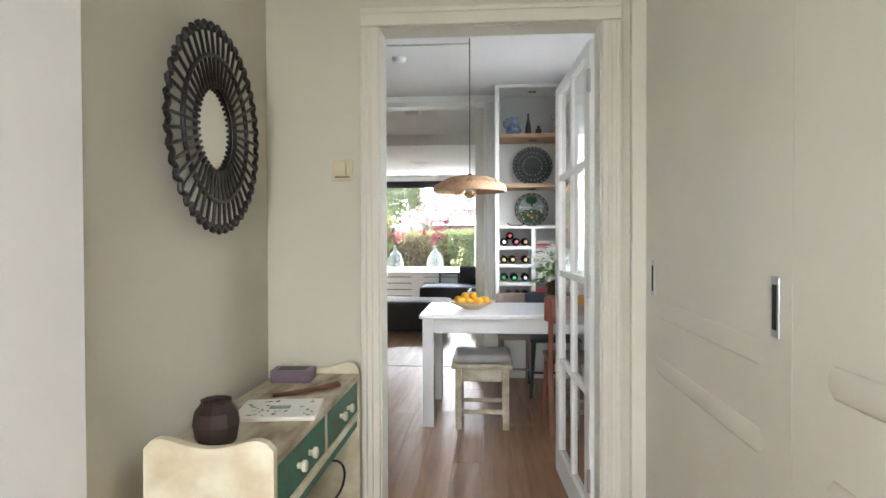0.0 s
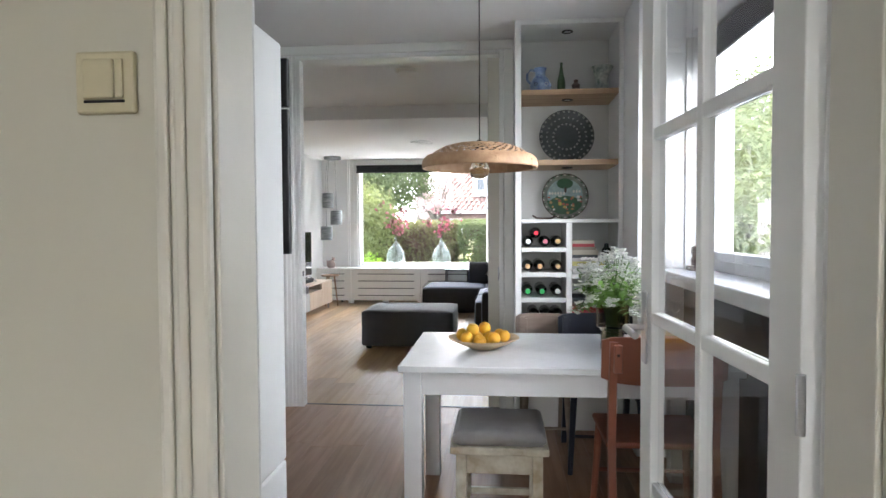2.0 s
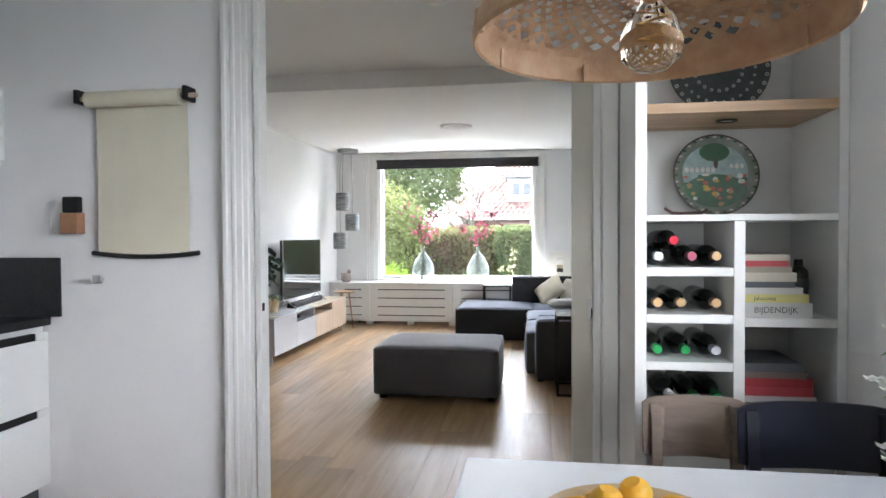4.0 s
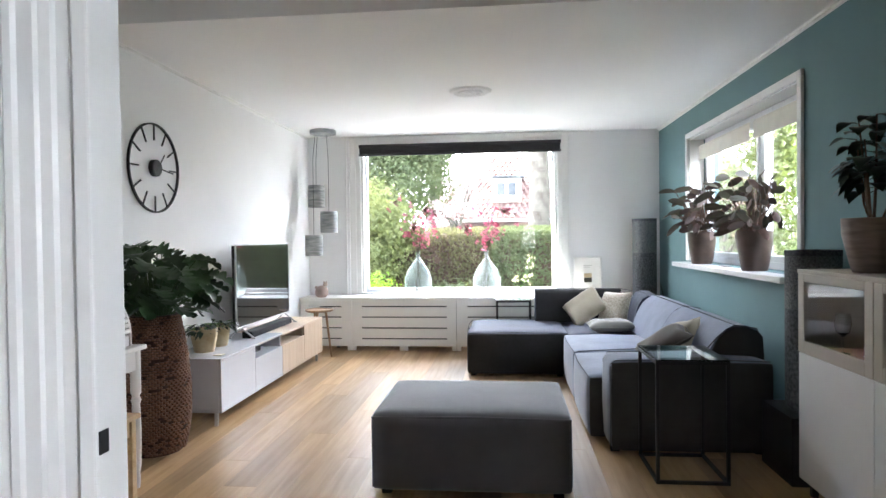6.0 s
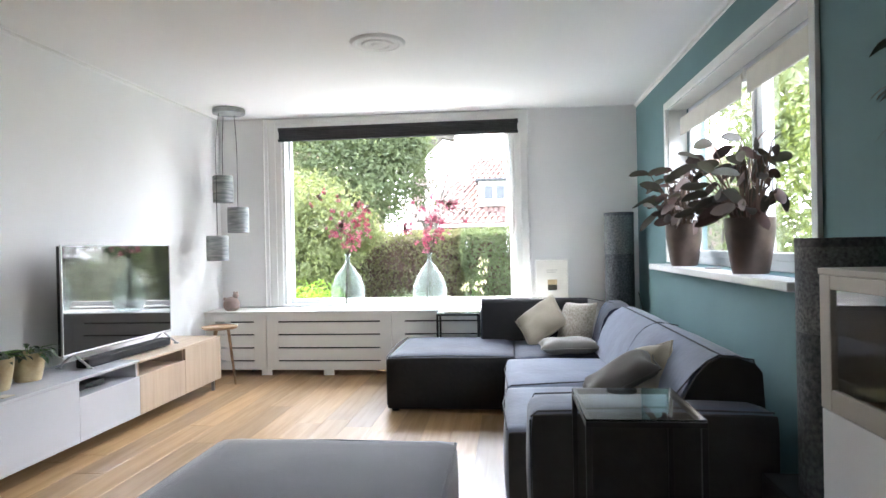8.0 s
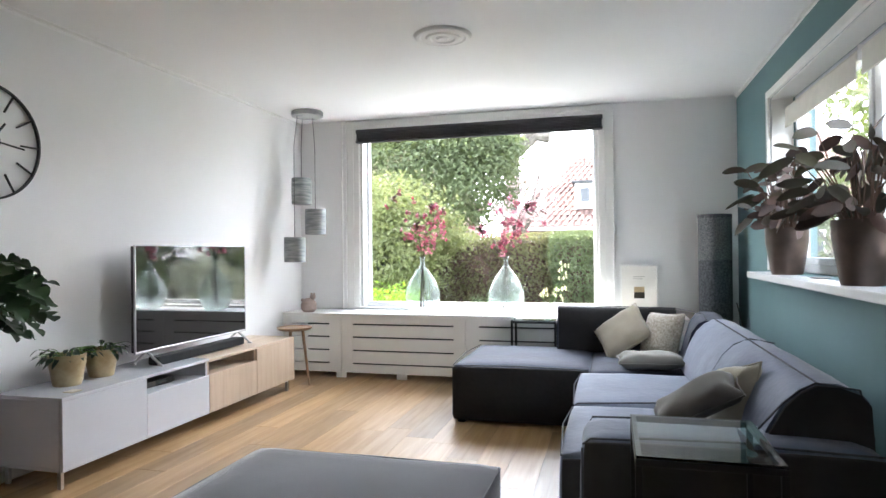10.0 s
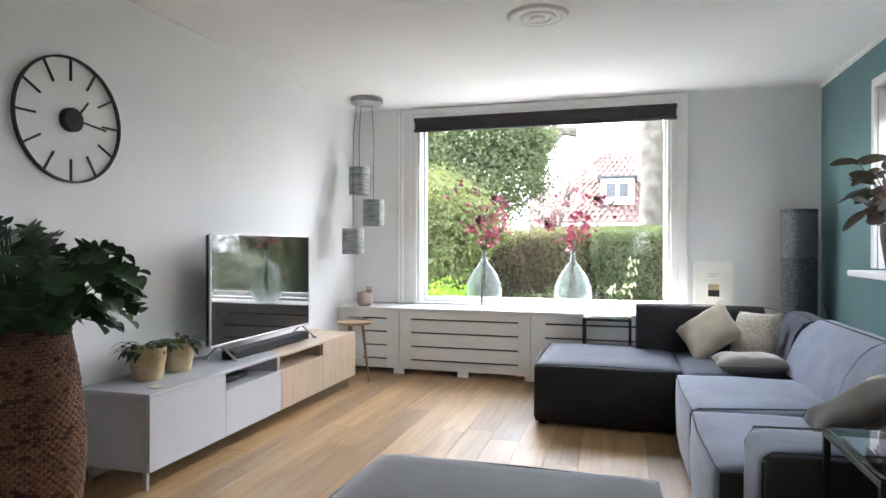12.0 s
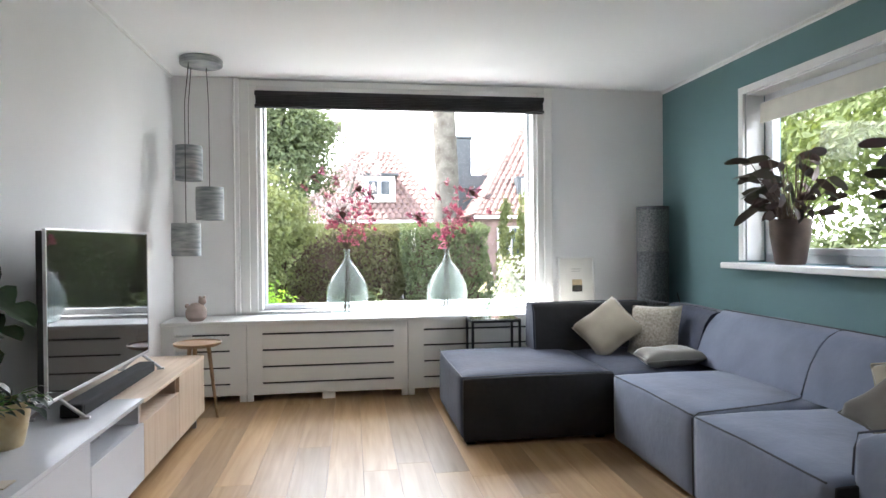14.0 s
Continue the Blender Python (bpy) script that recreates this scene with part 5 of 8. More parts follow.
# ---------------------------------------------------------------- living room: radiator cover
rc = thing("radiator_cover", (-0.8, 13.1, 0), "white slatted radiator cover with a long top board", "radiator cover")
part("top_board", block(-2.787, 12.955, 0.585, 0.95, 13.364, 0.61, 0.004), M["gloss_white"], rc, here=True)


for x0, x1, s0, s1, f0, f1 in ((-2.785, -2.174, -2.685, -2.295, (-2.785, -2.74), (-2.225, -2.174)), (-2.170, -0.958, -2.057, -1.066, (-2.170, -2.125), (-1.008, -0.958)),
          (-0.954, 0.26, -0.83, 0.15, (-0.954, -0.906), (0.21, 0.26)), (0.264, 0.948, 0.36, 0.85, (0.264, 0.31), (0.90, 0.948))):
    ya, yb2 = 12.968, 12.986
    for a, b in ((x0, s0), (s1, x1)):
        fp = part("front_stile", block(a, ya, 0.05, b, yb2, 0.583, 0.0008, 1), M["gloss_white"], rc, here=True)
    for za, zb in ((0.05, 0.128), (0.143, 0.252), (0.267, 0.378), (0.393, 0.500), (0.515, 0.583)):
        part("slat", block(s0 + 0.0002, ya, za, s1 - 0.0002, yb2, zb, 0.0008, 1), M["gloss_white"], rc, here=True)
    for a, b in (f0, f1):
        part("foot", block(a, ya, 0.0, b, yb2, 0.0498, 0.0008, 1), M["gloss_white"], rc, here=True)
part("foot", block(-1.615, 12.968, 0, -1.517, 12.986, 0.0495, 0.002), M["gloss_white"], rc, here=True)
part("end_panel", block(0.93, 12.988, 0, 0.948, 13.36, 0.584), M["gloss_white"], rc, here=True)
# radiator in near-black paint, so the slots' shade comes from its colour
rd = thing("radiator", (-0.8, 13.2, 0.05), "panel radiator behind the cover slots, coloured dark for the shade there", "radiator")
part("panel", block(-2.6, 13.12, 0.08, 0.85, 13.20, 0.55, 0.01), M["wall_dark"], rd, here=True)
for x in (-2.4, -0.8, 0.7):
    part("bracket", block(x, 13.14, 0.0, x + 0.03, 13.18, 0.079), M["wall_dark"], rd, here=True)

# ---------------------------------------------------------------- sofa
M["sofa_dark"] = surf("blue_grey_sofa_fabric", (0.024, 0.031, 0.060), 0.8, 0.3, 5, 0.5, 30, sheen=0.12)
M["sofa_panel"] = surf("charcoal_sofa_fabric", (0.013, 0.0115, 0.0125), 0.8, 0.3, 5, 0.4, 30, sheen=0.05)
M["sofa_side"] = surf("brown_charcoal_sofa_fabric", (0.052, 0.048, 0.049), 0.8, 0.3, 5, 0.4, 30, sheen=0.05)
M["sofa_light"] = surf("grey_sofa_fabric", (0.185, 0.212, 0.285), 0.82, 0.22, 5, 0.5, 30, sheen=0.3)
M["seam_dark"] = surf("dark_piping", (0.07, 0.075, 0.088), 0.8, 0.1, 20, 0.1, 120)


def soft(x0, y0, z0, x1, y1, z1, r=0.04, puff=0.02, cuts=10, seed=0, wob=0.004):
    """An upholstered block: rounded edges, swollen faces, slightly uneven."""
    bm = bmesh.new()
    bmesh.ops.create_cube(bm, size=2.0)
    bmesh.ops.subdivide_edges(bm, edges=bm.edges, cuts=cuts, use_grid_fill=True)
    h = Vector(((x1 - x0) / 2, (y1 - y0) / 2, (z1 - z0) / 2))
    c = Vector(((x0 + x1) / 2, (y0 + y1) / 2, (z0 + z1) / 2))
    for v in bm.verts:
        u = v.co.copy()
        p = Vector((u.x * h.x, u.y * h.y, u.z * h.z))
        inner = Vector([max(-(hh - r), min(hh - r, q)) for q, hh in zip(p, h)])
        # spread the outermost rows over the rounding
        d = p - inner
        if d.length > 1e-6:
            p = inner + d.normalized() * r
        sw = [(1 - u.y ** 2) * (1 - u.z ** 2), (1 - u.x ** 2) * (1 - u.z ** 2), (1 - u.x ** 2) * (1 - u.y ** 2)]
        for k in range(3):
            if abs(u[k]) > 0.99:
                p[k] += math.copysign(puff * sw[k] ** 0.7, u[k])
        p += noise.noise_vector(p * 4.0 + Vector((seed, seed, 0))) * wob
        v.co = c + p
    for v in bm.verts:
        v.co.z = max(v.co.z, z0)
    return bm


def piping(pts, parent, mat=None, r=0.0036):
    return part("piping", tube(pts, r, 6), mat or M["seam_dark"], parent, here=True, smooth=True)


sf = thing("corner_sofa", (0.4, 11.3, 0), "modular corner sofa in light grey, blue-grey and charcoal", "sofa")
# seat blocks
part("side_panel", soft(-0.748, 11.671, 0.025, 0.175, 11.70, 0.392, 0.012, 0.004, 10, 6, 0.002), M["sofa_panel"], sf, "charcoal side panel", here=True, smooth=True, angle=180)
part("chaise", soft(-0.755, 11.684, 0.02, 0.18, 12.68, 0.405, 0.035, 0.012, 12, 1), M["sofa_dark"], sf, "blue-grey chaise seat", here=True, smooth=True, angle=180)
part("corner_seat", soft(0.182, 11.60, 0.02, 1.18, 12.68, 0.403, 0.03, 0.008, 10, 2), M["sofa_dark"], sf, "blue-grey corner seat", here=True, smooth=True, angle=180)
part("seat", soft(0.125, 10.708, 0.02, 1.18, 11.60, 0.41, 0.028, 0.018, 12, 3), M["sofa_light"], sf, "light grey seat", here=True, smooth=True, angle=180)
part("seat", soft(0.12, 9.90, 0.02, 1.18, 10.732, 0.41, 0.028, 0.018, 12, 4), M["sofa_light"], sf, "light grey seat", here=True, smooth=True, angle=180)
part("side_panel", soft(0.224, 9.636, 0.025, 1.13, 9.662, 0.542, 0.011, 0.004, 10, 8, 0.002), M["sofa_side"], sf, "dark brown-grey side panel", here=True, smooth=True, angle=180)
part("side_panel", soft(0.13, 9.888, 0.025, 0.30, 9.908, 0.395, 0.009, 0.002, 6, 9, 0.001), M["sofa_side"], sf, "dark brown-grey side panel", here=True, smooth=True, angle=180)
part("armrest", soft(0.215, 9.648, 0.02, 1.14, 9.94, 0.555, 0.045, 0.012, 12, 5), M["sofa_light"], sf, "low grey armrest", here=True, smooth=True, angle=180)


def backrest(pts, z_base, profile, bm=None, n=12, seed=0):
    """A backrest swept along plan points; profile: (offset behind the front line, height)."""
    bm = bm or bmesh.new()
    P = [Vector((*p, 0)) for p in pts]
    rows = []
    for k in range(n + 1):
        u = k / n * (len(P) - 1)
        i = min(int(u), len(P) - 2)
        p = P[i].lerp(P[i + 1], u - i)
        d = (P[i + 1] - P[i]).normalized()
        back = Vector((-d.y, d.x, 0))
        e = min(1, k / 1.0, (n - k) / 1.0)
        row = []
        for off, z in profile:
            q = p + back * off + Vector((0, 0, z_base + z))
            q += noise.noise_vector(q * 5 + Vector((seed, 0, 0))) * 0.006
            row.append(bm.verts.new(q))
        rows.append(row)
    m = len(profile)
    for a, b in zip(rows, rows[1:]):
        for k in range(m):
            bm.faces.new((a[k], a[(k + 1) % m], b[(k + 1) % m], b[k]))
    bm.faces.new(rows[0])
    bm.faces.new(rows[-1][::-1])
    return bm


PROF = [(0.0, 0.0), (0.015, 0.06), (0.05, 0.16), (0.10, 0.25), (0.15, 0.30), (0.20, 0.325), (0.27, 0.325), (0.33, 0.305), (0.36, 0.27), (0.37, 0.1), (0.37, 0.0)]
# front line runs so that the back lies to its left
part("backrest", backrest([(0.77, 9.80), (0.755, 10.84)], 0.415, [(-o, z) for o, z in PROF], seed=1), M["sofa_light"], sf, "light grey sloped backrest", here=True, smooth=True, angle=60)
part("backrest", backrest([(0.755, 10.85), (0.75, 11.78)], 0.415, [(-o, z) for o, z in PROF], seed=2), M["sofa_light"], sf, "light grey sloped backrest", here=True, smooth=True, angle=60)
DP = [(0.0, 0.0), (0.01, 0.08), (0.03, 0.2), (0.05, 0.29), (0.075, 0.325), (0.12, 0.335), (0.18, 0.335), (0.22, 0.32), (0.235, 0.28), (0.24, 0.1), (0.24, 0.0)]
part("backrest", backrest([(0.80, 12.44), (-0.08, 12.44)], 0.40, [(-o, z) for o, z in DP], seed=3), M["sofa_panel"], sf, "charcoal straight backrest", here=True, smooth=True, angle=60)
CP = [(0.0, 0.0), (0.03, 0.12), (0.07, 0.25), (0.11, 0.31), (0.15, 0.33), (0.24, 0.33), (0.28, 0.31), (0.3, 0.2), (0.3, 0.0)]
part("backrest", backrest([(0.75, 11.79), (0.785, 12.15), (0.81, 12.43)], 0.40, [(-o, z) for o, z in CP], seed=4), M["sofa_dark"], sf, "blue-grey corner backrest", here=True, smooth=True, angle=60)
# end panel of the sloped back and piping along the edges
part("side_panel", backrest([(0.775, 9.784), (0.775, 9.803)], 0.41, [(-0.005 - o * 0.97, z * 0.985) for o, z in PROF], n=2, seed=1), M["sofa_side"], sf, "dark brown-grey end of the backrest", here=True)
part("side_panel", backrest([(-0.078, 12.445), (-0.092, 12.445)], 0.41, [(-0.004 - o * 0.97, z * 0.985) for o, z in DP], n=2, seed=3), M["sofa_dark"], sf, "blue-grey end of the backrest", here=True)
piping([(-0.745, 11.69, 0.398), (-0.3, 11.672, 0.411), (0.17, 11.69, 0.398)], sf)
piping([(-0.752, 11.70, 0.398), (-0.768, 12.2, 0.411), (-0.75, 12.66, 0.398)], sf)
piping([(-0.75, 11.684, 0.39), (-0.752, 11.682, 0.05)], sf)
piping([(0.128, 11.58, 0.398), (0.108, 11.16, 0.414), (0.128, 10.735, 0.398)], sf)
piping([(0.124, 10.70, 0.398), (0.104, 10.32, 0.414), (0.124, 9.93, 0.398)], sf)
piping([(0.122, 10.72, 0.04), (0.118, 10.72, 0.39), (0.15, 10.72, 0.412), (0.42, 10.735, 0.424), (0.62, 10.78, 0.424), (0.755, 10.845, 0.42)], sf)
piping([(0.219, 9.655, 0.53), (0.245, 9.65, 0.553), (0.7, 9.642, 0.567), (1.12, 9.655, 0.55)], sf)
piping([(0.217, 9.652, 0.05), (0.217, 9.65, 0.52)], sf)
piping([(0.219, 9.93, 0.42), (0.217, 9.92, 0.51), (0.245, 9.935, 0.553), (0.72, 9.945, 0.565)], sf)
piping([(0.755, 10.845, 0.435), (0.81, 10.845, 0.585), (0.91, 10.845, 0.715), (0.98, 10.845, 0.745), (1.09, 10.845, 0.725)], sf)
piping([(0.78, 9.798, 0.56), (0.87, 9.795, 0.67), (0.92, 9.795, 0.715), (0.97, 9.795, 0.743), (1.10, 9.795, 0.725), (1.14, 9.795, 0.56)], sf)
piping([(0.975, 9.80, 0.743), (0.965, 10.8, 0.747), (0.955, 11.78, 0.745)], sf)
piping([(-0.08, 12.55, 0.74), (0.4, 12.55, 0.745), (0.80, 12.55, 0.738), (0.945, 12.15, 0.735), (0.91, 11.79, 0.735)], sf)
piping([(-0.085, 12.44, 0.42), (-0.085, 12.47, 0.68), (-0.085, 12.54, 0.735), (-0.085, 12.66, 0.72)], sf)
for x, y in ((-0.70, 11.74), (0.1, 11.74), (-0.70, 12.6), (0.25, 9.72), (1.08, 9.72), (0.2, 10.8), (1.1, 12.6)):
    part("foot", block(x - 0.025, y - 0.025, 0, x + 0.025, y + 0.025, 0.03), M["dark"], sf, here=True)


def pillow(name, at, size, thick, mat, label, folds=0.006):
    """A stuffed square cushion with pinched corners."""
    p = thing(name, (0, 0, 0), label, "cushion")
    n = 14
    bm = bmesh.new()
    grid = {}
    for s in (1, -1):
        for i in range(n + 1):
            for j in range(n + 1):
                u, v = -1 + 2 * i / n, -1 + 2 * j / n
                if s == -1 and (i in (0, n) or j in (0, n)):
                    grid[s, i, j] = grid[1, i, j]
                    continue
                b = ((1 - u ** 4) * (1 - v ** 4)) ** 0.5
                pin = 1 - 0.07 * (1 - abs(u * v)) * max(abs(u), abs(v)) ** 2
                q = Vector((u * size[0] / 2 * pin, v * size[1] / 2 * pin, s * thick / 2 * b))
                q += noise.noise_vector(q * 9 + Vector((at[0] * 7, at[1], 0))) * folds
                grid[s, i, j] = bm.verts.new(q)
    for s in (1, -1):
        for i in range(n):
            for j in range(n):
                f = (grid[s, i, j], grid[s, i + 1, j], grid[s, i + 1, j + 1], grid[s, i, j + 1])
                if len(set(f)) == 4:
                    try:
                        bm.faces.new(f)
                    except ValueError:
                        pass
    part("cover", bm, mat, p, smooth=True, angle=180)
    pts = []
    for u, v in [(-1 + q * 0.25, -1) for q in range(8)] + [(1, -1 + q * 0.25) for q in range(8)] + [(1 - q * 0.25, 1) for q in range(8)] + [(-1, 1 - q * 0.25) for q in range(8)]:
        pin = 1 - 0.07 * (1 - abs(u * v)) * max(abs(u), abs(v)) ** 2
        pts.append((u * size[0] / 2 * pin, v * size[1] / 2 * pin, 0))
    part("seam", tube(pts, 0.004, 6, closed=True), mat, p, smooth=True)
    return p


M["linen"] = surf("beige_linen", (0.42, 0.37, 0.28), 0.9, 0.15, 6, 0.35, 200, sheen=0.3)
M["linen_pattern"] = surf("beige_patterned_linen", (0.48, 0.44, 0.36), 0.9, 0.5, 70, 0.35, 200, sheen=0.3, col2=(0.26, 0.23, 0.18))
M["linen_grey"] = surf("grey_beige_linen", (0.33, 0.31, 0.27), 0.9, 0.2, 6, 0.35, 200, sheen=0.3)
# darker copy of the linen: shade by the armrest is put into its colour
M["linen_shade"] = surf("shaded_beige_linen", (0.145, 0.13, 0.11), 0.9, 0.2, 6, 0.35, 200, sheen=0.2)


def leaning(p, at, across, facing):
    """Sets a cushion by its middle, the direction along one side and the way that it faces."""
    u, n = Vector(across).normalized(), Vector(facing)
    n = (n - u * n.dot(u)).normalized()
    v = n.cross(u)
    p.matrix_basis = Matrix(((u.x, v.x, n.x, at[0]), (u.y, v.y, n.y, at[1]), (u.z, v.z, n.z, at[2]), (0, 0, 0, 1)))


leaning(pillow("cushion", (0.40, 12.30, 0.58), (0.38, 0.38), 0.10, M["linen"], "plain beige linen cushion leaning on its corner", 0.010),
        (0.40, 12.31, 0.578), (0.31, -0.02, 0.215), (-0.50, -0.58, 0.64))
leaning(pillow("cushion", (0.66, 12.2, 0.57), (0.36, 0.35), 0.13, M["linen_pattern"], "beige cushion with a small woven pattern", 0.008),
        (0.665, 12.14, 0.57), (0.20, -0.28, 0.02), (-0.76, -0.55, 0.33))
leaning(pillow("cushion", (0.56, 11.76, 0.462), (0.42, 0.20), 0.105, M["linen_grey"], "flat grey-beige oblong cushion lying on the seat", 0.010),
        (0.565, 11.75, 0.47), (1.0, 0.08, 0.0), (0.0, -0.12, 1.0))
leaning(pillow("cushion", (0.66, 10.12, 0.60), (0.37, 0.25), 0.11, M["linen_shade"], "crumpled grey-beige cushion lying against the armrest, coloured for shade", 0.022),
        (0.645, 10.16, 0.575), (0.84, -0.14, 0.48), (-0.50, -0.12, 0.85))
leaning(pillow("cushion", (0.81, 10.22, 0.58), (0.30, 0.28), 0.11, M["linen"], "beige cushion leaning against the sofa back", 0.016),
        (0.80, 10.27, 0.575), (0.35, -0.80, 0.25), (-0.80, -0.42, 0.40))

# pouf
pf = thing("pouf", (-0.58, 9.33, 0), "large rectangular grey upholstered pouf", "pouf")
M["pouf"] = surf("dark_grey_felt", (0.105, 0.104, 0.112), 0.85, 0.15, 6, 0.3, 240, sheen=0.6)
part("body", soft(-1.07, 8.95, 0.025, -0.075, 9.74, 0.415, 0.03, 0.012, 12, 7), M["pouf"], pf, here=True, smooth=True, angle=180)
for a, b in (((-1.062, 8.955), (-0.083, 8.955)), ((-0.083, 8.955), (-0.083, 9.733)), ((-0.083, 9.733), (-1.062, 9.733)), ((-1.062, 9.733), (-1.062, 8.955))):
    m = ((a[0] + b[0]) / 2, (a[1] + b[1]) / 2)
    piping([(*a, 0.395), (*m, 0.402), (*b, 0.395)], pf, M["pouf"], 0.006)
for x, y in ((-1.06, 8.952), (-0.085, 8.952), (-1.06, 9.735), (-0.085, 9.735)):
    piping([(x, y, 0.05), (x, y, 0.39)], pf, M["pouf"], 0.005)
for x in (-1.0, -0.14):
    for y in (9.02, 9.67):
        part("foot", block(x - 0.025, y - 0.025, 0, x + 0.025, y + 0.025, 0.03), M["dark"], pf, here=True)

# glass side tables
M["table_glass"] = glass("clear_table_glass", (0.86, 0.93, 0.93), 0.0, 1.45)


def glass_table(x0, y0, x1, y1, h, label):
    t = thing("side_table", ((x0 + x1) / 2, (y0 + y1) / 2, 0), label, "table")
    b = 0.018
    for z in (0.0, h - 0.02):
        for q in ((x0, y0, x1, y0 + b), (x0, y1 - b, x1, y1), (x0, y0 + b, x0 + b, y1 - b), (x1 - b, y0 + b, x1, y1 - b)):
            part("rail", block(q[0], q[1], z, q[2], q[3], z + b, 0.001, 1), M["black_metal"], t, here=True)
    for x in (x0, x1 - b):
        for y in (y0, y1 - b):
            part("leg", block(x, y, b, x + b, y + b, h - 0.02, 0.001, 1), M["black_metal"], t, here=True)
    part("glass_top", block(x0 + 0.001, y0 + 0.001, h - 0.0015, x1 - 0.001, y1 - 0.001, h + 0.0065, 0.001, 1), M["table_glass"], t, "clear glass top", here=True)
    return t


glass_table(0.375, 9.205, 0.745, 9.64, 0.64, "black metal side table with a glass top beside the sofa")
glass_table(-0.50, 12.70, -0.12, 12.952, 0.60, "small black metal side table with a glass top by the window")

# ---------------------------------------------------------------- media bench and television
M["bench_white"] = surf("white_gloss_front", (0.53, 0.54, 0.565), 0.2, 0.03, 3, 0.01, 30)
yb = [9.998, 10.592, 11.187, 11.782, 12.375]
for k in range(2):
    y0, y2 = yb[2 * k], yb[2 * k + 2]
    lab, mt, tp = (("low white gloss media bench with an open slot", M["bench_white"], M["bench_white"]), ("low pale oak media bench with an open slot", M["oak"], M["oak_flat"]))[k]
    u = thing("media_bench", (-2.56, (y0 + y2) / 2, 0), lab, "media bench")
    z0, z1 = 0.10, 0.475 - 0.008 * k
    ym = yb[2 * k + 1]
    part("top", block(-2.787, y0, z1 - 0.018, -2.345, y2, z1, 0.002), tp, u, here=True)
    part("bottom", block(-2.787, y0, z0, -2.365, y2, z0 + 0.018, 0.001), mt, u, here=True)
    part("side", block(-2.787, y0, z0 + 0.019, -2.365, y0 + 0.018, z1 - 0.019), mt, u, here=True)
    part("side", block(-2.787, y2 - 0.018, z0 + 0.019, -2.365, y2, z1 - 0.019), mt, u, here=True)
    part("middle_panel", block(-2.787, ym - 0.009, z0 + 0.019, -2.365, ym + 0.009, z1 - 0.019), mt, u, here=True)
    part("back", block(-2.787, y0 + 0.019, z0 + 0.019, -2.78, y2 - 0.019, z1 - 0.019), mt, u, here=True)
    full, slot = ((y0, ym), (ym, y2)) if k == 0 else ((ym, y2), (y0, ym))
    part("door", block(-2.364, full[0] + 0.002, z0, -2.345, full[1] - 0.002, z1 - 0.019, 0.002), mt, u, here=True)
    part("drawer_front", block(-2.364, slot[0] + 0.002, z0, -2.345, slot[1] - 0.002, 0.362, 0.002), mt, u, here=True)
    part("slot_shelf", block(-2.78, slot[0] + 0.019, 0.345, -2.366, slot[1] - 0.019, 0.360), mt, u, here=True)
    for y in ((y0 + 0.03,) if k == 0 else (y2 - 0.05,)):
        for x in (-2.40, -2.74):
            part("leg", block(x - 0.012, y, 0, x + 0.012, y + 0.02, z0 - 0.0005, 0.002), M["steel"], u, "slim metal leg", here=True)
md = thing("media_player", (-2.55, 10.85, 0.3605), "small black media box in the bench slot", "media player")
part("body", block(-0.09, -0.13, 0, 0.09, 0.13, 0.035, 0.003), M["black_metal"], md)
part("display", block(0.0902, -0.05, 0.01, 0.091, 0.05, 0.025), M["glass_black"], md)

M["screen"], _n, _l, _p = nodes_of("dark_glossy_screen")
_p.inputs["Base Color"].default_value = (0.006, 0.006, 0.007, 1)
_p.inputs["Roughness"].default_value = 0.04
_p.inputs["IOR"].default_value = 1.95
tv = thing("television", (-2.56, 11.35, 0.475), "large flat television with a thin silver frame", "television")
part("panel", block(-2.60, 10.752, 0.572, -2.5715, 11.955, 1.246, 0.004), M["black_metal"], tv, here=True)
part("screen", block(-2.571, 10.751, 0.579, -2.5595, 11.956, 1.247), M["screen"], tv, "dark glossy screen", here=True)
for q in ((10.742, 0.563, 11.965, 0.5785), (10.742, 1.2475, 11.965, 1.255), (10.742, 0.579, 10.7505, 1.247), (11.9565, 0.579, 11.965, 1.247)):
    part("bezel", block(-2.571, q[0], q[1], -2.557, q[2], q[3], 0.002), M["steel"], tv, "thin silver bezel", here=True)
for y in (10.86, 11.88):
    for x in (-2.47, -2.68):
        part("foot", tube([(-2.58, y, 0.57), (x, y, 0.484)], 0.008, 8), M["steel"], tv, "splayed metal foot", here=True, smooth=True)
        part("foot_pad", block(x - 0.02, y - 0.008, 0.4755, x + 0.02, y + 0.008, 0.487, 0.002), M["steel"], tv, here=True)
M["speaker_cloth"] = surf("black_speaker_cloth", (0.007, 0.007, 0.008), 0.85, 0.2, 20, 0.2, 220)
sb = thing("soundbar", (-2.53, 11.35, 0.4755), "long dark soundbar under the television", "soundbar")
part("body", block(-0.045, -0.48, 0, 0.045, 0.48, 0.058, 0.01), M["speaker_cloth"], sb)
part("grille", block(0.0452, -0.46, 0.008, 0.047, 0.46, 0.05, 0.001), M["speaker_cloth"], sb)

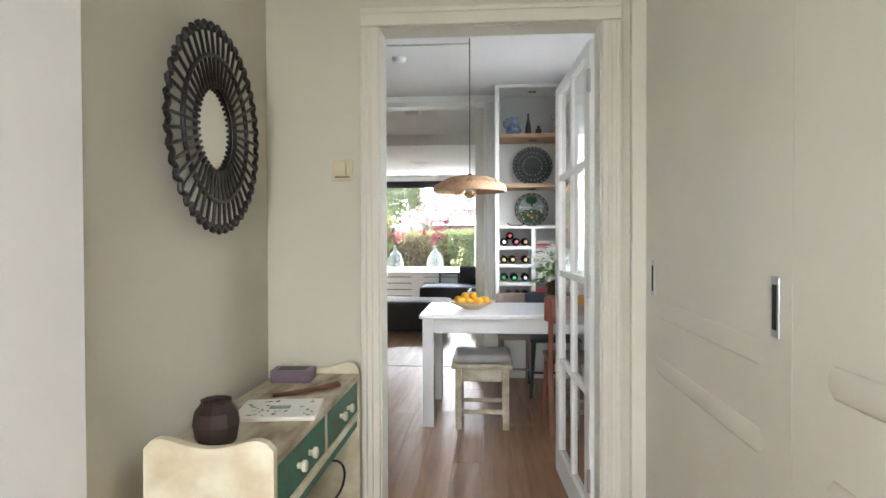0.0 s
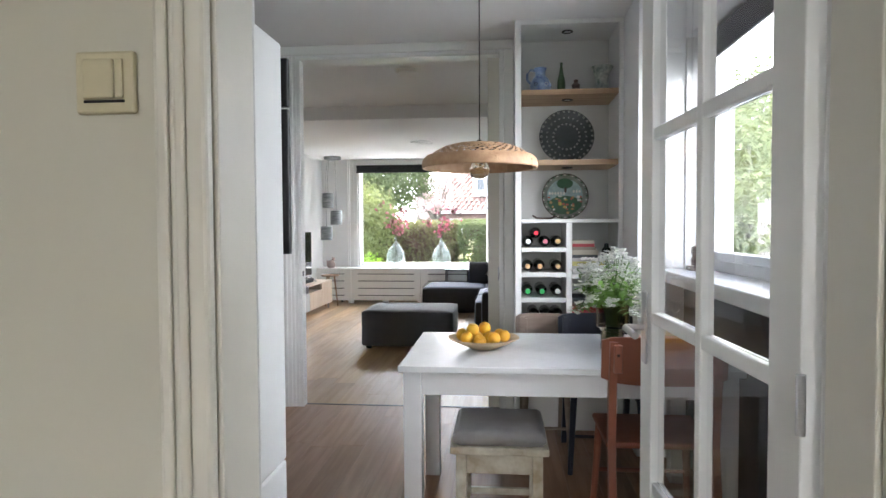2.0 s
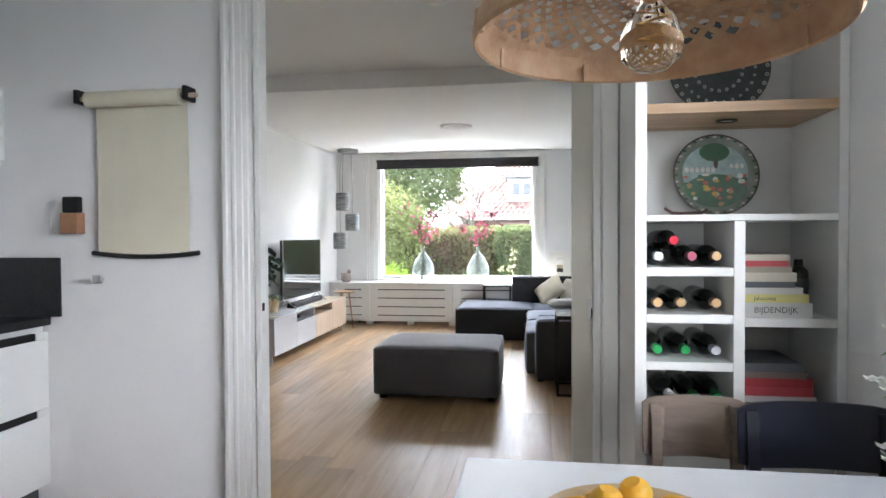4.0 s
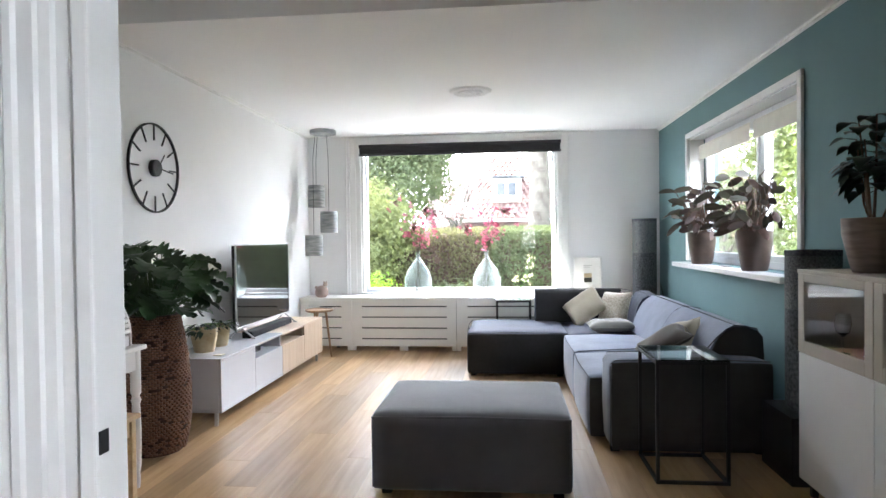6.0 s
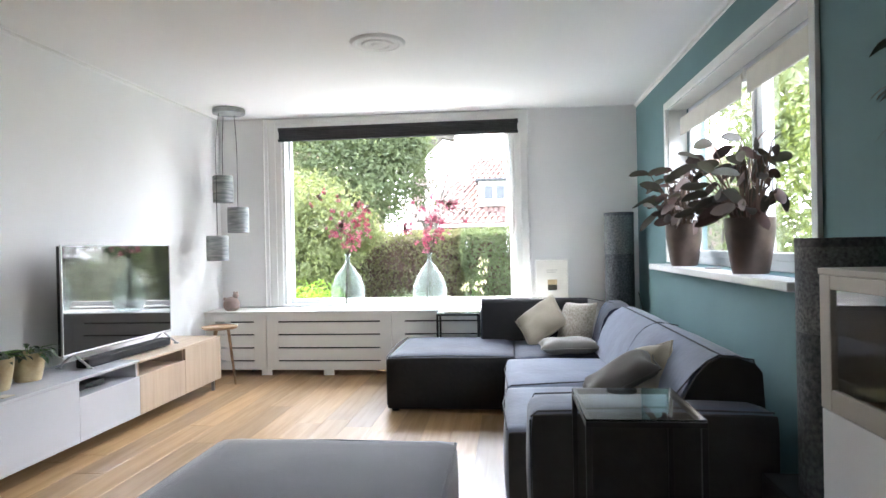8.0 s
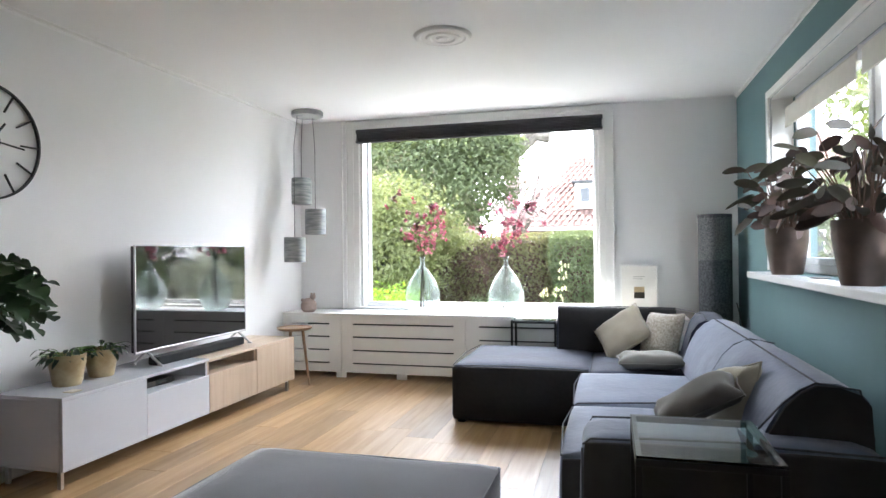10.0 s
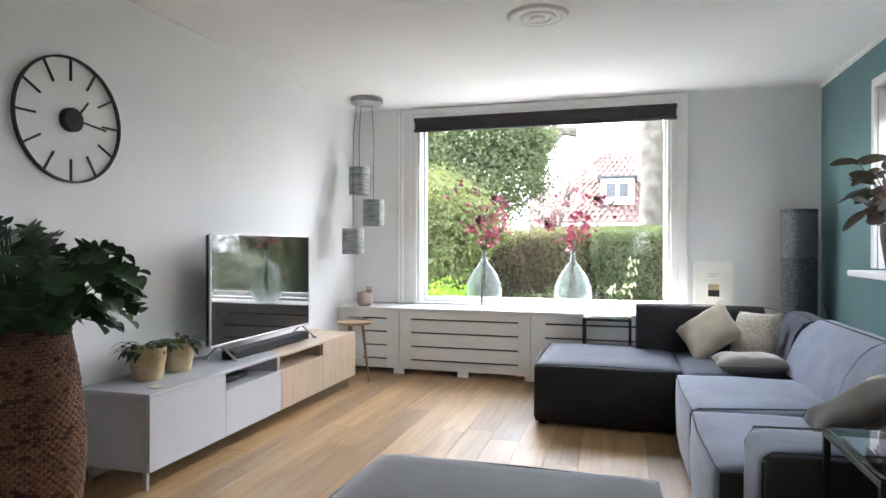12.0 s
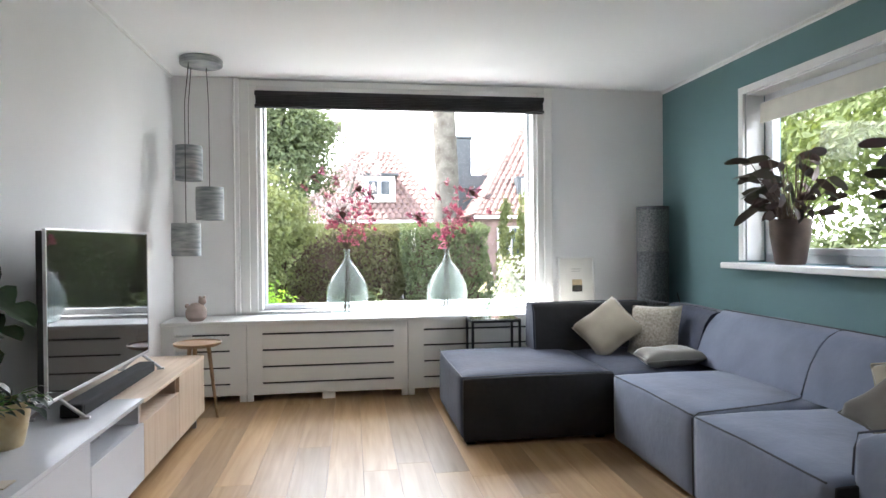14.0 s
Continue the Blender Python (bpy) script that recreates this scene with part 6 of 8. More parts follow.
# small round wooden table at the end of the bench
M["walnut"] = timber("brown_turned_wood", (0.34, 0.22, 0.13), (0.22, 0.13, 0.07), 0.45, "X", 0.05)
rt = thing("tripod_stool", (-2.415, 12.51, 0), "small round wooden tripod stool beside the bench", "stool")
part("top", lathe([(0, 0.505), (0.13, 0.505), (0.15, 0.515), (0.155, 0.53), (0.147, 0.532), (0.14, 0.524), (0, 0.522)], 36), M["walnut"], rt, smooth=True)
for k in range(3):
    a = 2.1 * k + 0.5
    part("leg", tube([(0.07 * math.cos(a), 0.07 * math.sin(a), 0.506), (0.125 * math.cos(a), 0.125 * math.sin(a), 0)], 0.014, 10, taper=0.009), M["walnut"], rt, smooth=True)

# plant pots on the bench
M["brass_pot"] = surf("brushed_gold_ceramic", (0.36, 0.27, 0.14), 0.4, 0.3, 14, 0.1, 60, metal=0.4, col2=(0.48, 0.40, 0.25))
M["soil"] = surf("dark_soil", (0.03, 0.02, 0.014), 0.95, 0.4, 30, 0.8, 60)
M["leaf_dark"] = surf("dark_green_leaf", (0.016, 0.036, 0.014), 0.4, 0.4, 12, 0.2, 40)
M["leaf_philo"] = surf("glossy_green_leaf", (0.030, 0.072, 0.022), 0.42, 0.5, 8, 0.2, 40, spread=0.3)
M["leaf_calathea"] = surf("dusky_green_leaf", (0.050, 0.050, 0.025), 0.55, 0.6, 9, 0.2, 40, col2=(0.045, 0.028, 0.02), spread=0.3)
M["leaf_calathea_back"] = surf("wine_red_leaf", (0.065, 0.033, 0.024), 0.58, 0.4, 9, 0.2, 40)


def pot(parent, r0, r1, h, mat, label, n=32):
    p = part("pot", lathe([(0, 0), (r0, 0), (r0 + 0.2 * (r1 - r0), h * 0.1), (r1 * 0.98, h * 0.7), (r1, h), (r1 * 0.93, h), (r1 * 0.9, h * 0.82), (0, h * 0.82)], n), mat, parent, label, smooth=True)
    part("soil", lathe([(0, h * 0.85), (r1 * 0.89, h * 0.835)], 20), M["soil"], p)
    return p


for x, y, s, seed in ((-2.60, 10.275, 1.0, 1), (-2.615, 10.53, 0.95, 2)):
    t = thing("succulent_pot", (x, y, 0.4755), "small drooping plant in a brushed gold pot", "potted plant", "gold pots on the bench")
    pot(t, 0.07 * s, 0.095 * s, 0.17 * s, M["brass_pot"], "brushed gold pot")
    rnd = random.Random(seed)
    st, lf = bmesh.new(), bmesh.new()
    for k in range(26):
        a = rnd.uniform(0, 6.28)
        c, s2 = math.cos(a), math.sin(a)
        reach = rnd.uniform(0.04, 0.12)
        b = Vector((0.03 * c, 0.03 * s2, 0.145 * s))
        tip = b + Vector((reach * c, reach * s2, rnd.uniform(0.0, 0.07)))
        tube([b, (b + tip) / 2 + Vector((0, 0, 0.02)), tip], 0.002, 4, st)
        for q in range(3):
            leaf(lf, b.lerp(tip, 0.5 + 0.25 * q), (c + rnd.uniform(-0.6, 0.6), s2 + rnd.uniform(-0.6, 0.6), rnd.uniform(-0.5, 0.3)), rnd.uniform(0.03, 0.055), 0.025, 0.5, 0, 4)
    many("stems", st, M["stem"], t)
    many("leaves", lf, M["leaf_dark"], t)
single("coaster", block(-2.45, 10.10, 0.4755, -2.39, 10.17, 0.481, 0.002), M["linen"], "small pale coaster on the white bench", "coaster")

# tall woven planter with a large-leaved plant
M["wicker"] = surf("brown_water_hyacinth", (0.17, 0.08, 0.042), 0.6, 0.4, 12, 0.4, 90, col2=(0.10, 0.04, 0.022), spread=0.35)
M["wicker_dark"] = surf("dark_woven_core", (0.045, 0.018, 0.010), 0.8, 0.3, 12, 0.3, 60)
pt = thing("floor_plant", (-2.555, 9.545, 0), "split-leaf plant in a tall brown woven planter", "potted plant")


def bulge(z):
    u = z / 0.84
    return 0.165 + 0.055 * math.sin(math.pi * min(1, u * 0.95) ** 0.8) - 0.02 * u


core = part("planter", lathe([(0, 0.0)] + [(bulge(z) - 0.008, z) for z in np.linspace(0, 0.84, 14)] + [(bulge(0.84) - 0.03, 0.84), (bulge(0.8) - 0.035, 0.76), (0, 0.76)], 32), M["wicker_dark"], pt, "tall brown woven planter", smooth=True)
rnd = random.Random(31)
wk = bmesh.new()
rowh, nrow = 0.0156, 53
for i in range(nrow):
    z = 0.012 + i * rowh
    r = bulge(z + rowh / 2)
    n = 42
    for k in range(n):
        if rnd.random() < 0.08:
            continue
        a = 2 * math.pi * (k + 0.5 * (i % 2)) / n
        da = math.pi / n * 0.92
        h = rowh * rnd.uniform(0.62, 0.9)
        b = rnd.uniform(0.001, 0.006)
        pts = []
        for aa, rr in ((a - da, r - 0.006), (a - da * 0.6, r + b), (a + da * 0.6, r + b), (a + da, r - 0.006)):
            for zz in (z, z + h):
                pts.append(wk.verts.new((rr * math.cos(aa), rr * math.sin(aa), zz)))
        for q in range(3):
            wk.faces.new((pts[2 * q], pts[2 * q + 2], pts[2 * q + 3], pts[2 * q + 1]))
        wk.faces.new((pts[1], pts[3], pts[5], pts[7]))
        wk.faces.new((pts[0], pts[6], pts[4], pts[2]))
tagged(part("weave", wk, M["wicker"], core, "brown woven strands"), kind="stuff")
rnd = random.Random(33)


def lobed_leaf(bm, base, out, side, length, width, droop, lobes=3, curl=0.25):
    """A split leaf: a midrib with finger-like lobes on both sides that point forward."""
    out, side = Vector(out).normalized(), Vector(side)
    side = (side - out * side.dot(out)).normalized()
    up = side.cross(out)
    n = lobes * 4
    rows = []
    for k in range(n + 1):
        u = k / n
        ph = (k % 4) / 4
        w = width * 0.5 * (0.25 + 0.75 * math.sin(math.pi * (0.22 + 0.74 * u)) ** 0.8)
        w *= (0.42, 0.88, 1.0, 0.72)[k % 4] if k < n else 0.1
        lead = length * (0.0, 0.035, 0.075, 0.06)[k % 4]
        c = Vector(base) + out * length * u - Vector((0, 0, 1)) * droop * length * u * u
        rows.append([bm.verts.new(c - side * w + out * lead - up * curl * w), bm.verts.new(c), bm.verts.new(c + side * w + out * lead - up * curl * w)])
    for p, q in zip(rows, rows[1:]):
        bm.faces.new((p[0], p[1], q[1], q[0]))
        bm.faces.new((p[1], p[2], q[2], q[1]))


def philodendron(parent, n, rnd):
    for k in range(n):
        a = 2.4 * k + rnd.uniform(-0.4, 0.4)
        long = k % 8 == 0
        if long:
            a = 0.40 + 1.35 * ((k * 0.103) % 1)
        c, s = math.cos(a), math.sin(a)
        out = rnd.uniform(0.06, 0.30)
        if c < 0:
            out = min(out, 0.12 / max(-c, 0.3))
        h = 0.90 + rnd.uniform(0.04, 0.40) - 0.40 * out
        if long:
            out, h = rnd.uniform(0.30, 0.39), rnd.uniform(0.84, 1.20)
        b = Vector((0.06 * c, 0.06 * s, 0.77))
        tip = Vector((out * c, out * s, h))
        knee = b.lerp(tip, 0.7) + Vector((0, 0, 0.045 if not long else 0.10))
        part("stem", tube([b, b.lerp(knee, 0.55) + Vector((0, 0, 0.03)), knee, tip], 0.005, 6, taper=0.003), M["stem_dark"], parent, smooth=True)
        size = rnd.uniform(0.10, 0.155)
        if c < 0:
            size = min(size, 0.13)
        bm = bmesh.new()
        lobed_leaf(bm, tip, (c + rnd.uniform(-0.4, 0.4), s + rnd.uniform(-0.4, 0.4), rnd.uniform(-0.8, 0.35)), (-s, c, rnd.uniform(-1.0, 1.0)), size, size * rnd.uniform(0.95, 1.2), rnd.uniform(0.1, 0.5))
        part("leaf", bm, M["leaf_philo"], parent, smooth=True)


M["stem_dark"] = surf("dark_green_stem", (0.05, 0.09, 0.03), 0.5, 0.3, 20, 0.1, 60)
philodendron(pt, 112, rnd)

# clock
M["iron"] = surf("black_wrought_iron", (0.012, 0.012, 0.012), 0.55, 0.2, 12, 0.1, 90)
ck = thing("wall_clock", (-2.786, 9.965, 1.79), "large open black iron wall clock with bar hours", "clock")


def wheel(r, w, x0, x1, n=64):
    bm = bmesh.new()
    vs = []
    for k in range(n):
        a = 2 * math.pi * k / n
        vs.append([bm.verts.new((x, rr * math.cos(a), rr * math.sin(a))) for rr in (r - w, r) for x in (x0, x1)])
    for k in range(n):
        a, b = vs[k], vs[(k + 1) % n]
        for p, q in ((0, 1), (1, 3), (3, 2), (2, 0)):
            bm.faces.new((a[p], a[q], b[q], b[p]))
    return bm


part("rim", wheel(0.306, 0.010, 0.002, 0.02), M["iron"], ck, smooth=True)
for k in range(12):
    a = k * math.pi / 6
    bm = block(0.006, -0.0045, 0.19, 0.016, 0.0045, 0.2955, 0.001, 1)
    bmesh.ops.rotate(bm, matrix=Matrix.Rotation(a, 3, "X"), verts=bm.verts)
    part("hour_bar", bm, M["iron"], ck)
hub = lathe([(0, 0), (0.058, 0), (0.058, 0.03), (0.052, 0.036), (0, 0.036)], 32)
bmesh.ops.rotate(hub, matrix=Matrix.Rotation(radians(90), 3, "Y"), verts=hub.verts)
part("hub", hub, M["iron"], ck, smooth=True)
for ang, ln, w in ((-97, 0.19, 0.005), (-38, 0.125, 0.006)):
    bm = block(0.038, -w, -0.03, 0.041, w, ln, 0.001, 1)
    bmesh.ops.rotate(bm, matrix=Matrix.Rotation(radians(ang), 3, "X"), verts=bm.verts)
    part("clock_hand", bm, M["iron"], ck)
ws = thing("wall_socket", (-2.788, 9.40, 1.365), "white wall socket with a plugged-in adapter", "socket")
part("frame", block(0, -0.04, -0.04, 0.012, 0.04, 0.04, 0.004), M["gloss_white"], ws)
part("outlet", block(0.0122, -0.022, -0.022, 0.016, 0.022, 0.022, 0.003), M["gloss_white"], ws)
part("adapter", block(0.0, 0.055, -0.045, 0.055, 0.12, 0.045, 0.012, 3), M["gloss_white"], ws)
part("adapter_cable", tube([(0.02, 0.09, -0.045), (0.015, 0.1, -0.2), (0.01, 0.11, -0.5), (0.012, 0.11, -0.9)], 0.004, 6), M["gloss_white"], ws, smooth=True)

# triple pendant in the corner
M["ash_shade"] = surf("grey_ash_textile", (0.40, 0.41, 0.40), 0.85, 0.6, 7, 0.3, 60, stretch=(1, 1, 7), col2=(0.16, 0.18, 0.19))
tp = thing("triple_pendant", (-2.50, 12.88, 1.1), "three grey mottled cylinder shades on one ceiling plate", "lamp")
part("ceiling_plate", lathe([(0, 2.485), (0.145, 2.485), (0.148, 2.492), (0.148, 2.528), (0.14, 2.534), (0, 2.534)], 36, -2.45, 12.86), M["ash_shade"], tp, here=True, smooth=True)
for x, y, z0, z1, r in ((-2.565, 12.95, 1.66, 1.915, 0.094), (-2.42, 12.95, 1.368, 1.61, 0.098), (-2.567, 12.94, 1.106, 1.34, 0.098)):
    if z1 < 1.4:
        x, y = -2.545, 12.77
    prof = [(0.0, z1 - 0.004), (r - 0.006, z1 - 0.004), (r - 0.002, z1), (r, z1 - 0.004), (r + 0.002, (z0 + z1) / 2), (r, z0), (r - 0.004, z0), (r - 0.004, z1 - 0.012), (0.0, z1 - 0.012)]
    sh = part("shade", lathe(prof, 36, x, y), M["ash_shade"], tp, "grey mottled cylinder shade", here=True, smooth=True)
    part("bulb", lathe([(0, z0 + 0.06), (0.03, z0 + 0.075), (0.035, z0 + 0.10), (0.015, z0 + 0.14), (0, z0 + 0.15)], 16, x, y), M["lamp_glass"], sh, here=True, smooth=True)
    part("cord", tube([(x, y, z1 - 0.005), (x, y, 2.2), (-2.45 + (x + 2.45) * 0.75, 12.86 + (y - 12.86) * 0.7, 2.486)], 0.003, 6), M["iron"], tp, here=True, smooth=True)

# ornament, vases, picture on the radiator cover
M["terra_pale"] = surf("pale_pink_clay", (0.42, 0.33, 0.29), 0.8, 0.25, 16, 0.3, 60)
ho = bmesh.new()
lathe([(0, 0), (0.05, 0), (0.075, 0.03), (0.078, 0.075), (0.06, 0.115), (0.03, 0.135), (0, 0.14)], 20, 0, 0, ho)
for x, z, r in ((0.045, 0.15, 0.03), (0.03, 0.178, 0.012), (0.06, 0.178, 0.012), (-0.065, 0.115, 0.018)):
    s = bmesh.ops.create_uvsphere(ho, u_segments=12, v_segments=8, radius=r)
    bmesh.ops.translate(ho, vec=(x, 0, z), verts=s["verts"])
bmesh.ops.translate(ho, vec=(-2.55, 13.05, 0.6105), verts=ho.verts)
single("clay_animal", ho, M["terra_pale"], "small round pale clay ornament on the radiator cover", "ornament", smooth=True)

M["aqua"] = surf("pale_aqua_glass", (0.92, 0.99, 0.985), 0.06, 0.03, 3, 0, 30, trans=0.93, ior=1.2)
M["pink"] = surf("magenta_blossom", (0.62, 0.07, 0.19), 0.6, 0.35, 20, 0.1, 60, col2=(0.78, 0.40, 0.46))
M["russet"] = surf("russet_leaf", (0.16, 0.05, 0.03), 0.55, 0.4, 20, 0.1, 60)
M["twig"] = surf("brown_twig", (0.10, 0.06, 0.04), 0.7, 0.3, 20, 0.2, 60)
for vx, vy, seed, label in ((-1.42, 13.19, 5, "large aqua glass bottle vase with pink blossom branches"), (-0.612, 13.175, 9, "large aqua glass bottle vase with pale pink blossom branches")):
    v = thing("bottle_vase", (vx, vy, 0.6105), label, "vase", "aqua bottle vases")
    pr2 = [(0, 0), (0.09, 0), (0.125, 0.02), (0.155, 0.08), (0.168, 0.155), (0.160, 0.225), (0.125, 0.305), (0.075, 0.375), (0.036, 0.425), (0.024, 0.46), (0.022, 0.51), (0.029, 0.522), (0.026, 0.53)]
    inner = [(max(r - 0.0035, 0.001), z) for r, z in pr2[1:]][::-1]
    g = part("glass", lathe(pr2 + inner + [(0, 0.005)], 40), M["aqua"], v, "pale aqua glass", smooth=True)
    g.visible_shadow = False
    rnd = random.Random(seed)
    st, fl, lf = bmesh.new(), bmesh.new(), bmesh.new()
    for k in range(7):
        a = rnd.uniform(0, 6.28)
        sp = rnd.uniform(0.12, 0.45)
        h = rnd.uniform(0.72, 1.18)
        cx, cy = sp * math.cos(a), 0.35 * sp * math.sin(a)
        pts = [Vector((-cx * 0.15, -cy * 0.1, 0.03)), Vector((0, 0, 0.50)), Vector((cx * 0.45, cy * 0.45, 0.5 + (h - 0.5) * 0.6)), Vector((cx, cy, h))]
        tube(pts, 0.0035, 5, st, taper=0.0015)
        tops = []
        for q in range(6):
            p = pts[1].lerp(pts[2], rnd.uniform(0.4, 1)) if q < 3 else pts[2].lerp(pts[3], rnd.uniform(0.1, 1))
            e = p + Vector((rnd.uniform(-0.13, 0.13), rnd.uniform(-0.06, 0.06), rnd.uniform(-0.03, 0.1)))
            tube([p, (p + e) / 2 + Vector((0, 0, 0.01)), e], 0.0018, 4, st)
            tops.append(e)
        for e in tops:
            for q in range(rnd.randint(2, 4)):
                c = e + Vector((rnd.uniform(-0.035, 0.035), rnd.uniform(-0.03, 0.03), rnd.uniform(-0.03, 0.03)))
                for w in range(5):
                    b = w * 1.257 + rnd.uniform(-0.2, 0.2)
                    leaf(fl, c, (math.cos(b), 0.4 * math.sin(b) - 0.3, math.sin(b)), rnd.uniform(0.02, 0.034), 0.023, 0.0, 0, 3, 0.3)
        if k % 2 == 0:
            for q in range(5):
                b = q * 1.257 + rnd.uniform(-0.3, 0.3)
                leaf(lf, pts[3], (math.cos(b), 0.5 * math.sin(b), 0.5 * math.sin(b) + 0.2), rnd.uniform(0.065, 0.095), 0.052, 0.2, 0, 4)
    many("branches", st, M["twig"], v, smooth=True)
    many("blossoms", fl, M["pink"], v, "pink blossoms")
    many("leaves", lf, M["russet"], v, "russet young leaves")

M["cream_flower"] = surf("pale_yellow_orchid", (0.72, 0.70, 0.42), 0.6, 0.2, 20, 0.05, 60)
og = thing("flower_twig", (-0.25, 13.30, 0.6105), "pale yellow blossom twig in a small glass", "flower")
part("glass", lathe([(0, 0), (0.03, 0), (0.034, 0.05), (0.03, 0.08), (0.026, 0.08), (0.03, 0.05), (0.026, 0.006), (0, 0.006)], 20), M["aqua"], og, smooth=True)
st, fl = bmesh.new(), bmesh.new()
rnd = random.Random(3)
for tip in ((0.16, 0, 0.42), (0.10, 0.02, 0.17), (-0.05, 0, 0.16), (0.13, -0.02, 0.28)):
    tube([(0, 0, 0.01), (tip[0] * 0.4, 0, tip[2] * 0.5), tip], 0.003, 5, st)
    for q in range(7):
        c = Vector(tip) + Vector((rnd.uniform(-0.05, 0.05), rnd.uniform(-0.02, 0.02), rnd.uniform(-0.06, 0.06)))
        for w in range(5):
            b = w * 1.257
            leaf(fl, c, (math.cos(b), -0.2, math.sin(b)), 0.024, 0.018, 0, 0, 3)
many("stems", st, M["stem"], og)
many("blossoms", fl, M["cream_flower"], og, "pale yellow blossoms")

pc = thing("framed_picture", (0.57, 13.30, 0.6105), "white framed print leaning against the wall", "picture")
bmx = [("frame", (-0.165, -0.012, 0, 0.165, 0.012, 0.014)), ("frame", (-0.165, -0.012, 0.431, 0.165, 0.012, 0.445)), ("frame", (-0.165, -0.012, 0.0145, -0.151, 0.012, 0.4305)), ("frame", (0.151, -0.012, 0.0145, 0.165, 0.012, 0.4305))]
for nm, q in bmx:
    part(nm, block(*q, 0.001, 1), M["gloss_white"], pc)
part("mount", block(-0.15, -0.004, 0.0145, 0.15, 0.008, 0.4305), M["paper"], pc, "white paper mount")
M["photo_sky"] = surf("warm_sunset_print", (0.55, 0.42, 0.25), 0.4, 0.3, 20, 0, 40)
M["photo_land"] = surf("dark_landscape_print", (0.05, 0.045, 0.03), 0.4, 0.4, 20, 0, 40)
part("print", block(-0.045, -0.0055, 0.14, 0.045, -0.0042, 0.195), M["photo_land"], pc)
part("print", block(-0.045, -0.0055, 0.1955, 0.045, -0.0042, 0.245), M["photo_sky"], pc)
for k in range(2):
    part("caption_bar", block(-0.05, -0.0052, 0.335 - 0.02 * k, 0.05 - 0.02 * k, -0.0042, 0.339 - 0.02 * k), M["linen_grey"], pc)
pc.matrix_basis = pose(0.568, 13.335, 0.6105, -6, 0, 0)

# column floor lamps
M["lamp_weave"] = surf("dark_speckled_felt", (0.05, 0.055, 0.06), 0.85, 0.5, 60, 0.5, 120, col2=(0.14, 0.15, 0.155))
M["lamp_top"] = surf("grey_perforated_felt", (0.20, 0.21, 0.21), 0.85, 0.7, 90, 0.5, 160, col2=(0.06, 0.065, 0.07))


def column_lamp(x, y, h, base, label):
    c = thing("column_lamp", (x, y, 0), label, "lamp", "column lamps")
    z0 = 0.0
    if base:
        part("base_box", block(-0.19, -0.19, 0, 0.155, 0.19, base, 0.004), M["black_metal"], c, "black square base")
        z0 = base + 0.001
    part("column", lathe([(0, z0), (0.131, z0), (0.133, z0 + 0.005), (0.133, h * 0.74), (0, h * 0.74)], 40), M["lamp_weave"], c, "dark felt column", smooth=True)
    part("shade", lathe([(0.1335, h * 0.741), (0.1335, h - 0.03), (0.128, h - 0.03), (0.128, h * 0.75)], 40), M["lamp_top"], c, "grey perforated top", smooth=True)
    part("rim", lathe([(0.128, h - 0.03), (0.135, h - 0.03), (0.135, h), (0.128, h), (0.124, h - 0.008), (0.0, h - 0.008)], 40), M["lamp_weave"], c, smooth=True)
    return c


column_lamp(1.175, 13.16, 1.48, 0, "tall dark felt column lamp in the corner")
column_lamp(1.235, 9.40, 1.20, 0.35, "dark felt column lamp on a black square base")
single("lamp_cable", tube([(1.31, 13.0, 0.75), (1.36, 12.95, 0.5), (1.37, 12.9, 0.1), (1.36, 12.8, 0.006)], 0.004, 6), M["iron"], "thin dark cable beside the column lamp", "cable", smooth=True)

# plants on the side sill
M["pot_metal"] = surf("brushed_brown_metal", (0.095, 0.07, 0.058), 0.35, 0.3, 10, 0.05, 60, metal=0.6)


def paddle(bm, base, out, side, length, width, droop):
    """A firm oblong leaf with blunt ends, folded a little along its midrib."""
    out, side = Vector(out).normalized(), Vector(side)
    side = (side - out * side.dot(out)).normalized()
    up = side.cross(out)
    rows = []
    for k in range(9):
        u = k / 8
        w = width * 0.5 * max(1 - abs(2 * u - 1) ** 2.6, 0.02) ** 0.6
        p = Vector(base) + out * length * u - Vector((0, 0, 1)) * droop * length * u * u
        rows.append([bm.verts.new(p - side * w + up * 0.22 * w), bm.verts.new(p), bm.verts.new(p + side * w + up * 0.22 * w)])
    for p, q in zip(rows, rows[1:]):
        bm.faces.new((p[0], p[1], q[1], q[0]))
        bm.faces.new((p[1], p[2], q[2], q[1]))


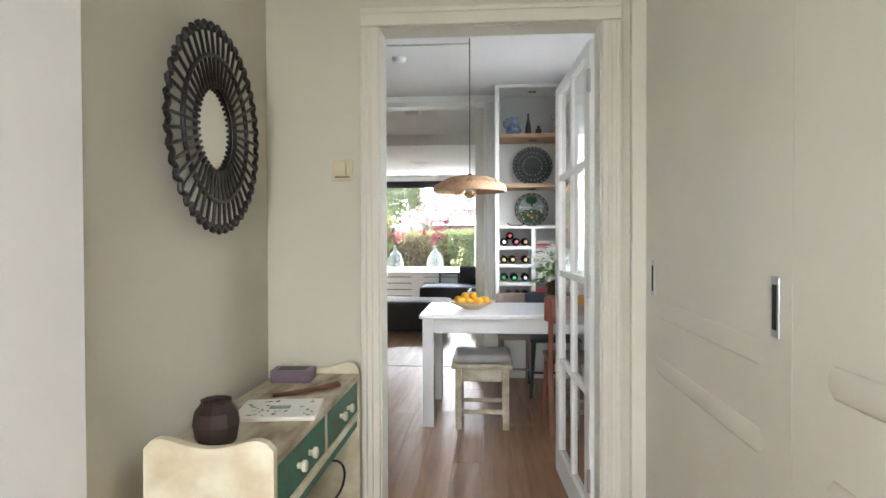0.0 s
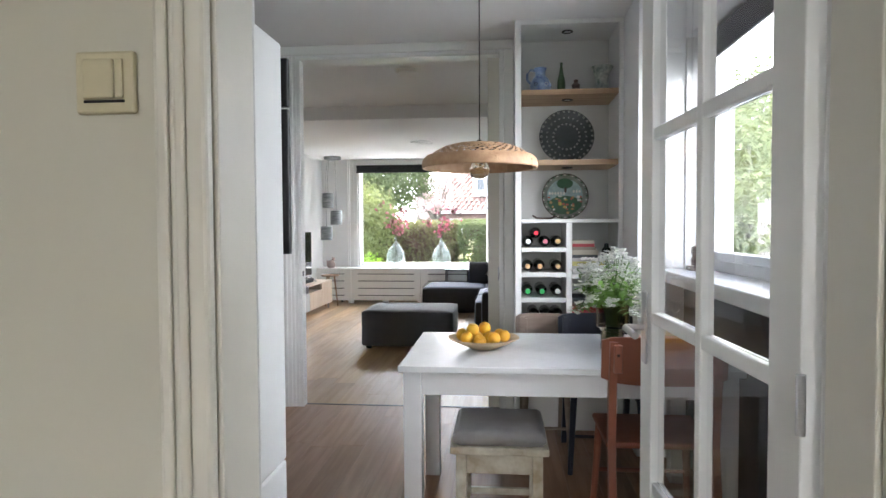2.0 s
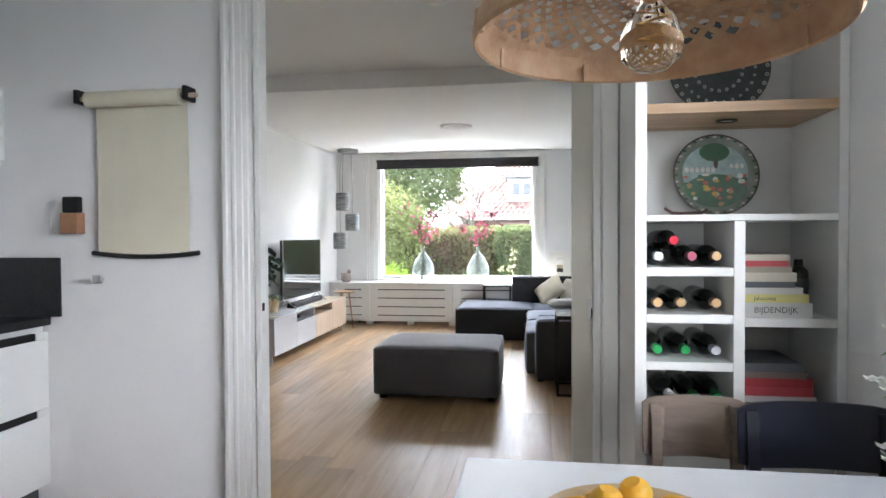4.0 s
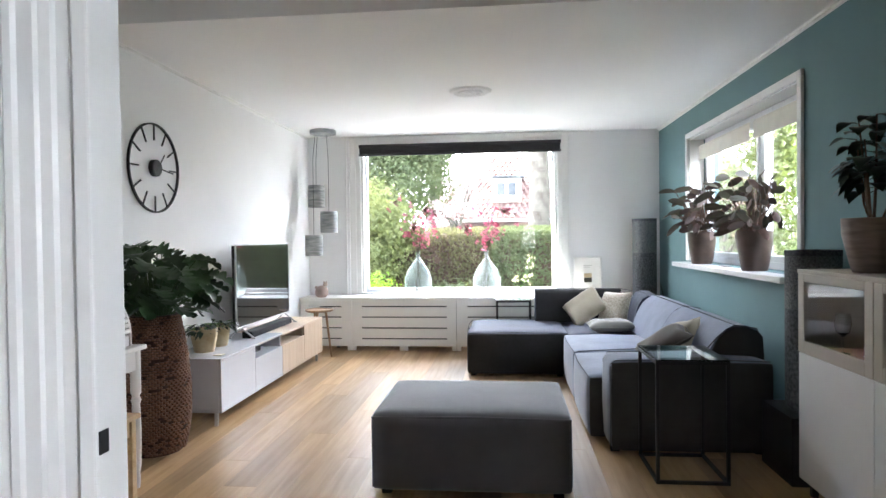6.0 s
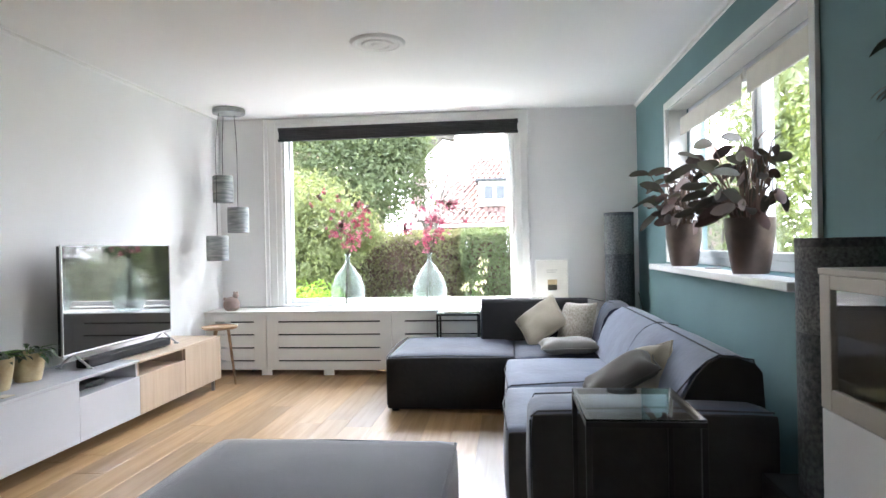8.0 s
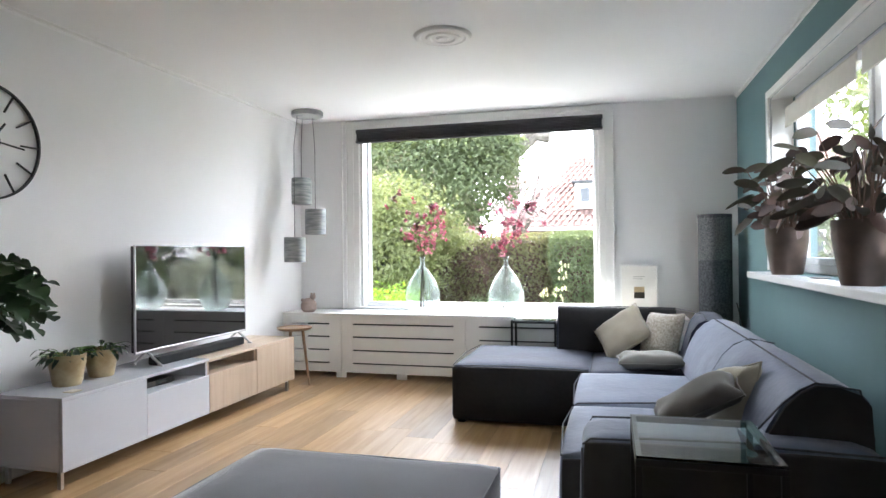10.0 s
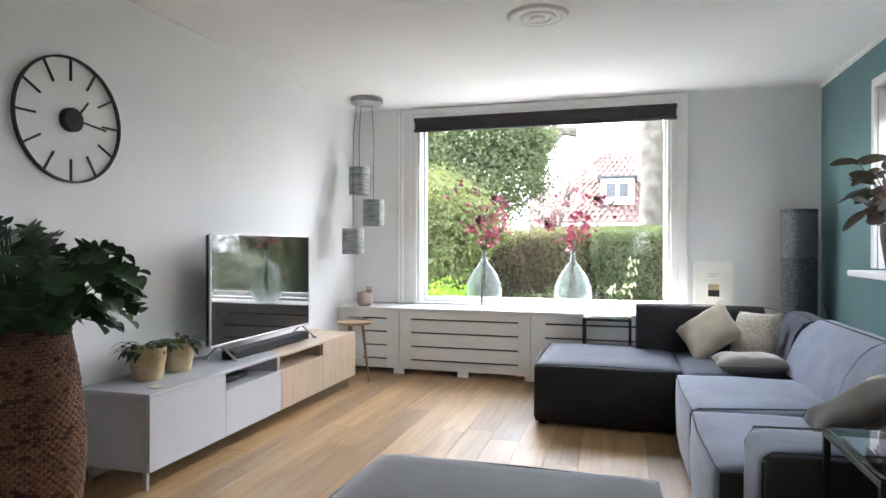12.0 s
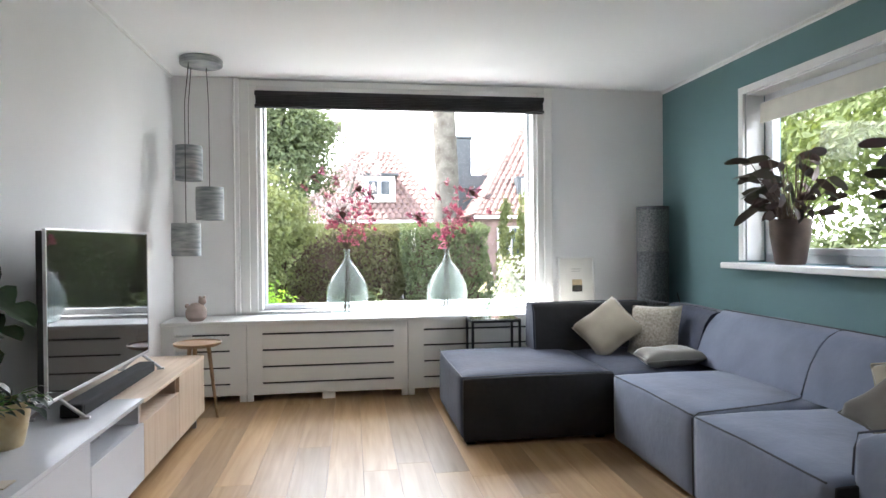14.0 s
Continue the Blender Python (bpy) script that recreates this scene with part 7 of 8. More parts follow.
def calathea(x, y, s, seed, label, count=52):
    t = thing("calathea", (x, y, 1.0285), label, "potted plant", "calatheas on the sill")
    pot(t, 0.070 * s, 0.100 * s, 0.235 * s, M["pot_metal"], "brushed brown metal pot")
    rnd = random.Random(seed)
    for k in range(count):
        a = 2.4 * k + rnd.uniform(-0.5, 0.5)
        c, q = math.cos(a), math.sin(a)
        out = rnd.uniform(0.04, 0.36)
        h = 0.235 * s + rnd.uniform(0.02, 0.42) - 0.2 * max(out - 0.15, 0)
        cc = c * (0.22 if c > 0 else 0.7)
        b = Vector((0.045 * c, 0.045 * q, 0.19 * s))
        tip = Vector((out * cc, out * q, h))
        part("stem", tube([b, b.lerp(tip, 0.55) + Vector((0, 0, 0.04)), tip], 0.003, 5), M["twig"], t, smooth=True)
        d = Vector((min(cc + rnd.uniform(-0.5, 0.1), 0.12), q + rnd.uniform(-0.6, 0.6), rnd.uniform(-0.5, 0.45)))
        bm = bmesh.new()
        paddle(bm, tip, d, (rnd.uniform(-0.6, 0.6), rnd.uniform(-0.6, 0.6), rnd.uniform(0.1, 1.0)), rnd.uniform(0.115, 0.17), rnd.uniform(0.044, 0.060), rnd.uniform(0.0, 0.35))
        part("leaf", bm, M["leaf_calathea"] if rnd.random() < 0.6 else M["leaf_calathea_back"], t, smooth=True)


calathea(1.365, 11.71, 1.22, 41, "prayer plant with dusky reddish leaves on the sill", 76)
calathea(1.365, 10.52, 1.2, 43, "larger prayer plant with dusky leaves on the sill", 84)
single("pot_saucer", lathe([(0, 1.0285), (0.05, 1.0285), (0.052, 1.034), (0, 1.034)], 24, 1.40, 11.20), M["pot_metal"], "small dark saucer on the sill", "saucer", smooth=True)

# sideboard with glass doors and its plant
M["greige"] = surf("greige_painted_wood", (0.46, 0.41, 0.34), 0.45, 0.1, 6, 0.05, 60)
sbd = thing("display_sideboard", (1.23, 8.2, 0), "white sideboard with greige framed glass doors on top", "sideboard")
part("lower_body", block(1.074, 7.25, 0.07, 1.396, 9.16, 0.70, 0.003), M["white_lacquer"], sbd, here=True)
for k in range(3):
    y0 = 9.16 - 0.637 * (k + 1)
    part("lower_door", block(1.055, y0 + 0.002, 0.075, 1.0735, y0 + 0.635, 0.70, 0.002), M["white_lacquer"], sbd, here=True)
    d = part("glass_door", block(1.052, y0 + 0.002, 0.703, 1.0735, y0 + 0.062, 1.092, 0.003), M["greige"], sbd, "greige framed glass door", here=True)
    part("door_stile", block(1.052, y0 + 0.575, 0.703, 1.0735, y0 + 0.635, 1.092, 0.003), M["greige"], d, here=True)
    part("door_rail", block(1.052, y0 + 0.0625, 0.703, 1.0735, y0 + 0.5745, 0.765, 0.003), M["greige"], d, here=True)
    part("door_rail", block(1.052, y0 + 0.0625, 1.052, 1.0735, y0 + 0.5745, 1.092, 0.003), M["greige"], d, here=True)
    part("pane", block(1.061, y0 + 0.0625, 0.7655, 1.065, y0 + 0.5745, 1.0515), M["pane"], d, here=True)
    for j in range(3):
        x, y = 1.18 + 0.05 * (j % 2), y0 + 0.15 + 0.16 * j
        gl = thing("wine_glass", (x, y, 0.7215), "clear stemmed glass inside the sideboard", "glass", "glasses in the sideboard")
        part("bowl", lathe([(0, 0), (0.03, 0), (0.03, 0.003), (0.004, 0.008), (0.004, 0.08), (0.028, 0.10), (0.036, 0.14), (0.03, 0.19), (0.0285, 0.19), (0.034, 0.14), (0.026, 0.102), (0, 0.085)], 20), M["table_glass"], gl, smooth=True)
# brown wood puts the dimness behind the glass into shelf and back colour
part("shelf", block(1.075, 7.27, 0.701, 1.396, 9.14, 0.721), M["walnut"], sbd, here=True)
part("back", block(1.38, 7.27, 0.722, 1.396, 9.14, 1.091), M["walnut"], sbd, here=True)
for y in (7.252, 9.142):
    part("side", block(1.074, y, 0.701, 1.379, y + 0.018, 1.091), M["greige"], sbd, here=True)
part("top", block(1.05, 7.25, 1.093, 1.396, 9.163, 1.112, 0.003), M["greige"], sbd, here=True)
for y in (7.3, 9.1):
    for x in (1.1, 1.37):
        part("leg", block(x - 0.015, y - 0.015, 0, x + 0.015, y + 0.015, 0.0695, 0.002), M["black_metal"], sbd, here=True)

M["pot_band"] = surf("banded_brown_stoneware", (0.17, 0.12, 0.095), 0.5, 0.4, 5, 0.1, 60, stretch=(1, 1, 8), col2=(0.28, 0.22, 0.18))
pk = thing("rubber_plant", (1.23, 8.83, 1.1125), "dark round-leaved plant in a banded stoneware pot", "potted plant")
pot(pk, 0.085, 0.13, 0.24, M["pot_band"], "banded brown stoneware pot")
rnd = random.Random(17)
for k in range(7):
    a = rnd.uniform(0, 6.28)
    top = Vector((0.08 * math.cos(a), 0.18 * math.sin(a), rnd.uniform(0.45, 0.70)))
    part("stem", tube([(0.02 * math.cos(a), 0.02 * math.sin(a), 0.19), top * 0.6, top], 0.007, 6, taper=0.003), M["twig"], pk, smooth=True)
    for q in range(11):
        u = rnd.uniform(0.5, 1.02)
        p = Vector((top.x * u, top.y * u, 0.19 + (top.z - 0.19) * u))
        b = rnd.uniform(0, 6.28)
        d = Vector((0.7 * math.cos(b), math.sin(b), rnd.uniform(-0.2, 0.4)))
        e = p + d * 0.05
        bm = tube([p, e], 0.002, 4)
        leaf(bm, e, d, rnd.uniform(0.07, 0.1), rnd.uniform(0.055, 0.075), 0.6, 0, 5, 0.12)
        part("leaf", bm, M["leaf_dark"], pk, smooth=True)

# roll-top desk by the left wall
M["desk_white"] = surf("white_painted_desk", (0.74, 0.73, 0.69), 0.4, 0.08, 8, 0.1, 60)
dk = thing("roll_top_desk", (-2.53, 8.62, 0), "small white roll-top desk with turned legs", "desk")
part("desktop", block(-2.785, 8.20, 0.72, -2.285, 9.03, 0.745, 0.006), M["desk_white"], dk, here=True)
part("apron", block(-2.32, 8.27, 0.62, -2.305, 8.96, 0.719, 0.003), M["desk_white"], dk, here=True)
for y in (8.255, 8.975):
    part("side_apron", block(-2.75, y - 0.008, 0.60, -2.34, y + 0.008, 0.719, 0.003), M["desk_white"], dk, here=True)
    for x in (-2.32, -2.75):
        part("leg", lathe([(0, 0), (0.012, 0), (0.016, 0.05), (0.013, 0.08), (0.02, 0.12), (0.024, 0.3), (0.02, 0.44), (0.026, 0.46), (0.018, 0.48), (0.026, 0.50), (0.026, 0.719), (0, 0.719)], 14, x, y), M["desk_white"], dk, here=True, smooth=True)
    sd2 = bmesh.new()
    pts = [(-2.785, 0.746), (-2.34, 0.746), (-2.34, 0.80)] + [(-2.62 + 0.28 * math.cos(t), 0.80 + 0.28 * math.sin(t)) for t in np.linspace(0.05, 1.57, 12)] + [(-2.785, 1.08)]
    rows = [[sd2.verts.new((x, yy, z)) for x, z in pts] for yy in (y - 0.008, y + 0.008)]
    sd2.faces.new(rows[0])
    sd2.faces.new(rows[1][::-1])
    for k in range(len(pts)):
        q = (k + 1) % len(pts)
        sd2.faces.new((rows[0][k], rows[1][k], rows[1][q], rows[0][q]))
    part("side_panel", sd2, M["desk_white"], dk, here=True)
for k, t in enumerate(np.linspace(0.08, 1.5, 15)):
    x, z = -2.622 + 0.276 * math.cos(t), 0.80 + 0.276 * math.sin(t)
    part("tambour_slat", tube([(x, 8.264, z), (x, 8.966, z)], 0.0125, 8), M["desk_white"], dk, here=True, smooth=True)
part("top_board", block(-2.785, 8.245, 1.082, -2.60, 8.985, 1.096, 0.003), M["desk_white"], dk, here=True)
part("back_board", block(-2.787, 8.264, 0.746, -2.775, 8.966, 1.08), M["desk_white"], dk, here=True)
part("front_rail", block(-2.36, 8.264, 0.746, -2.345, 8.966, 0.80, 0.003), M["desk_white"], dk, here=True)
M["pine"] = timber("pale_pine", (0.55, 0.40, 0.22), (0.44, 0.29, 0.14), 0.5, "X", 0.05)
ds = thing("wooden_stool", (-2.335, 8.58, 0), "small pine stool standing before the desk", "stool")
part("seat", block(-0.17, -0.19, 0.43, 0.17, 0.19, 0.455, 0.006), M["pine"], ds)
for sx in (-1, 1):
    for sy in (-1, 1):
        part("leg", block(sx * 0.135 - 0.018, sy * 0.155 - 0.018, 0, sx * 0.135 + 0.018, sy * 0.155 + 0.018, 0.4295, 0.003), M["pine"], ds)
    part("apron", block(-0.115, sx * 0.155 - 0.009, 0.35, 0.115, sx * 0.155 + 0.009, 0.4295, 0.002), M["pine"], ds)
    part("apron", block(sx * 0.135 - 0.009, -0.135, 0.35, sx * 0.135 + 0.009, 0.135, 0.4295, 0.002), M["pine"], ds)

wb = thing("storage_box", (-2.40, 8.60, 0.4555), "white cardboard box with loose sheets on the stool", "box", turn=6)
part("box_body", block(-0.10, -0.13, 0, 0.10, 0.13, 0.12, 0.003), M["paper"], wb)
part("lid", block(-0.104, -0.134, 0.1205, 0.104, 0.134, 0.135, 0.003), M["paper"], wb)

# ceiling roses
cr = thing("ceiling_rose", (-0.675, 11.22, 2.534), "round white stepped plaster ceiling rose", "ceiling rose")
part("plate", lathe([(0, -0.022), (0.03, -0.024), (0.045, -0.014), (0.07, -0.014), (0.08, -0.022), (0.10, -0.022), (0.108, -0.012), (0.135, -0.012), (0.145, -0.018), (0.165, -0.016), (0.18, -0.004), (0.182, 0), (0, 0)], 56), M["ceiling"], cr, smooth=True, angle=25)
cl2 = thing("ceiling_light", (-0.368, 7.74, 2.679), "small round white ceiling light", "lamp")
part("dish", lathe([(0, -0.045), (0.05, -0.045), (0.085, -0.03), (0.09, 0), (0, 0)], 32), M["gloss_white"], cl2, smooth=True)
part("ring", lathe([(0.088, -0.012), (0.097, -0.01), (0.097, 0), (0.0885, 0)], 32), M["gloss_white"], cl2, smooth=True)

# ---------------------------------------------------------------- outside


def quads(name, centres, dirs, sizes, aspect, mat, seed):
    """Many small leaf blades as one mesh; each is a bent four-point blade."""
    rs = np.random.RandomState(seed)
    n = len(centres)
    up = rs.normal(size=(n, 3))
    d = dirs / np.linalg.norm(dirs, axis=1)[:, None]
    u = np.cross(d, up)
    u /= np.linalg.norm(u, axis=1)[:, None] + 1e-9
    v = np.cross(d, u)
    s = sizes[:, None]
    p0, p2 = centres - u * s, centres + u * s
    p1, p3 = centres - v * s * aspect + d * s * 0.2, centres + v * s * aspect + d * s * 0.2
    verts = np.stack([p0, p1, p2, p3], 1).reshape(-1, 3)
    faces = np.arange(4 * n).reshape(-1, 4)
    me = bpy.data.meshes.new(name)
    me.from_pydata(verts.tolist(), [], faces.tolist())
    me.materials.append(mat)
    return me


def clumps(blobs, n, size, aspect, mat, name, seed, shell=0.55):
    """Leaves gathered in many clumps over ellipsoids (cx, cy, cz, rx, ry, rz)."""
    rs = np.random.RandomState(seed)
    cs, ds = [], []
    per = n // len(blobs)
    for b in blobs:
        c0, r = np.array(b[:3]), np.array(b[3:])
        k = max(per // 40, 1)
        cd = rs.normal(size=(k, 3))
        cd /= np.linalg.norm(cd, axis=1)[:, None]
        heart = cd * (shell + (1 - shell) * rs.rand(k, 1) ** 0.5)
        idx = rs.randint(0, k, per)
        off = rs.normal(size=(per, 3)) * 0.13
        cs.append(c0 + (heart[idx] + off) * r)
        ds.append(cd[idx] + rs.normal(size=(per, 3)) * 0.6 + np.array([0, 0, 0.4]))
    cs, ds = np.concatenate(cs), np.concatenate(ds)
    return quads(name, cs, ds, size * (0.6 + 0.8 * rs.rand(len(cs))), aspect, mat, seed)


def leafmat(name, a, b, through=0.4):
    """Leaf: matt on top, and letting part of the sun through as a yellower light."""
    m = surf(name, a, 0.6, 0.5, 2.5, 0.1, 30, col2=b)
    n, l = m.node_tree.nodes, m.node_tree.links
    t, mix = n.new("ShaderNodeBsdfTranslucent"), n.new("ShaderNodeMixShader")
    t.inputs[0].default_value = (min(a[0] * 1.9, 0.8), min(a[1] * 1.9, 0.8), min(a[2] * 1.3, 0.7), 1)
    mix.inputs[0].default_value = through
    l.new(n["Principled BSDF"].outputs[0], mix.inputs[1])
    l.new(t.outputs[0], mix.inputs[2])
    l.new(mix.outputs[0], n["Material Output"].inputs[0])
    return m


M["lf_spring"] = leafmat("spring_green_foliage", (0.18, 0.20, 0.085), (0.12, 0.145, 0.055), 0.3)
M["lf_mid"] = leafmat("mid_green_foliage", (0.13, 0.16, 0.08), (0.085, 0.11, 0.052), 0.3)
M["lf_lime"] = leafmat("bright_lime_foliage", (0.20, 0.34, 0.04), (0.12, 0.22, 0.03))
M["lf_hedge"] = leafmat("brown_green_hedge", (0.14, 0.145, 0.075), (0.12, 0.095, 0.06))
M["lf_blossom"] = leafmat("pale_pink_blossom", (0.68, 0.54, 0.52), (0.60, 0.40, 0.40), 0.2)
M["lf_white"] = leafmat("white_flowering_foliage", (0.68, 0.68, 0.58), (0.20, 0.26, 0.10))
M["lf_maple"] = leafmat("maple_foliage", (0.12, 0.15, 0.04), (0.05, 0.075, 0.02), 0.22)
M["bark"] = surf("pale_flaking_bark", (0.18, 0.165, 0.14), 0.9, 0.5, 5, 0.9, 14, col2=(0.08, 0.07, 0.055))
G = -0.35


def tree(x, y, blobs, n, size, mat, label, trunk_r=0.15, trunk_h=2.0, seed=1, limbs=6, cat="tree", aspect=0.55):
    t = thing("tree" if cat == "tree" else "bush", (x, y, G), label, cat)
    rnd = random.Random(seed)
    bm = bmesh.new()
    lean = rnd.uniform(-0.1, 0.1)
    tube([(x, y, G), (x + lean * 0.5, y, G + trunk_h * 0.5), (x + lean, y, G + trunk_h)], trunk_r, 10, bm, taper=trunk_r * 0.7)
    for k in range(limbs):
        b = rnd.choice(blobs)
        e = Vector((b[0] + rnd.uniform(-0.5, 0.5) * b[3], b[1] + rnd.uniform(-0.5, 0.5) * b[4], b[2] + rnd.uniform(-0.3, 0.5) * b[5]))
        s = Vector((x + lean, y, G + trunk_h * rnd.uniform(0.75, 1)))
        tube([s, s.lerp(e, 0.5) + Vector((0, 0, 0.15)), e], trunk_r * 0.5, 7, bm, taper=trunk_r * 0.12)
    part("trunk", bm, M["bark"], t, here=True, smooth=True)
    me = clumps(blobs, n, size, aspect, mat, "crown", seed)
    me.transform(Matrix.Translation((-x, -y, -G)))
    ob = tagged(new("crown", me), kind="stuff")
    ob.parent = t
    return t


# garden seen through the picture window
def hedge(x0, x1, y0, y1, top, n, mat, label, seed):
    t = thing("hedge", ((x0 + x1) / 2, (y0 + y1) / 2, G), label, "hedge")
    part("branches", soft(x0 + 0.1, y0 + 0.12, G, x1 - 0.1, y1 - 0.12, top - 0.1, 0.15, 0.03, 12, seed, 0.05), M["twig"], t, here=True)
    rs = np.random.RandomState(seed)
    w, d, h = x1 - x0, y1 - y0, top - G
    pick = rs.rand(n)
    c = np.stack([x0 + rs.rand(n) * w, y0 + rs.rand(n) * d, G + rs.rand(n) * h], 1)
    nd = rs.normal(size=(n, 3)) * 0.7
    f = pick < 0.62
    c[f, 1] = y0 + np.abs(rs.normal(size=f.sum())) * 0.09
    nd[f, 1] -= 1
    g = (pick >= 0.62) & (pick < 0.85)
    c[g, 2] = top - np.abs(rs.normal(size=g.sum())) * 0.07
    nd[g, 2] += 1
    e = pick >= 0.85
    c[e, 0] = x1 - np.abs(rs.normal(size=e.sum())) * 0.08
    nd[e, 0] += 1
    c += 0.05 * np.sin(c[:, [2, 0, 1]] * 5.0 + seed)
    me = quads("leaves", c, nd, 0.018 + 0.018 * rs.rand(n), 0.5, mat, seed)
    me.transform(Matrix.Translation((-(x0 + x1) / 2, -(y0 + y1) / 2, -G)))
    ob = tagged(new("leaves", me), kind="stuff")
    ob.parent = t
    return t


hedge(-9.0, -0.6, 17.7, 18.6, 1.46, 46000, M["lf_hedge"], "clipped brown-green garden hedge", 4)
hedge(-0.62, 0.76, 17.55, 18.65, 1.47, 14000, M["lf_mid"], "clipped green end of the garden hedge", 5)
tree(-4.4, 23.0, [(-4.3, 23, 3.5, 2.2, 1.6, 1.5), (-3.4, 22.5, 2.9, 1.7, 1.2, 1.2), (-5.4, 23, 4.6, 1.8, 1.5, 1.2), (-3.0, 22.6, 3.8, 1.2, 1.0, 0.8)], 44000, 0.05, M["lf_mid"], "broad green garden tree behind the hedge", 0.2, 2.6, 3)
tree(-3.3, 17.0, [(-3.5, 17.0, 1.9, 1.25, 0.8, 0.55), (-2.7, 16.9, 1.45, 0.8, 0.6, 0.5), (-4.2, 17.1, 1.3, 1.1, 0.8, 0.7), (-3.2, 16.8, 0.9, 1.0, 0.7, 0.6)], 34000, 0.03, M["lf_spring"], "yellow-green spring shrub beside the hedge", 0.06, 1.2, 7, 9)
tree(-2.55, 15.3, [(-2.55, 15.3, 0.25, 0.6, 0.5, 0.45), (-2.2, 15.4, 0.05, 0.5, 0.45, 0.35), (-3.2, 15.4, 0.2, 0.6, 0.5, 0.5)], 11000, 0.026, M["lf_lime"], "low bright lime-green shrub under the window", 0.03, 0.4, 9, 6, "shrub")
tree(-1.35, 16.4, [(-1.35, 16.4, 0.1, 0.5, 0.4, 0.4), (-0.5, 16.6, 0.0, 0.5, 0.4, 0.3)], 2600, 0.045, M["lf_mid"], "small dark green garden shrub", 0.03, 0.3, 11, 5, "shrub")
tree(-1.54, 21.8, [(-1.55, 21.8, 2.35, 0.65, 0.5, 0.55), (-1.15, 21.9, 2.75, 0.45, 0.4, 0.4), (-1.95, 21.8, 1.95, 0.5, 0.4, 0.4)], 2600, 0.034, M["lf_blossom"], "cherry tree in pale pink blossom", 0.09, 2.0, 13)
tree(1.45, 17.2, [(1.3, 17.2, 0.55, 0.55, 0.45, 0.5), (1.8, 17.3, 0.75, 0.55, 0.45, 0.45), (1.1, 17.0, 0.2, 0.5, 0.4, 0.35)], 6000, 0.035, M["lf_white"], "white flowering garden shrub", 0.03, 0.4, 15, 6, "shrub")
for x, y, h in ((1.33, 18.9, 1.9), (1.72, 19.1, 2.05)):
    tree(x, y, [(x, y, h * 0.35, 0.2, 0.2, h * 0.45), (x, y, h * 0.72, 0.14, 0.14, h * 0.3)], 2600, 0.03, M["lf_spring"], "slim columnar conifer in the front garden", 0.04, 0.8, 17 + int(x * 10), 3)
tr = thing("plane_tree", (0.312, 19.45, G), "tall pale mottled plane tree trunk", "tree")
bm = bmesh.new()
tube([(0.30, 19.45, G), (0.31, 19.45, 1.0), (0.35, 19.45, 2.4), (0.30, 19.45, 3.8), (0.36, 19.45, 5.4), (0.33, 19.45, 7.5)], 0.26, 18, bm, taper=0.17)
for v in bm.verts:
    v.co += noise.noise_vector(v.co * 3) * 0.025
part("trunk", bm, M["bark"], tr, here=True, smooth=True)
bm = bmesh.new()
for k in range(7):
    a = k * 0.9
    tube([(0.33, 19.45, 6.0 + k * 0.2), (0.33 + 0.8 * math.cos(a), 19.45 + 0.8 * math.sin(a), 6.9 + k * 0.2), (0.33 + 1.6 * math.cos(a), 19.45 + 1.6 * math.sin(a), 8.0 + k * 0.2)], 0.1, 8, bm, taper=0.04)
many("limbs", bm, M["bark"], tr, here=True, smooth=True)
pt2 = thing("pollard_tree", (-3.1, 29.5, G), "pollarded tree with stubby pale limbs", "tree")
bm = bmesh.new()
tube([(-3.1, 29.5, G), (-3.05, 29.5, 2.5), (-2.95, 29.5, 4.8)], 0.3, 12, bm, taper=0.22)
for a, l in ((0.2, 1.3), (0.8, 0.9), (2.6, 1.2), (1.5, 0.8)):
    tube([(-2.95, 29.5, 4.5), (-2.95 + l * 0.6 * math.cos(a), 29.5, 4.8 + l * 0.3), (-2.95 + l * math.cos(a), 29.5, 5.0 + l * 0.5 * math.sin(a))], 0.17, 9, bm, taper=0.2)
part("trunk", bm, M["bark"], pt2, here=True, smooth=True)

# road and houses opposite
M["asphalt"] = surf("grey_asphalt", (0.055, 0.055, 0.055), 0.9, 0.3, 2, 0.4, 60)
M["paving"] = surf("grey_paving", (0.28, 0.26, 0.24), 0.9, 0.3, 4, 0.3, 20)
setting("road", block(-60, 23.8, -0.349, 60, 29.0, -0.343), M["asphalt"], "grey asphalt street beyond the hedge", "road")
setting("pavement", block(-60, 29.0, -0.349, 60, 31.0, -0.24, 0.02), M["paving"], "raised paved footway across the street", "pavement")
setting("garden_path", block(0.9, 14.0, -0.349, 2.6, 23.8, -0.343), M["paving"], "paved front path beside the hedge", "pavement")

M["brick"] = surf("red_brown_brick", (0.26, 0.185, 0.16), 0.85, 0.3, 3, 0.4, 40)
M["tile"] = surf("orange_clay_tiles", (0.32, 0.215, 0.18), 0.8, 0.35, 2, 0.3, 30)
M["slate_blue"] = surf("blue_grey_cladding", (0.085, 0.095, 0.10), 0.6, 0.2, 4, 0.1, 30)
M["house_pane"] = surf("dark_window_glass", (0.05, 0.065, 0.075), 0.1, 0.2, 3, 0, 20)


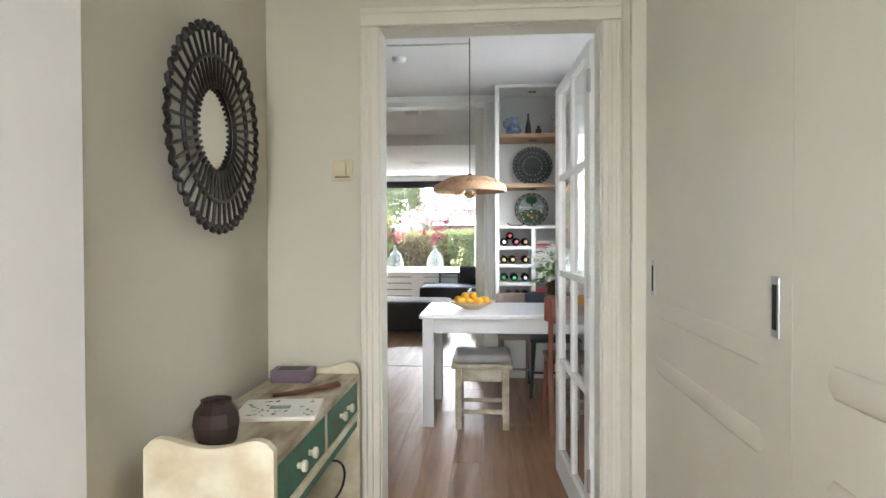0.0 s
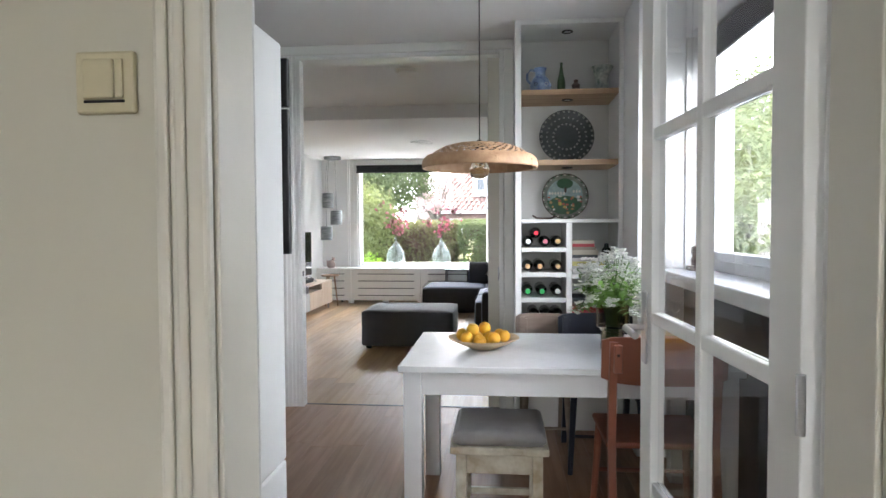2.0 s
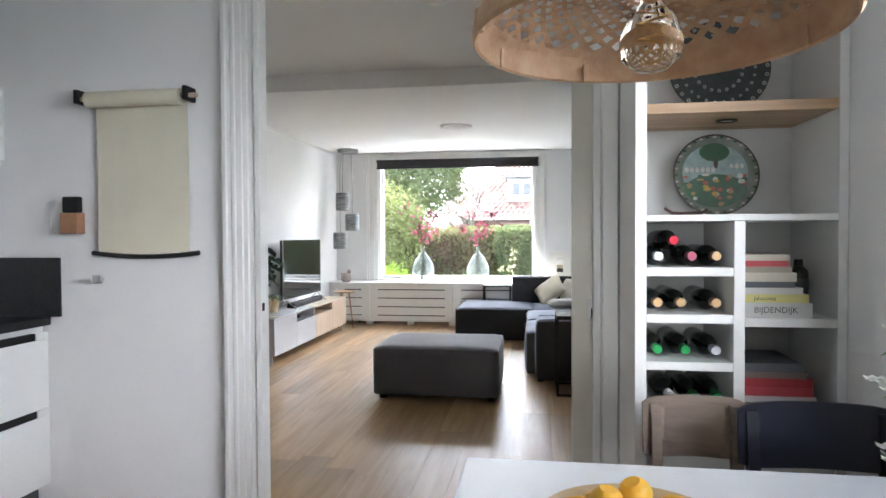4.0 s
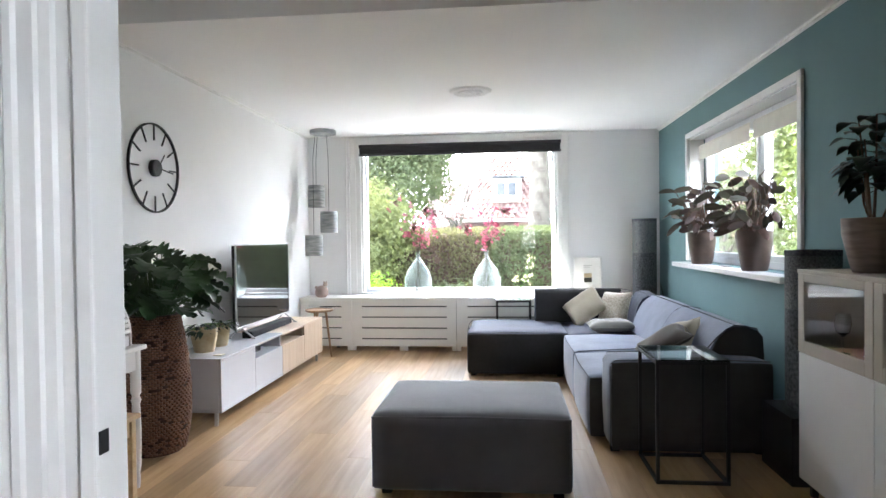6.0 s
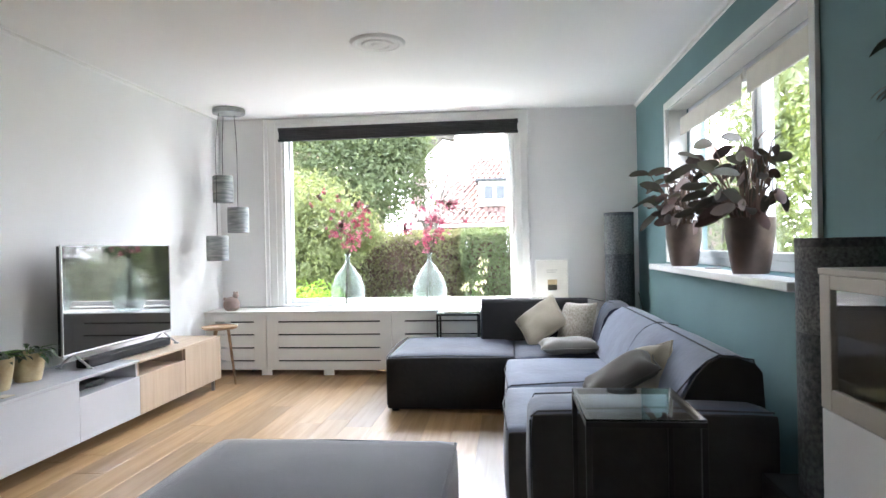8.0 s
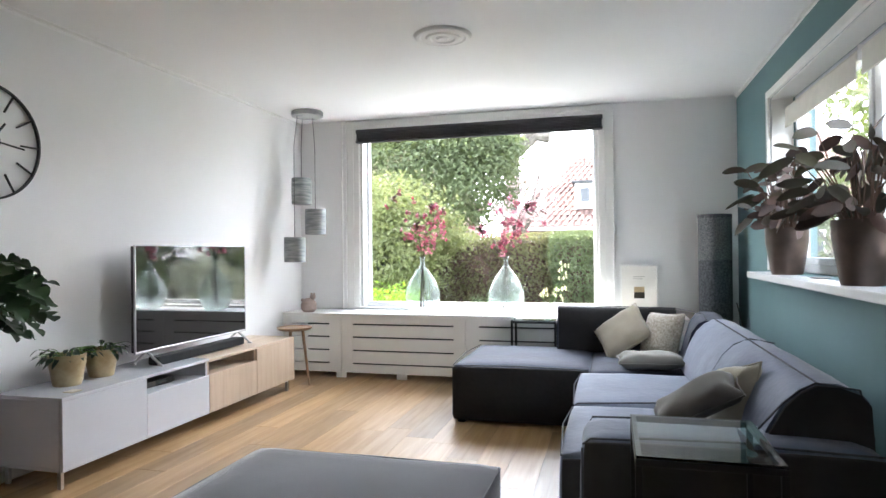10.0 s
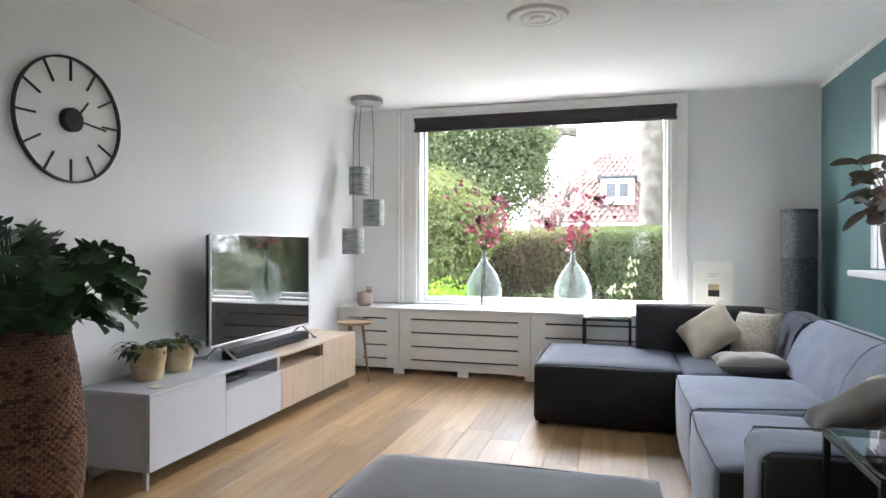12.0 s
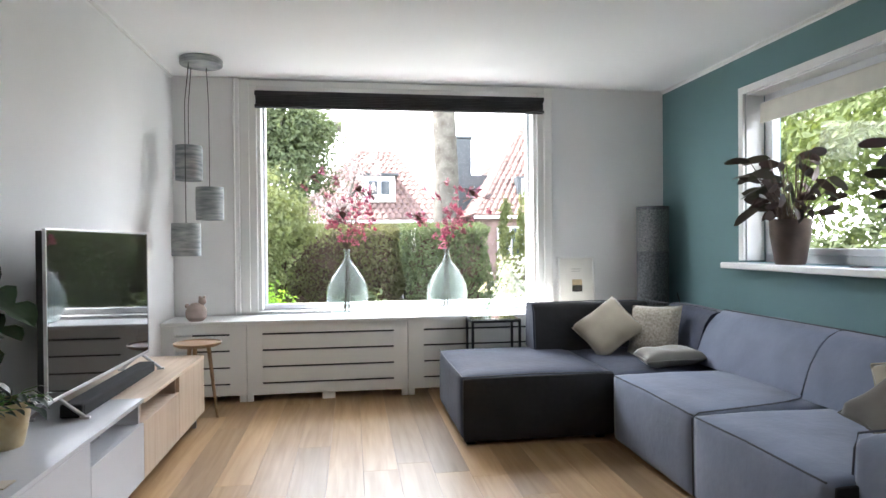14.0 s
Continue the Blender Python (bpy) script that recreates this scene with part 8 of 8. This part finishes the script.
def tiled(bm, a, b, c, d, n, m):
    """Clay tiles on the slope with eave a-b and ridge d-c: n across, m courses, each tile a shallow wave with a lip."""
    a, b, c, d = (Vector(q) for q in (a, b, c, d))
    nrm = (b - a).cross(d - a).normalized()
    for j in range(m):
        v0, v1 = j / m, (j + 1) / m + 0.01
        e0, e1 = a.lerp(d, v0), b.lerp(c, v0)
        f0, f1 = a.lerp(d, min(v1, 1)), b.lerp(c, min(v1, 1))
        cnt = max(2, round(n * (e1 - e0).length / (b - a).length))
        for i in range(cnt):
            us = [(i + q) / cnt for q in (0.0, 0.35, 0.65, 0.97)]
            lifts = (0.02, 0.085, 0.085, 0.02)
            lo = [bm.verts.new(e0.lerp(e1, u) + nrm * (h + 0.03)) for u, h in zip(us, lifts)]
            hi = [bm.verts.new(f0.lerp(f1, u) + nrm * h) for u, h in zip(us, lifts)]
            base = [bm.verts.new(e0.lerp(e1, u)) for u in us]
            for q in range(3):
                bm.faces.new((lo[q], lo[q + 1], hi[q + 1], hi[q]))
                bm.faces.new((base[q], base[q + 1], lo[q + 1], lo[q]))


def window_in(parent, x0, x1, z0, z1, y, bars=1):
    w = part("window", block(x0, y - 0.05, z0, x1, y + 0.05, z1), M["gloss_white"], parent, here=True)
    for k in range(bars + 1):
        a = x0 + (x1 - x0) * k / (bars + 1)
        b = x0 + (x1 - x0) * (k + 1) / (bars + 1)
        part("pane", block(a + 0.07, y - 0.065, z0 + 0.08, b - 0.07, y - 0.052, z1 - 0.08), M["house_pane"], w, here=True)


def house(x0, x1, y0, y1, eave, ridge, r0, r1, ry, label):
    h = thing("house", ((x0 + x1) / 2, (y0 + y1) / 2, G), label, "house")
    part("wall", block(x0 + 0.3, y0 + 0.3, G, x1 - 0.3, y1 - 0.3, eave), M["brick"], h, "red-brown brick wall", here=True)
    A, B, C, D = (x0, y0, eave), (x1, y0, eave), (x1, y1, eave), (x0, y1, eave)
    R0, R1 = (r0, ry, ridge), (r1, ry, ridge)
    under = bmesh.new()
    vs = [under.verts.new(Vector(q) - Vector((0, 0, 0.03))) for q in (A, B, C, D, R0, R1)]
    for f in ((0, 1, 5, 4), (1, 2, 5), (2, 3, 4, 5), (3, 0, 4), (3, 2, 1, 0)):
        under.faces.new([vs[k] for k in f])
    rf = part("roof", under, M["tile"], h, "orange clay tile roof", here=True)
    bm = bmesh.new()
    tiled(bm, A, B, R1, R0, round((x1 - x0) / 0.24), round((ridge - eave) / 0.2))
    tiled(bm, B, C, R1, R1, round((y1 - y0) / 0.3), round((ridge - eave) / 0.22))
    tiled(bm, D, A, R0, R0, round((y1 - y0) / 0.3), round((ridge - eave) / 0.22))
    tagged(part("roof_tiles", bm, M["tile"], rf, here=True), kind="stuff")
    rd2 = bmesh.new()
    for p, q in ((R0, R1), (A, R0), (B, R1)):
        tube([Vector(p) + Vector((0, 0, 0.03)), Vector(q) + Vector((0, 0, 0.03))], 0.1, 8, rd2)
    part("ridge_tiles", rd2, M["tile"], rf, here=True)
    part("gutter", block(x0 - 0.05, y0 - 0.12, eave - 0.12, x1 + 0.05, y0 + 0.02, eave, 0.02), M["gloss_white"], h, here=True)
    return h


h1 = house(-3.6, 2.2, 31.2, 38.6, 2.05, 5.0, -1.05, 0.45, 34.6, "brick house with an orange hipped tile roof across the street")
part("dormer", block(-0.95, 31.75, 2.75, 0.27, 33.4, 3.75, 0.02), M["gloss_white"], h1, "white dormer", here=True)
part("dormer_roof", block(-1.08, 31.6, 3.751, 0.40, 33.6, 3.83, 0.01), M["slate_blue"], h1, here=True)
window_in(h1, -0.80, 0.12, 2.95, 3.62, 31.72, 1)
window_in(h1, -2.6, -1.4, 0.5, 1.7, 31.47, 1)
window_in(h1, 0.2, 1.5, 0.5, 1.7, 31.47, 1)
h2 = house(3.2, 10.5, 31.0, 38.5, 2.2, 6.1, 5.9, 7.6, 34.5, "brick house with a steep orange tile roof and chimney")
part("chimney", block(3.18, 35.0, 2.0, 3.85, 35.6, 5.75, 0.03), M["slate_blue"], h2, "tall blue-grey chimney", here=True)
part("chimney_cap", block(3.12, 34.94, 5.751, 3.91, 35.66, 5.86, 0.02), M["slate_blue"], h2, here=True)
part("side_wing", block(2.6, 34.0, G, 5.0, 38.0, 4.05, 0.02), M["slate_blue"], h2, "blue-grey clad flat-roofed wing", here=True)
part("dormer", block(5.0, 31.6, 2.75, 6.3, 33.6, 3.75, 0.02), M["slate_blue"], h2, "blue-grey dormer", here=True)
window_in(h2, 5.15, 6.15, 2.85, 3.65, 31.57, 1)
window_in(h2, 4.1, 5.1, 0.6, 1.8, 31.27, 1)
window_in(h2, 6.0, 7.4, 0.6, 1.8, 31.27, 1)
h3 = house(-14.0, -6.0, 33.0, 40.0, 3.2, 6.6, -11, -9, 36.5, "brick house further along the street")
window_in(h3, -12.5, -11.0, 0.8, 2.2, 33.27, 1)
window_in(h3, -9.0, -7.5, 0.8, 2.2, 33.27, 1)


def parked_car(x, y, label):
    c = thing("parked_car", (x, y, -0.343), label, "car")
    prof = [(-2.0, 0.35), (-2.05, 0.62), (-1.9, 0.82), (-1.2, 0.92), (-0.6, 1.38), (0.9, 1.42), (1.6, 1.0), (2.0, 0.92), (2.05, 0.4), (1.9, 0.3)]
    M["car_blue"] = surf("blue_car_paint", (0.06, 0.13, 0.25), 0.25, 0.1, 3, 0, 20, metal=0.3)
    bm = bmesh.new()
    rows = [[bm.verts.new((px, yy * (0.88 if pz > 1.1 else 1), pz)) for px, pz in prof] for yy in (-0.85, 0.85)]
    bm.faces.new(rows[0])
    bm.faces.new(rows[1][::-1])
    for k in range(len(prof)):
        q = (k + 1) % len(prof)
        bm.faces.new((rows[0][k], rows[1][k], rows[1][q], rows[0][q]))
    part("body", bm, M["car_blue"], c, "blue car body")
    for a in ((-0.55, 0.2), (0.3, 0.95)):
        part("side_window", block(a[0], -0.80, 0.98, a[1], -0.775, 1.30, 0.01), M["house_pane"], c)
    for px in (-1.3, 1.3):
        for py in (-0.85, 0.65):
            w = bmesh.new()
            bmesh.ops.create_cone(w, cap_ends=True, segments=24, radius1=0.32, radius2=0.32, depth=0.2)
            bmesh.ops.rotate(w, matrix=Matrix.Rotation(radians(90), 3, "X"), verts=w.verts)
            bmesh.ops.translate(w, vec=(px, py + 0.1, 0.32), verts=w.verts)
            part("wheel", w, M["dark"], c, smooth=True)
    return c


parked_car(-4.6, 25.3, "blue car parked on the street behind the hedge")

# side garden seen through the teal wall's window and the kitchen window
tree(4.6, 13.5, [(4.4, 13.5, 2.2, 1.3, 1.8, 1.0), (4.8, 14.8, 2.8, 1.2, 1.6, 0.9), (4.3, 12.2, 1.3, 1.0, 1.3, 0.9), (4.6, 15.6, 1.6, 1.2, 1.5, 1.1)], 9500, 0.055, M["lf_maple"], "yellow-green maple in the side garden", 0.12, 1.6, 23, 9)
tree(4.0, 11.2, [(4.0, 11.2, 0.9, 0.8, 1.2, 0.7), (3.9, 12.6, 0.6, 0.7, 1.0, 0.6), (4.2, 9.8, 0.8, 0.7, 1.0, 0.7), (4.1, 14.0, 0.8, 0.8, 1.0, 0.7)], 9000, 0.05, M["lf_mid"], "dense green shrub in the side garden", 0.06, 0.6, 25, 8, "shrub")
tree(6.0, 18.5, [(6.0, 18.5, 4.0, 2.2, 2.2, 1.4), (5.2, 17.0, 3.4, 1.6, 1.6, 1.0), (6.8, 20, 3.0, 1.8, 1.8, 1.2)], 9000, 0.08, M["lf_maple"], "tall light green tree in the side garden", 0.2, 2.4, 27, 8)
tree(5.0, 8.3, [(5.0, 8.3, 2.6, 1.2, 1.5, 1.2), (4.8, 7.4, 1.7, 1.0, 1.2, 0.8), (5.2, 9.2, 1.6, 1.0, 1.0, 1.0)], 8000, 0.06, M["lf_spring"], "leafy green tree beyond the garden fence", 0.12, 1.6, 29, 8)
tree(4.2, 19.6, [(4.0, 19.6, 1.4, 1.5, 1.0, 1.3), (5.6, 20.6, 1.9, 1.6, 1.2, 1.5), (3.2, 20.4, 0.6, 0.8, 0.8, 0.8), (7.2, 21.4, 1.8, 1.5, 1.2, 1.5)], 11000, 0.06, M["lf_mid"], "broad green bush in the front garden", 0.1, 1.2, 35, 8, "shrub")
M["fence"] = surf("weathered_grey_fence", (0.34, 0.32, 0.30), 0.85, 0.3, 6, 0.3, 40, stretch=(1, 1, 0.2), spread=0.15)
fc = thing("garden_fence", (3.75, 7.0, G), "weathered grey slatted garden fence", "fence")
slat = mesh_of("fence_slat", block(-0.012, 0, 0.05, 0.012, 0.085, 1.95, 0.003, 1), M["fence"])
for k in range(70):
    s = new("slat", slat)
    s.location = (0, -3.6 + 0.105 * k, 0)
    s.parent = fc
for z in (0.35, 1.6):
    part("rail", block(0.0125, -3.6, z, 0.05, 3.75, z + 0.07, 0.004), M["fence"], fc)
for k in range(5):
    part("post", block(0.051, -3.6 + 1.8 * k, 0, 0.12, -3.52 + 1.8 * k, 2.0, 0.004), M["fence"], fc)

# hazy bright sky far beyond the houses
M["haze"], _n, _l, _p = nodes_of("bright_hazy_sky")
_p.inputs["Base Color"].default_value = (0, 0, 0, 1)
_p.inputs["Emission Color"].default_value = (0.97, 0.985, 1.0, 1)
_p.inputs["Emission Strength"].default_value = HAZE
hz = bmesh.new()
lo = [hz.verts.new((160 * math.cos(a), 10 + 160 * math.sin(a), -0.5)) for a in np.linspace(0, 2 * math.pi, 65)[:-1]]
hi = [hz.verts.new((160 * math.cos(a), 10 + 160 * math.sin(a), 95)) for a in np.linspace(0, 2 * math.pi, 65)[:-1]]
for k in range(64):
    hz.faces.new((lo[k], lo[(k + 1) % 64], hi[(k + 1) % 64], hi[k]))
setting("backdrop", hz, M["haze"], "bright white hazy sky far away", "sky")

# ---------------------------------------------------------------- outside ground
M["grass"] = surf("rough_lawn", (0.07, 0.12, 0.03), 0.9, 0.4, 3, 0.5, 40)
setting("ground", block(-400, -400, -0.45, 400, 600, -0.35), M["grass"], "green garden ground running to the horizon", "ground")

# unseen terrace, made pale to reflect sunlight up to the living room ceiling
M["terrace"] = surf("pale_bounce_paving", (0.60, 0.59, 0.565), 0.85, 0.15, 3, 0.3, 25)
setting("terrace_bounce", block(-5.5, 13.7, -0.349, 2.6, 15.6, -0.335), M["terrace"], "unseen pale terrace under the picture window, added to bounce sunlight indoors", "pavement")
# assumed side path, kept grey to bounce less light into the windows
setting("terrace_side", block(1.75, 1.0, -0.349, 3.6, 13.7, -0.335), M["paving"], "assumed grey paved side path along the house", "pavement")

# ---------------------------------------------------------------- floor boards


def boards(parent, mat, x0, x1, y0, y1, width, lengths, seed):
    """Boards along y with staggered ends; alike boards share one mesh."""
    rnd = random.Random(seed)
    cache = {}
    x = x0
    while x < x1 - 0.01:
        w = min(width, x1 - x)
        y = y0 - rnd.uniform(0, lengths)
        while y < y1:
            a, b = max(y, y0), min(y + lengths, y1)
            key = (round(w, 3), round(b - a, 2))
            if b - a > 0.02:
                if key not in cache:
                    bm = block(0.0005, 0.0005, -0.02, w - 0.0005, b - a - 0.0005, 0, 0.0008, 1)
                    cache[key] = mesh_of("board", bm, mat)
                ob = new("floor_board", cache[key])
                ob.location = (x, a, -rnd.uniform(0, 0.0006))
                ob.parent = parent
            y += lengths
        x += width


boards(floor, M["oak_floor"], -2.79, 1.4, 6.872, 13.4, 0.182, 1.9, 3)
boards(floor_kitchen, M["kitchen_floor"], -2.68, 1.48, 3.15, 6.855, 0.165, 1.7, 5)
boards(floor_kitchen, M["kitchen_floor"], -0.36, 1.65, -1.4, 3.15, 0.165, 2.3, 7)
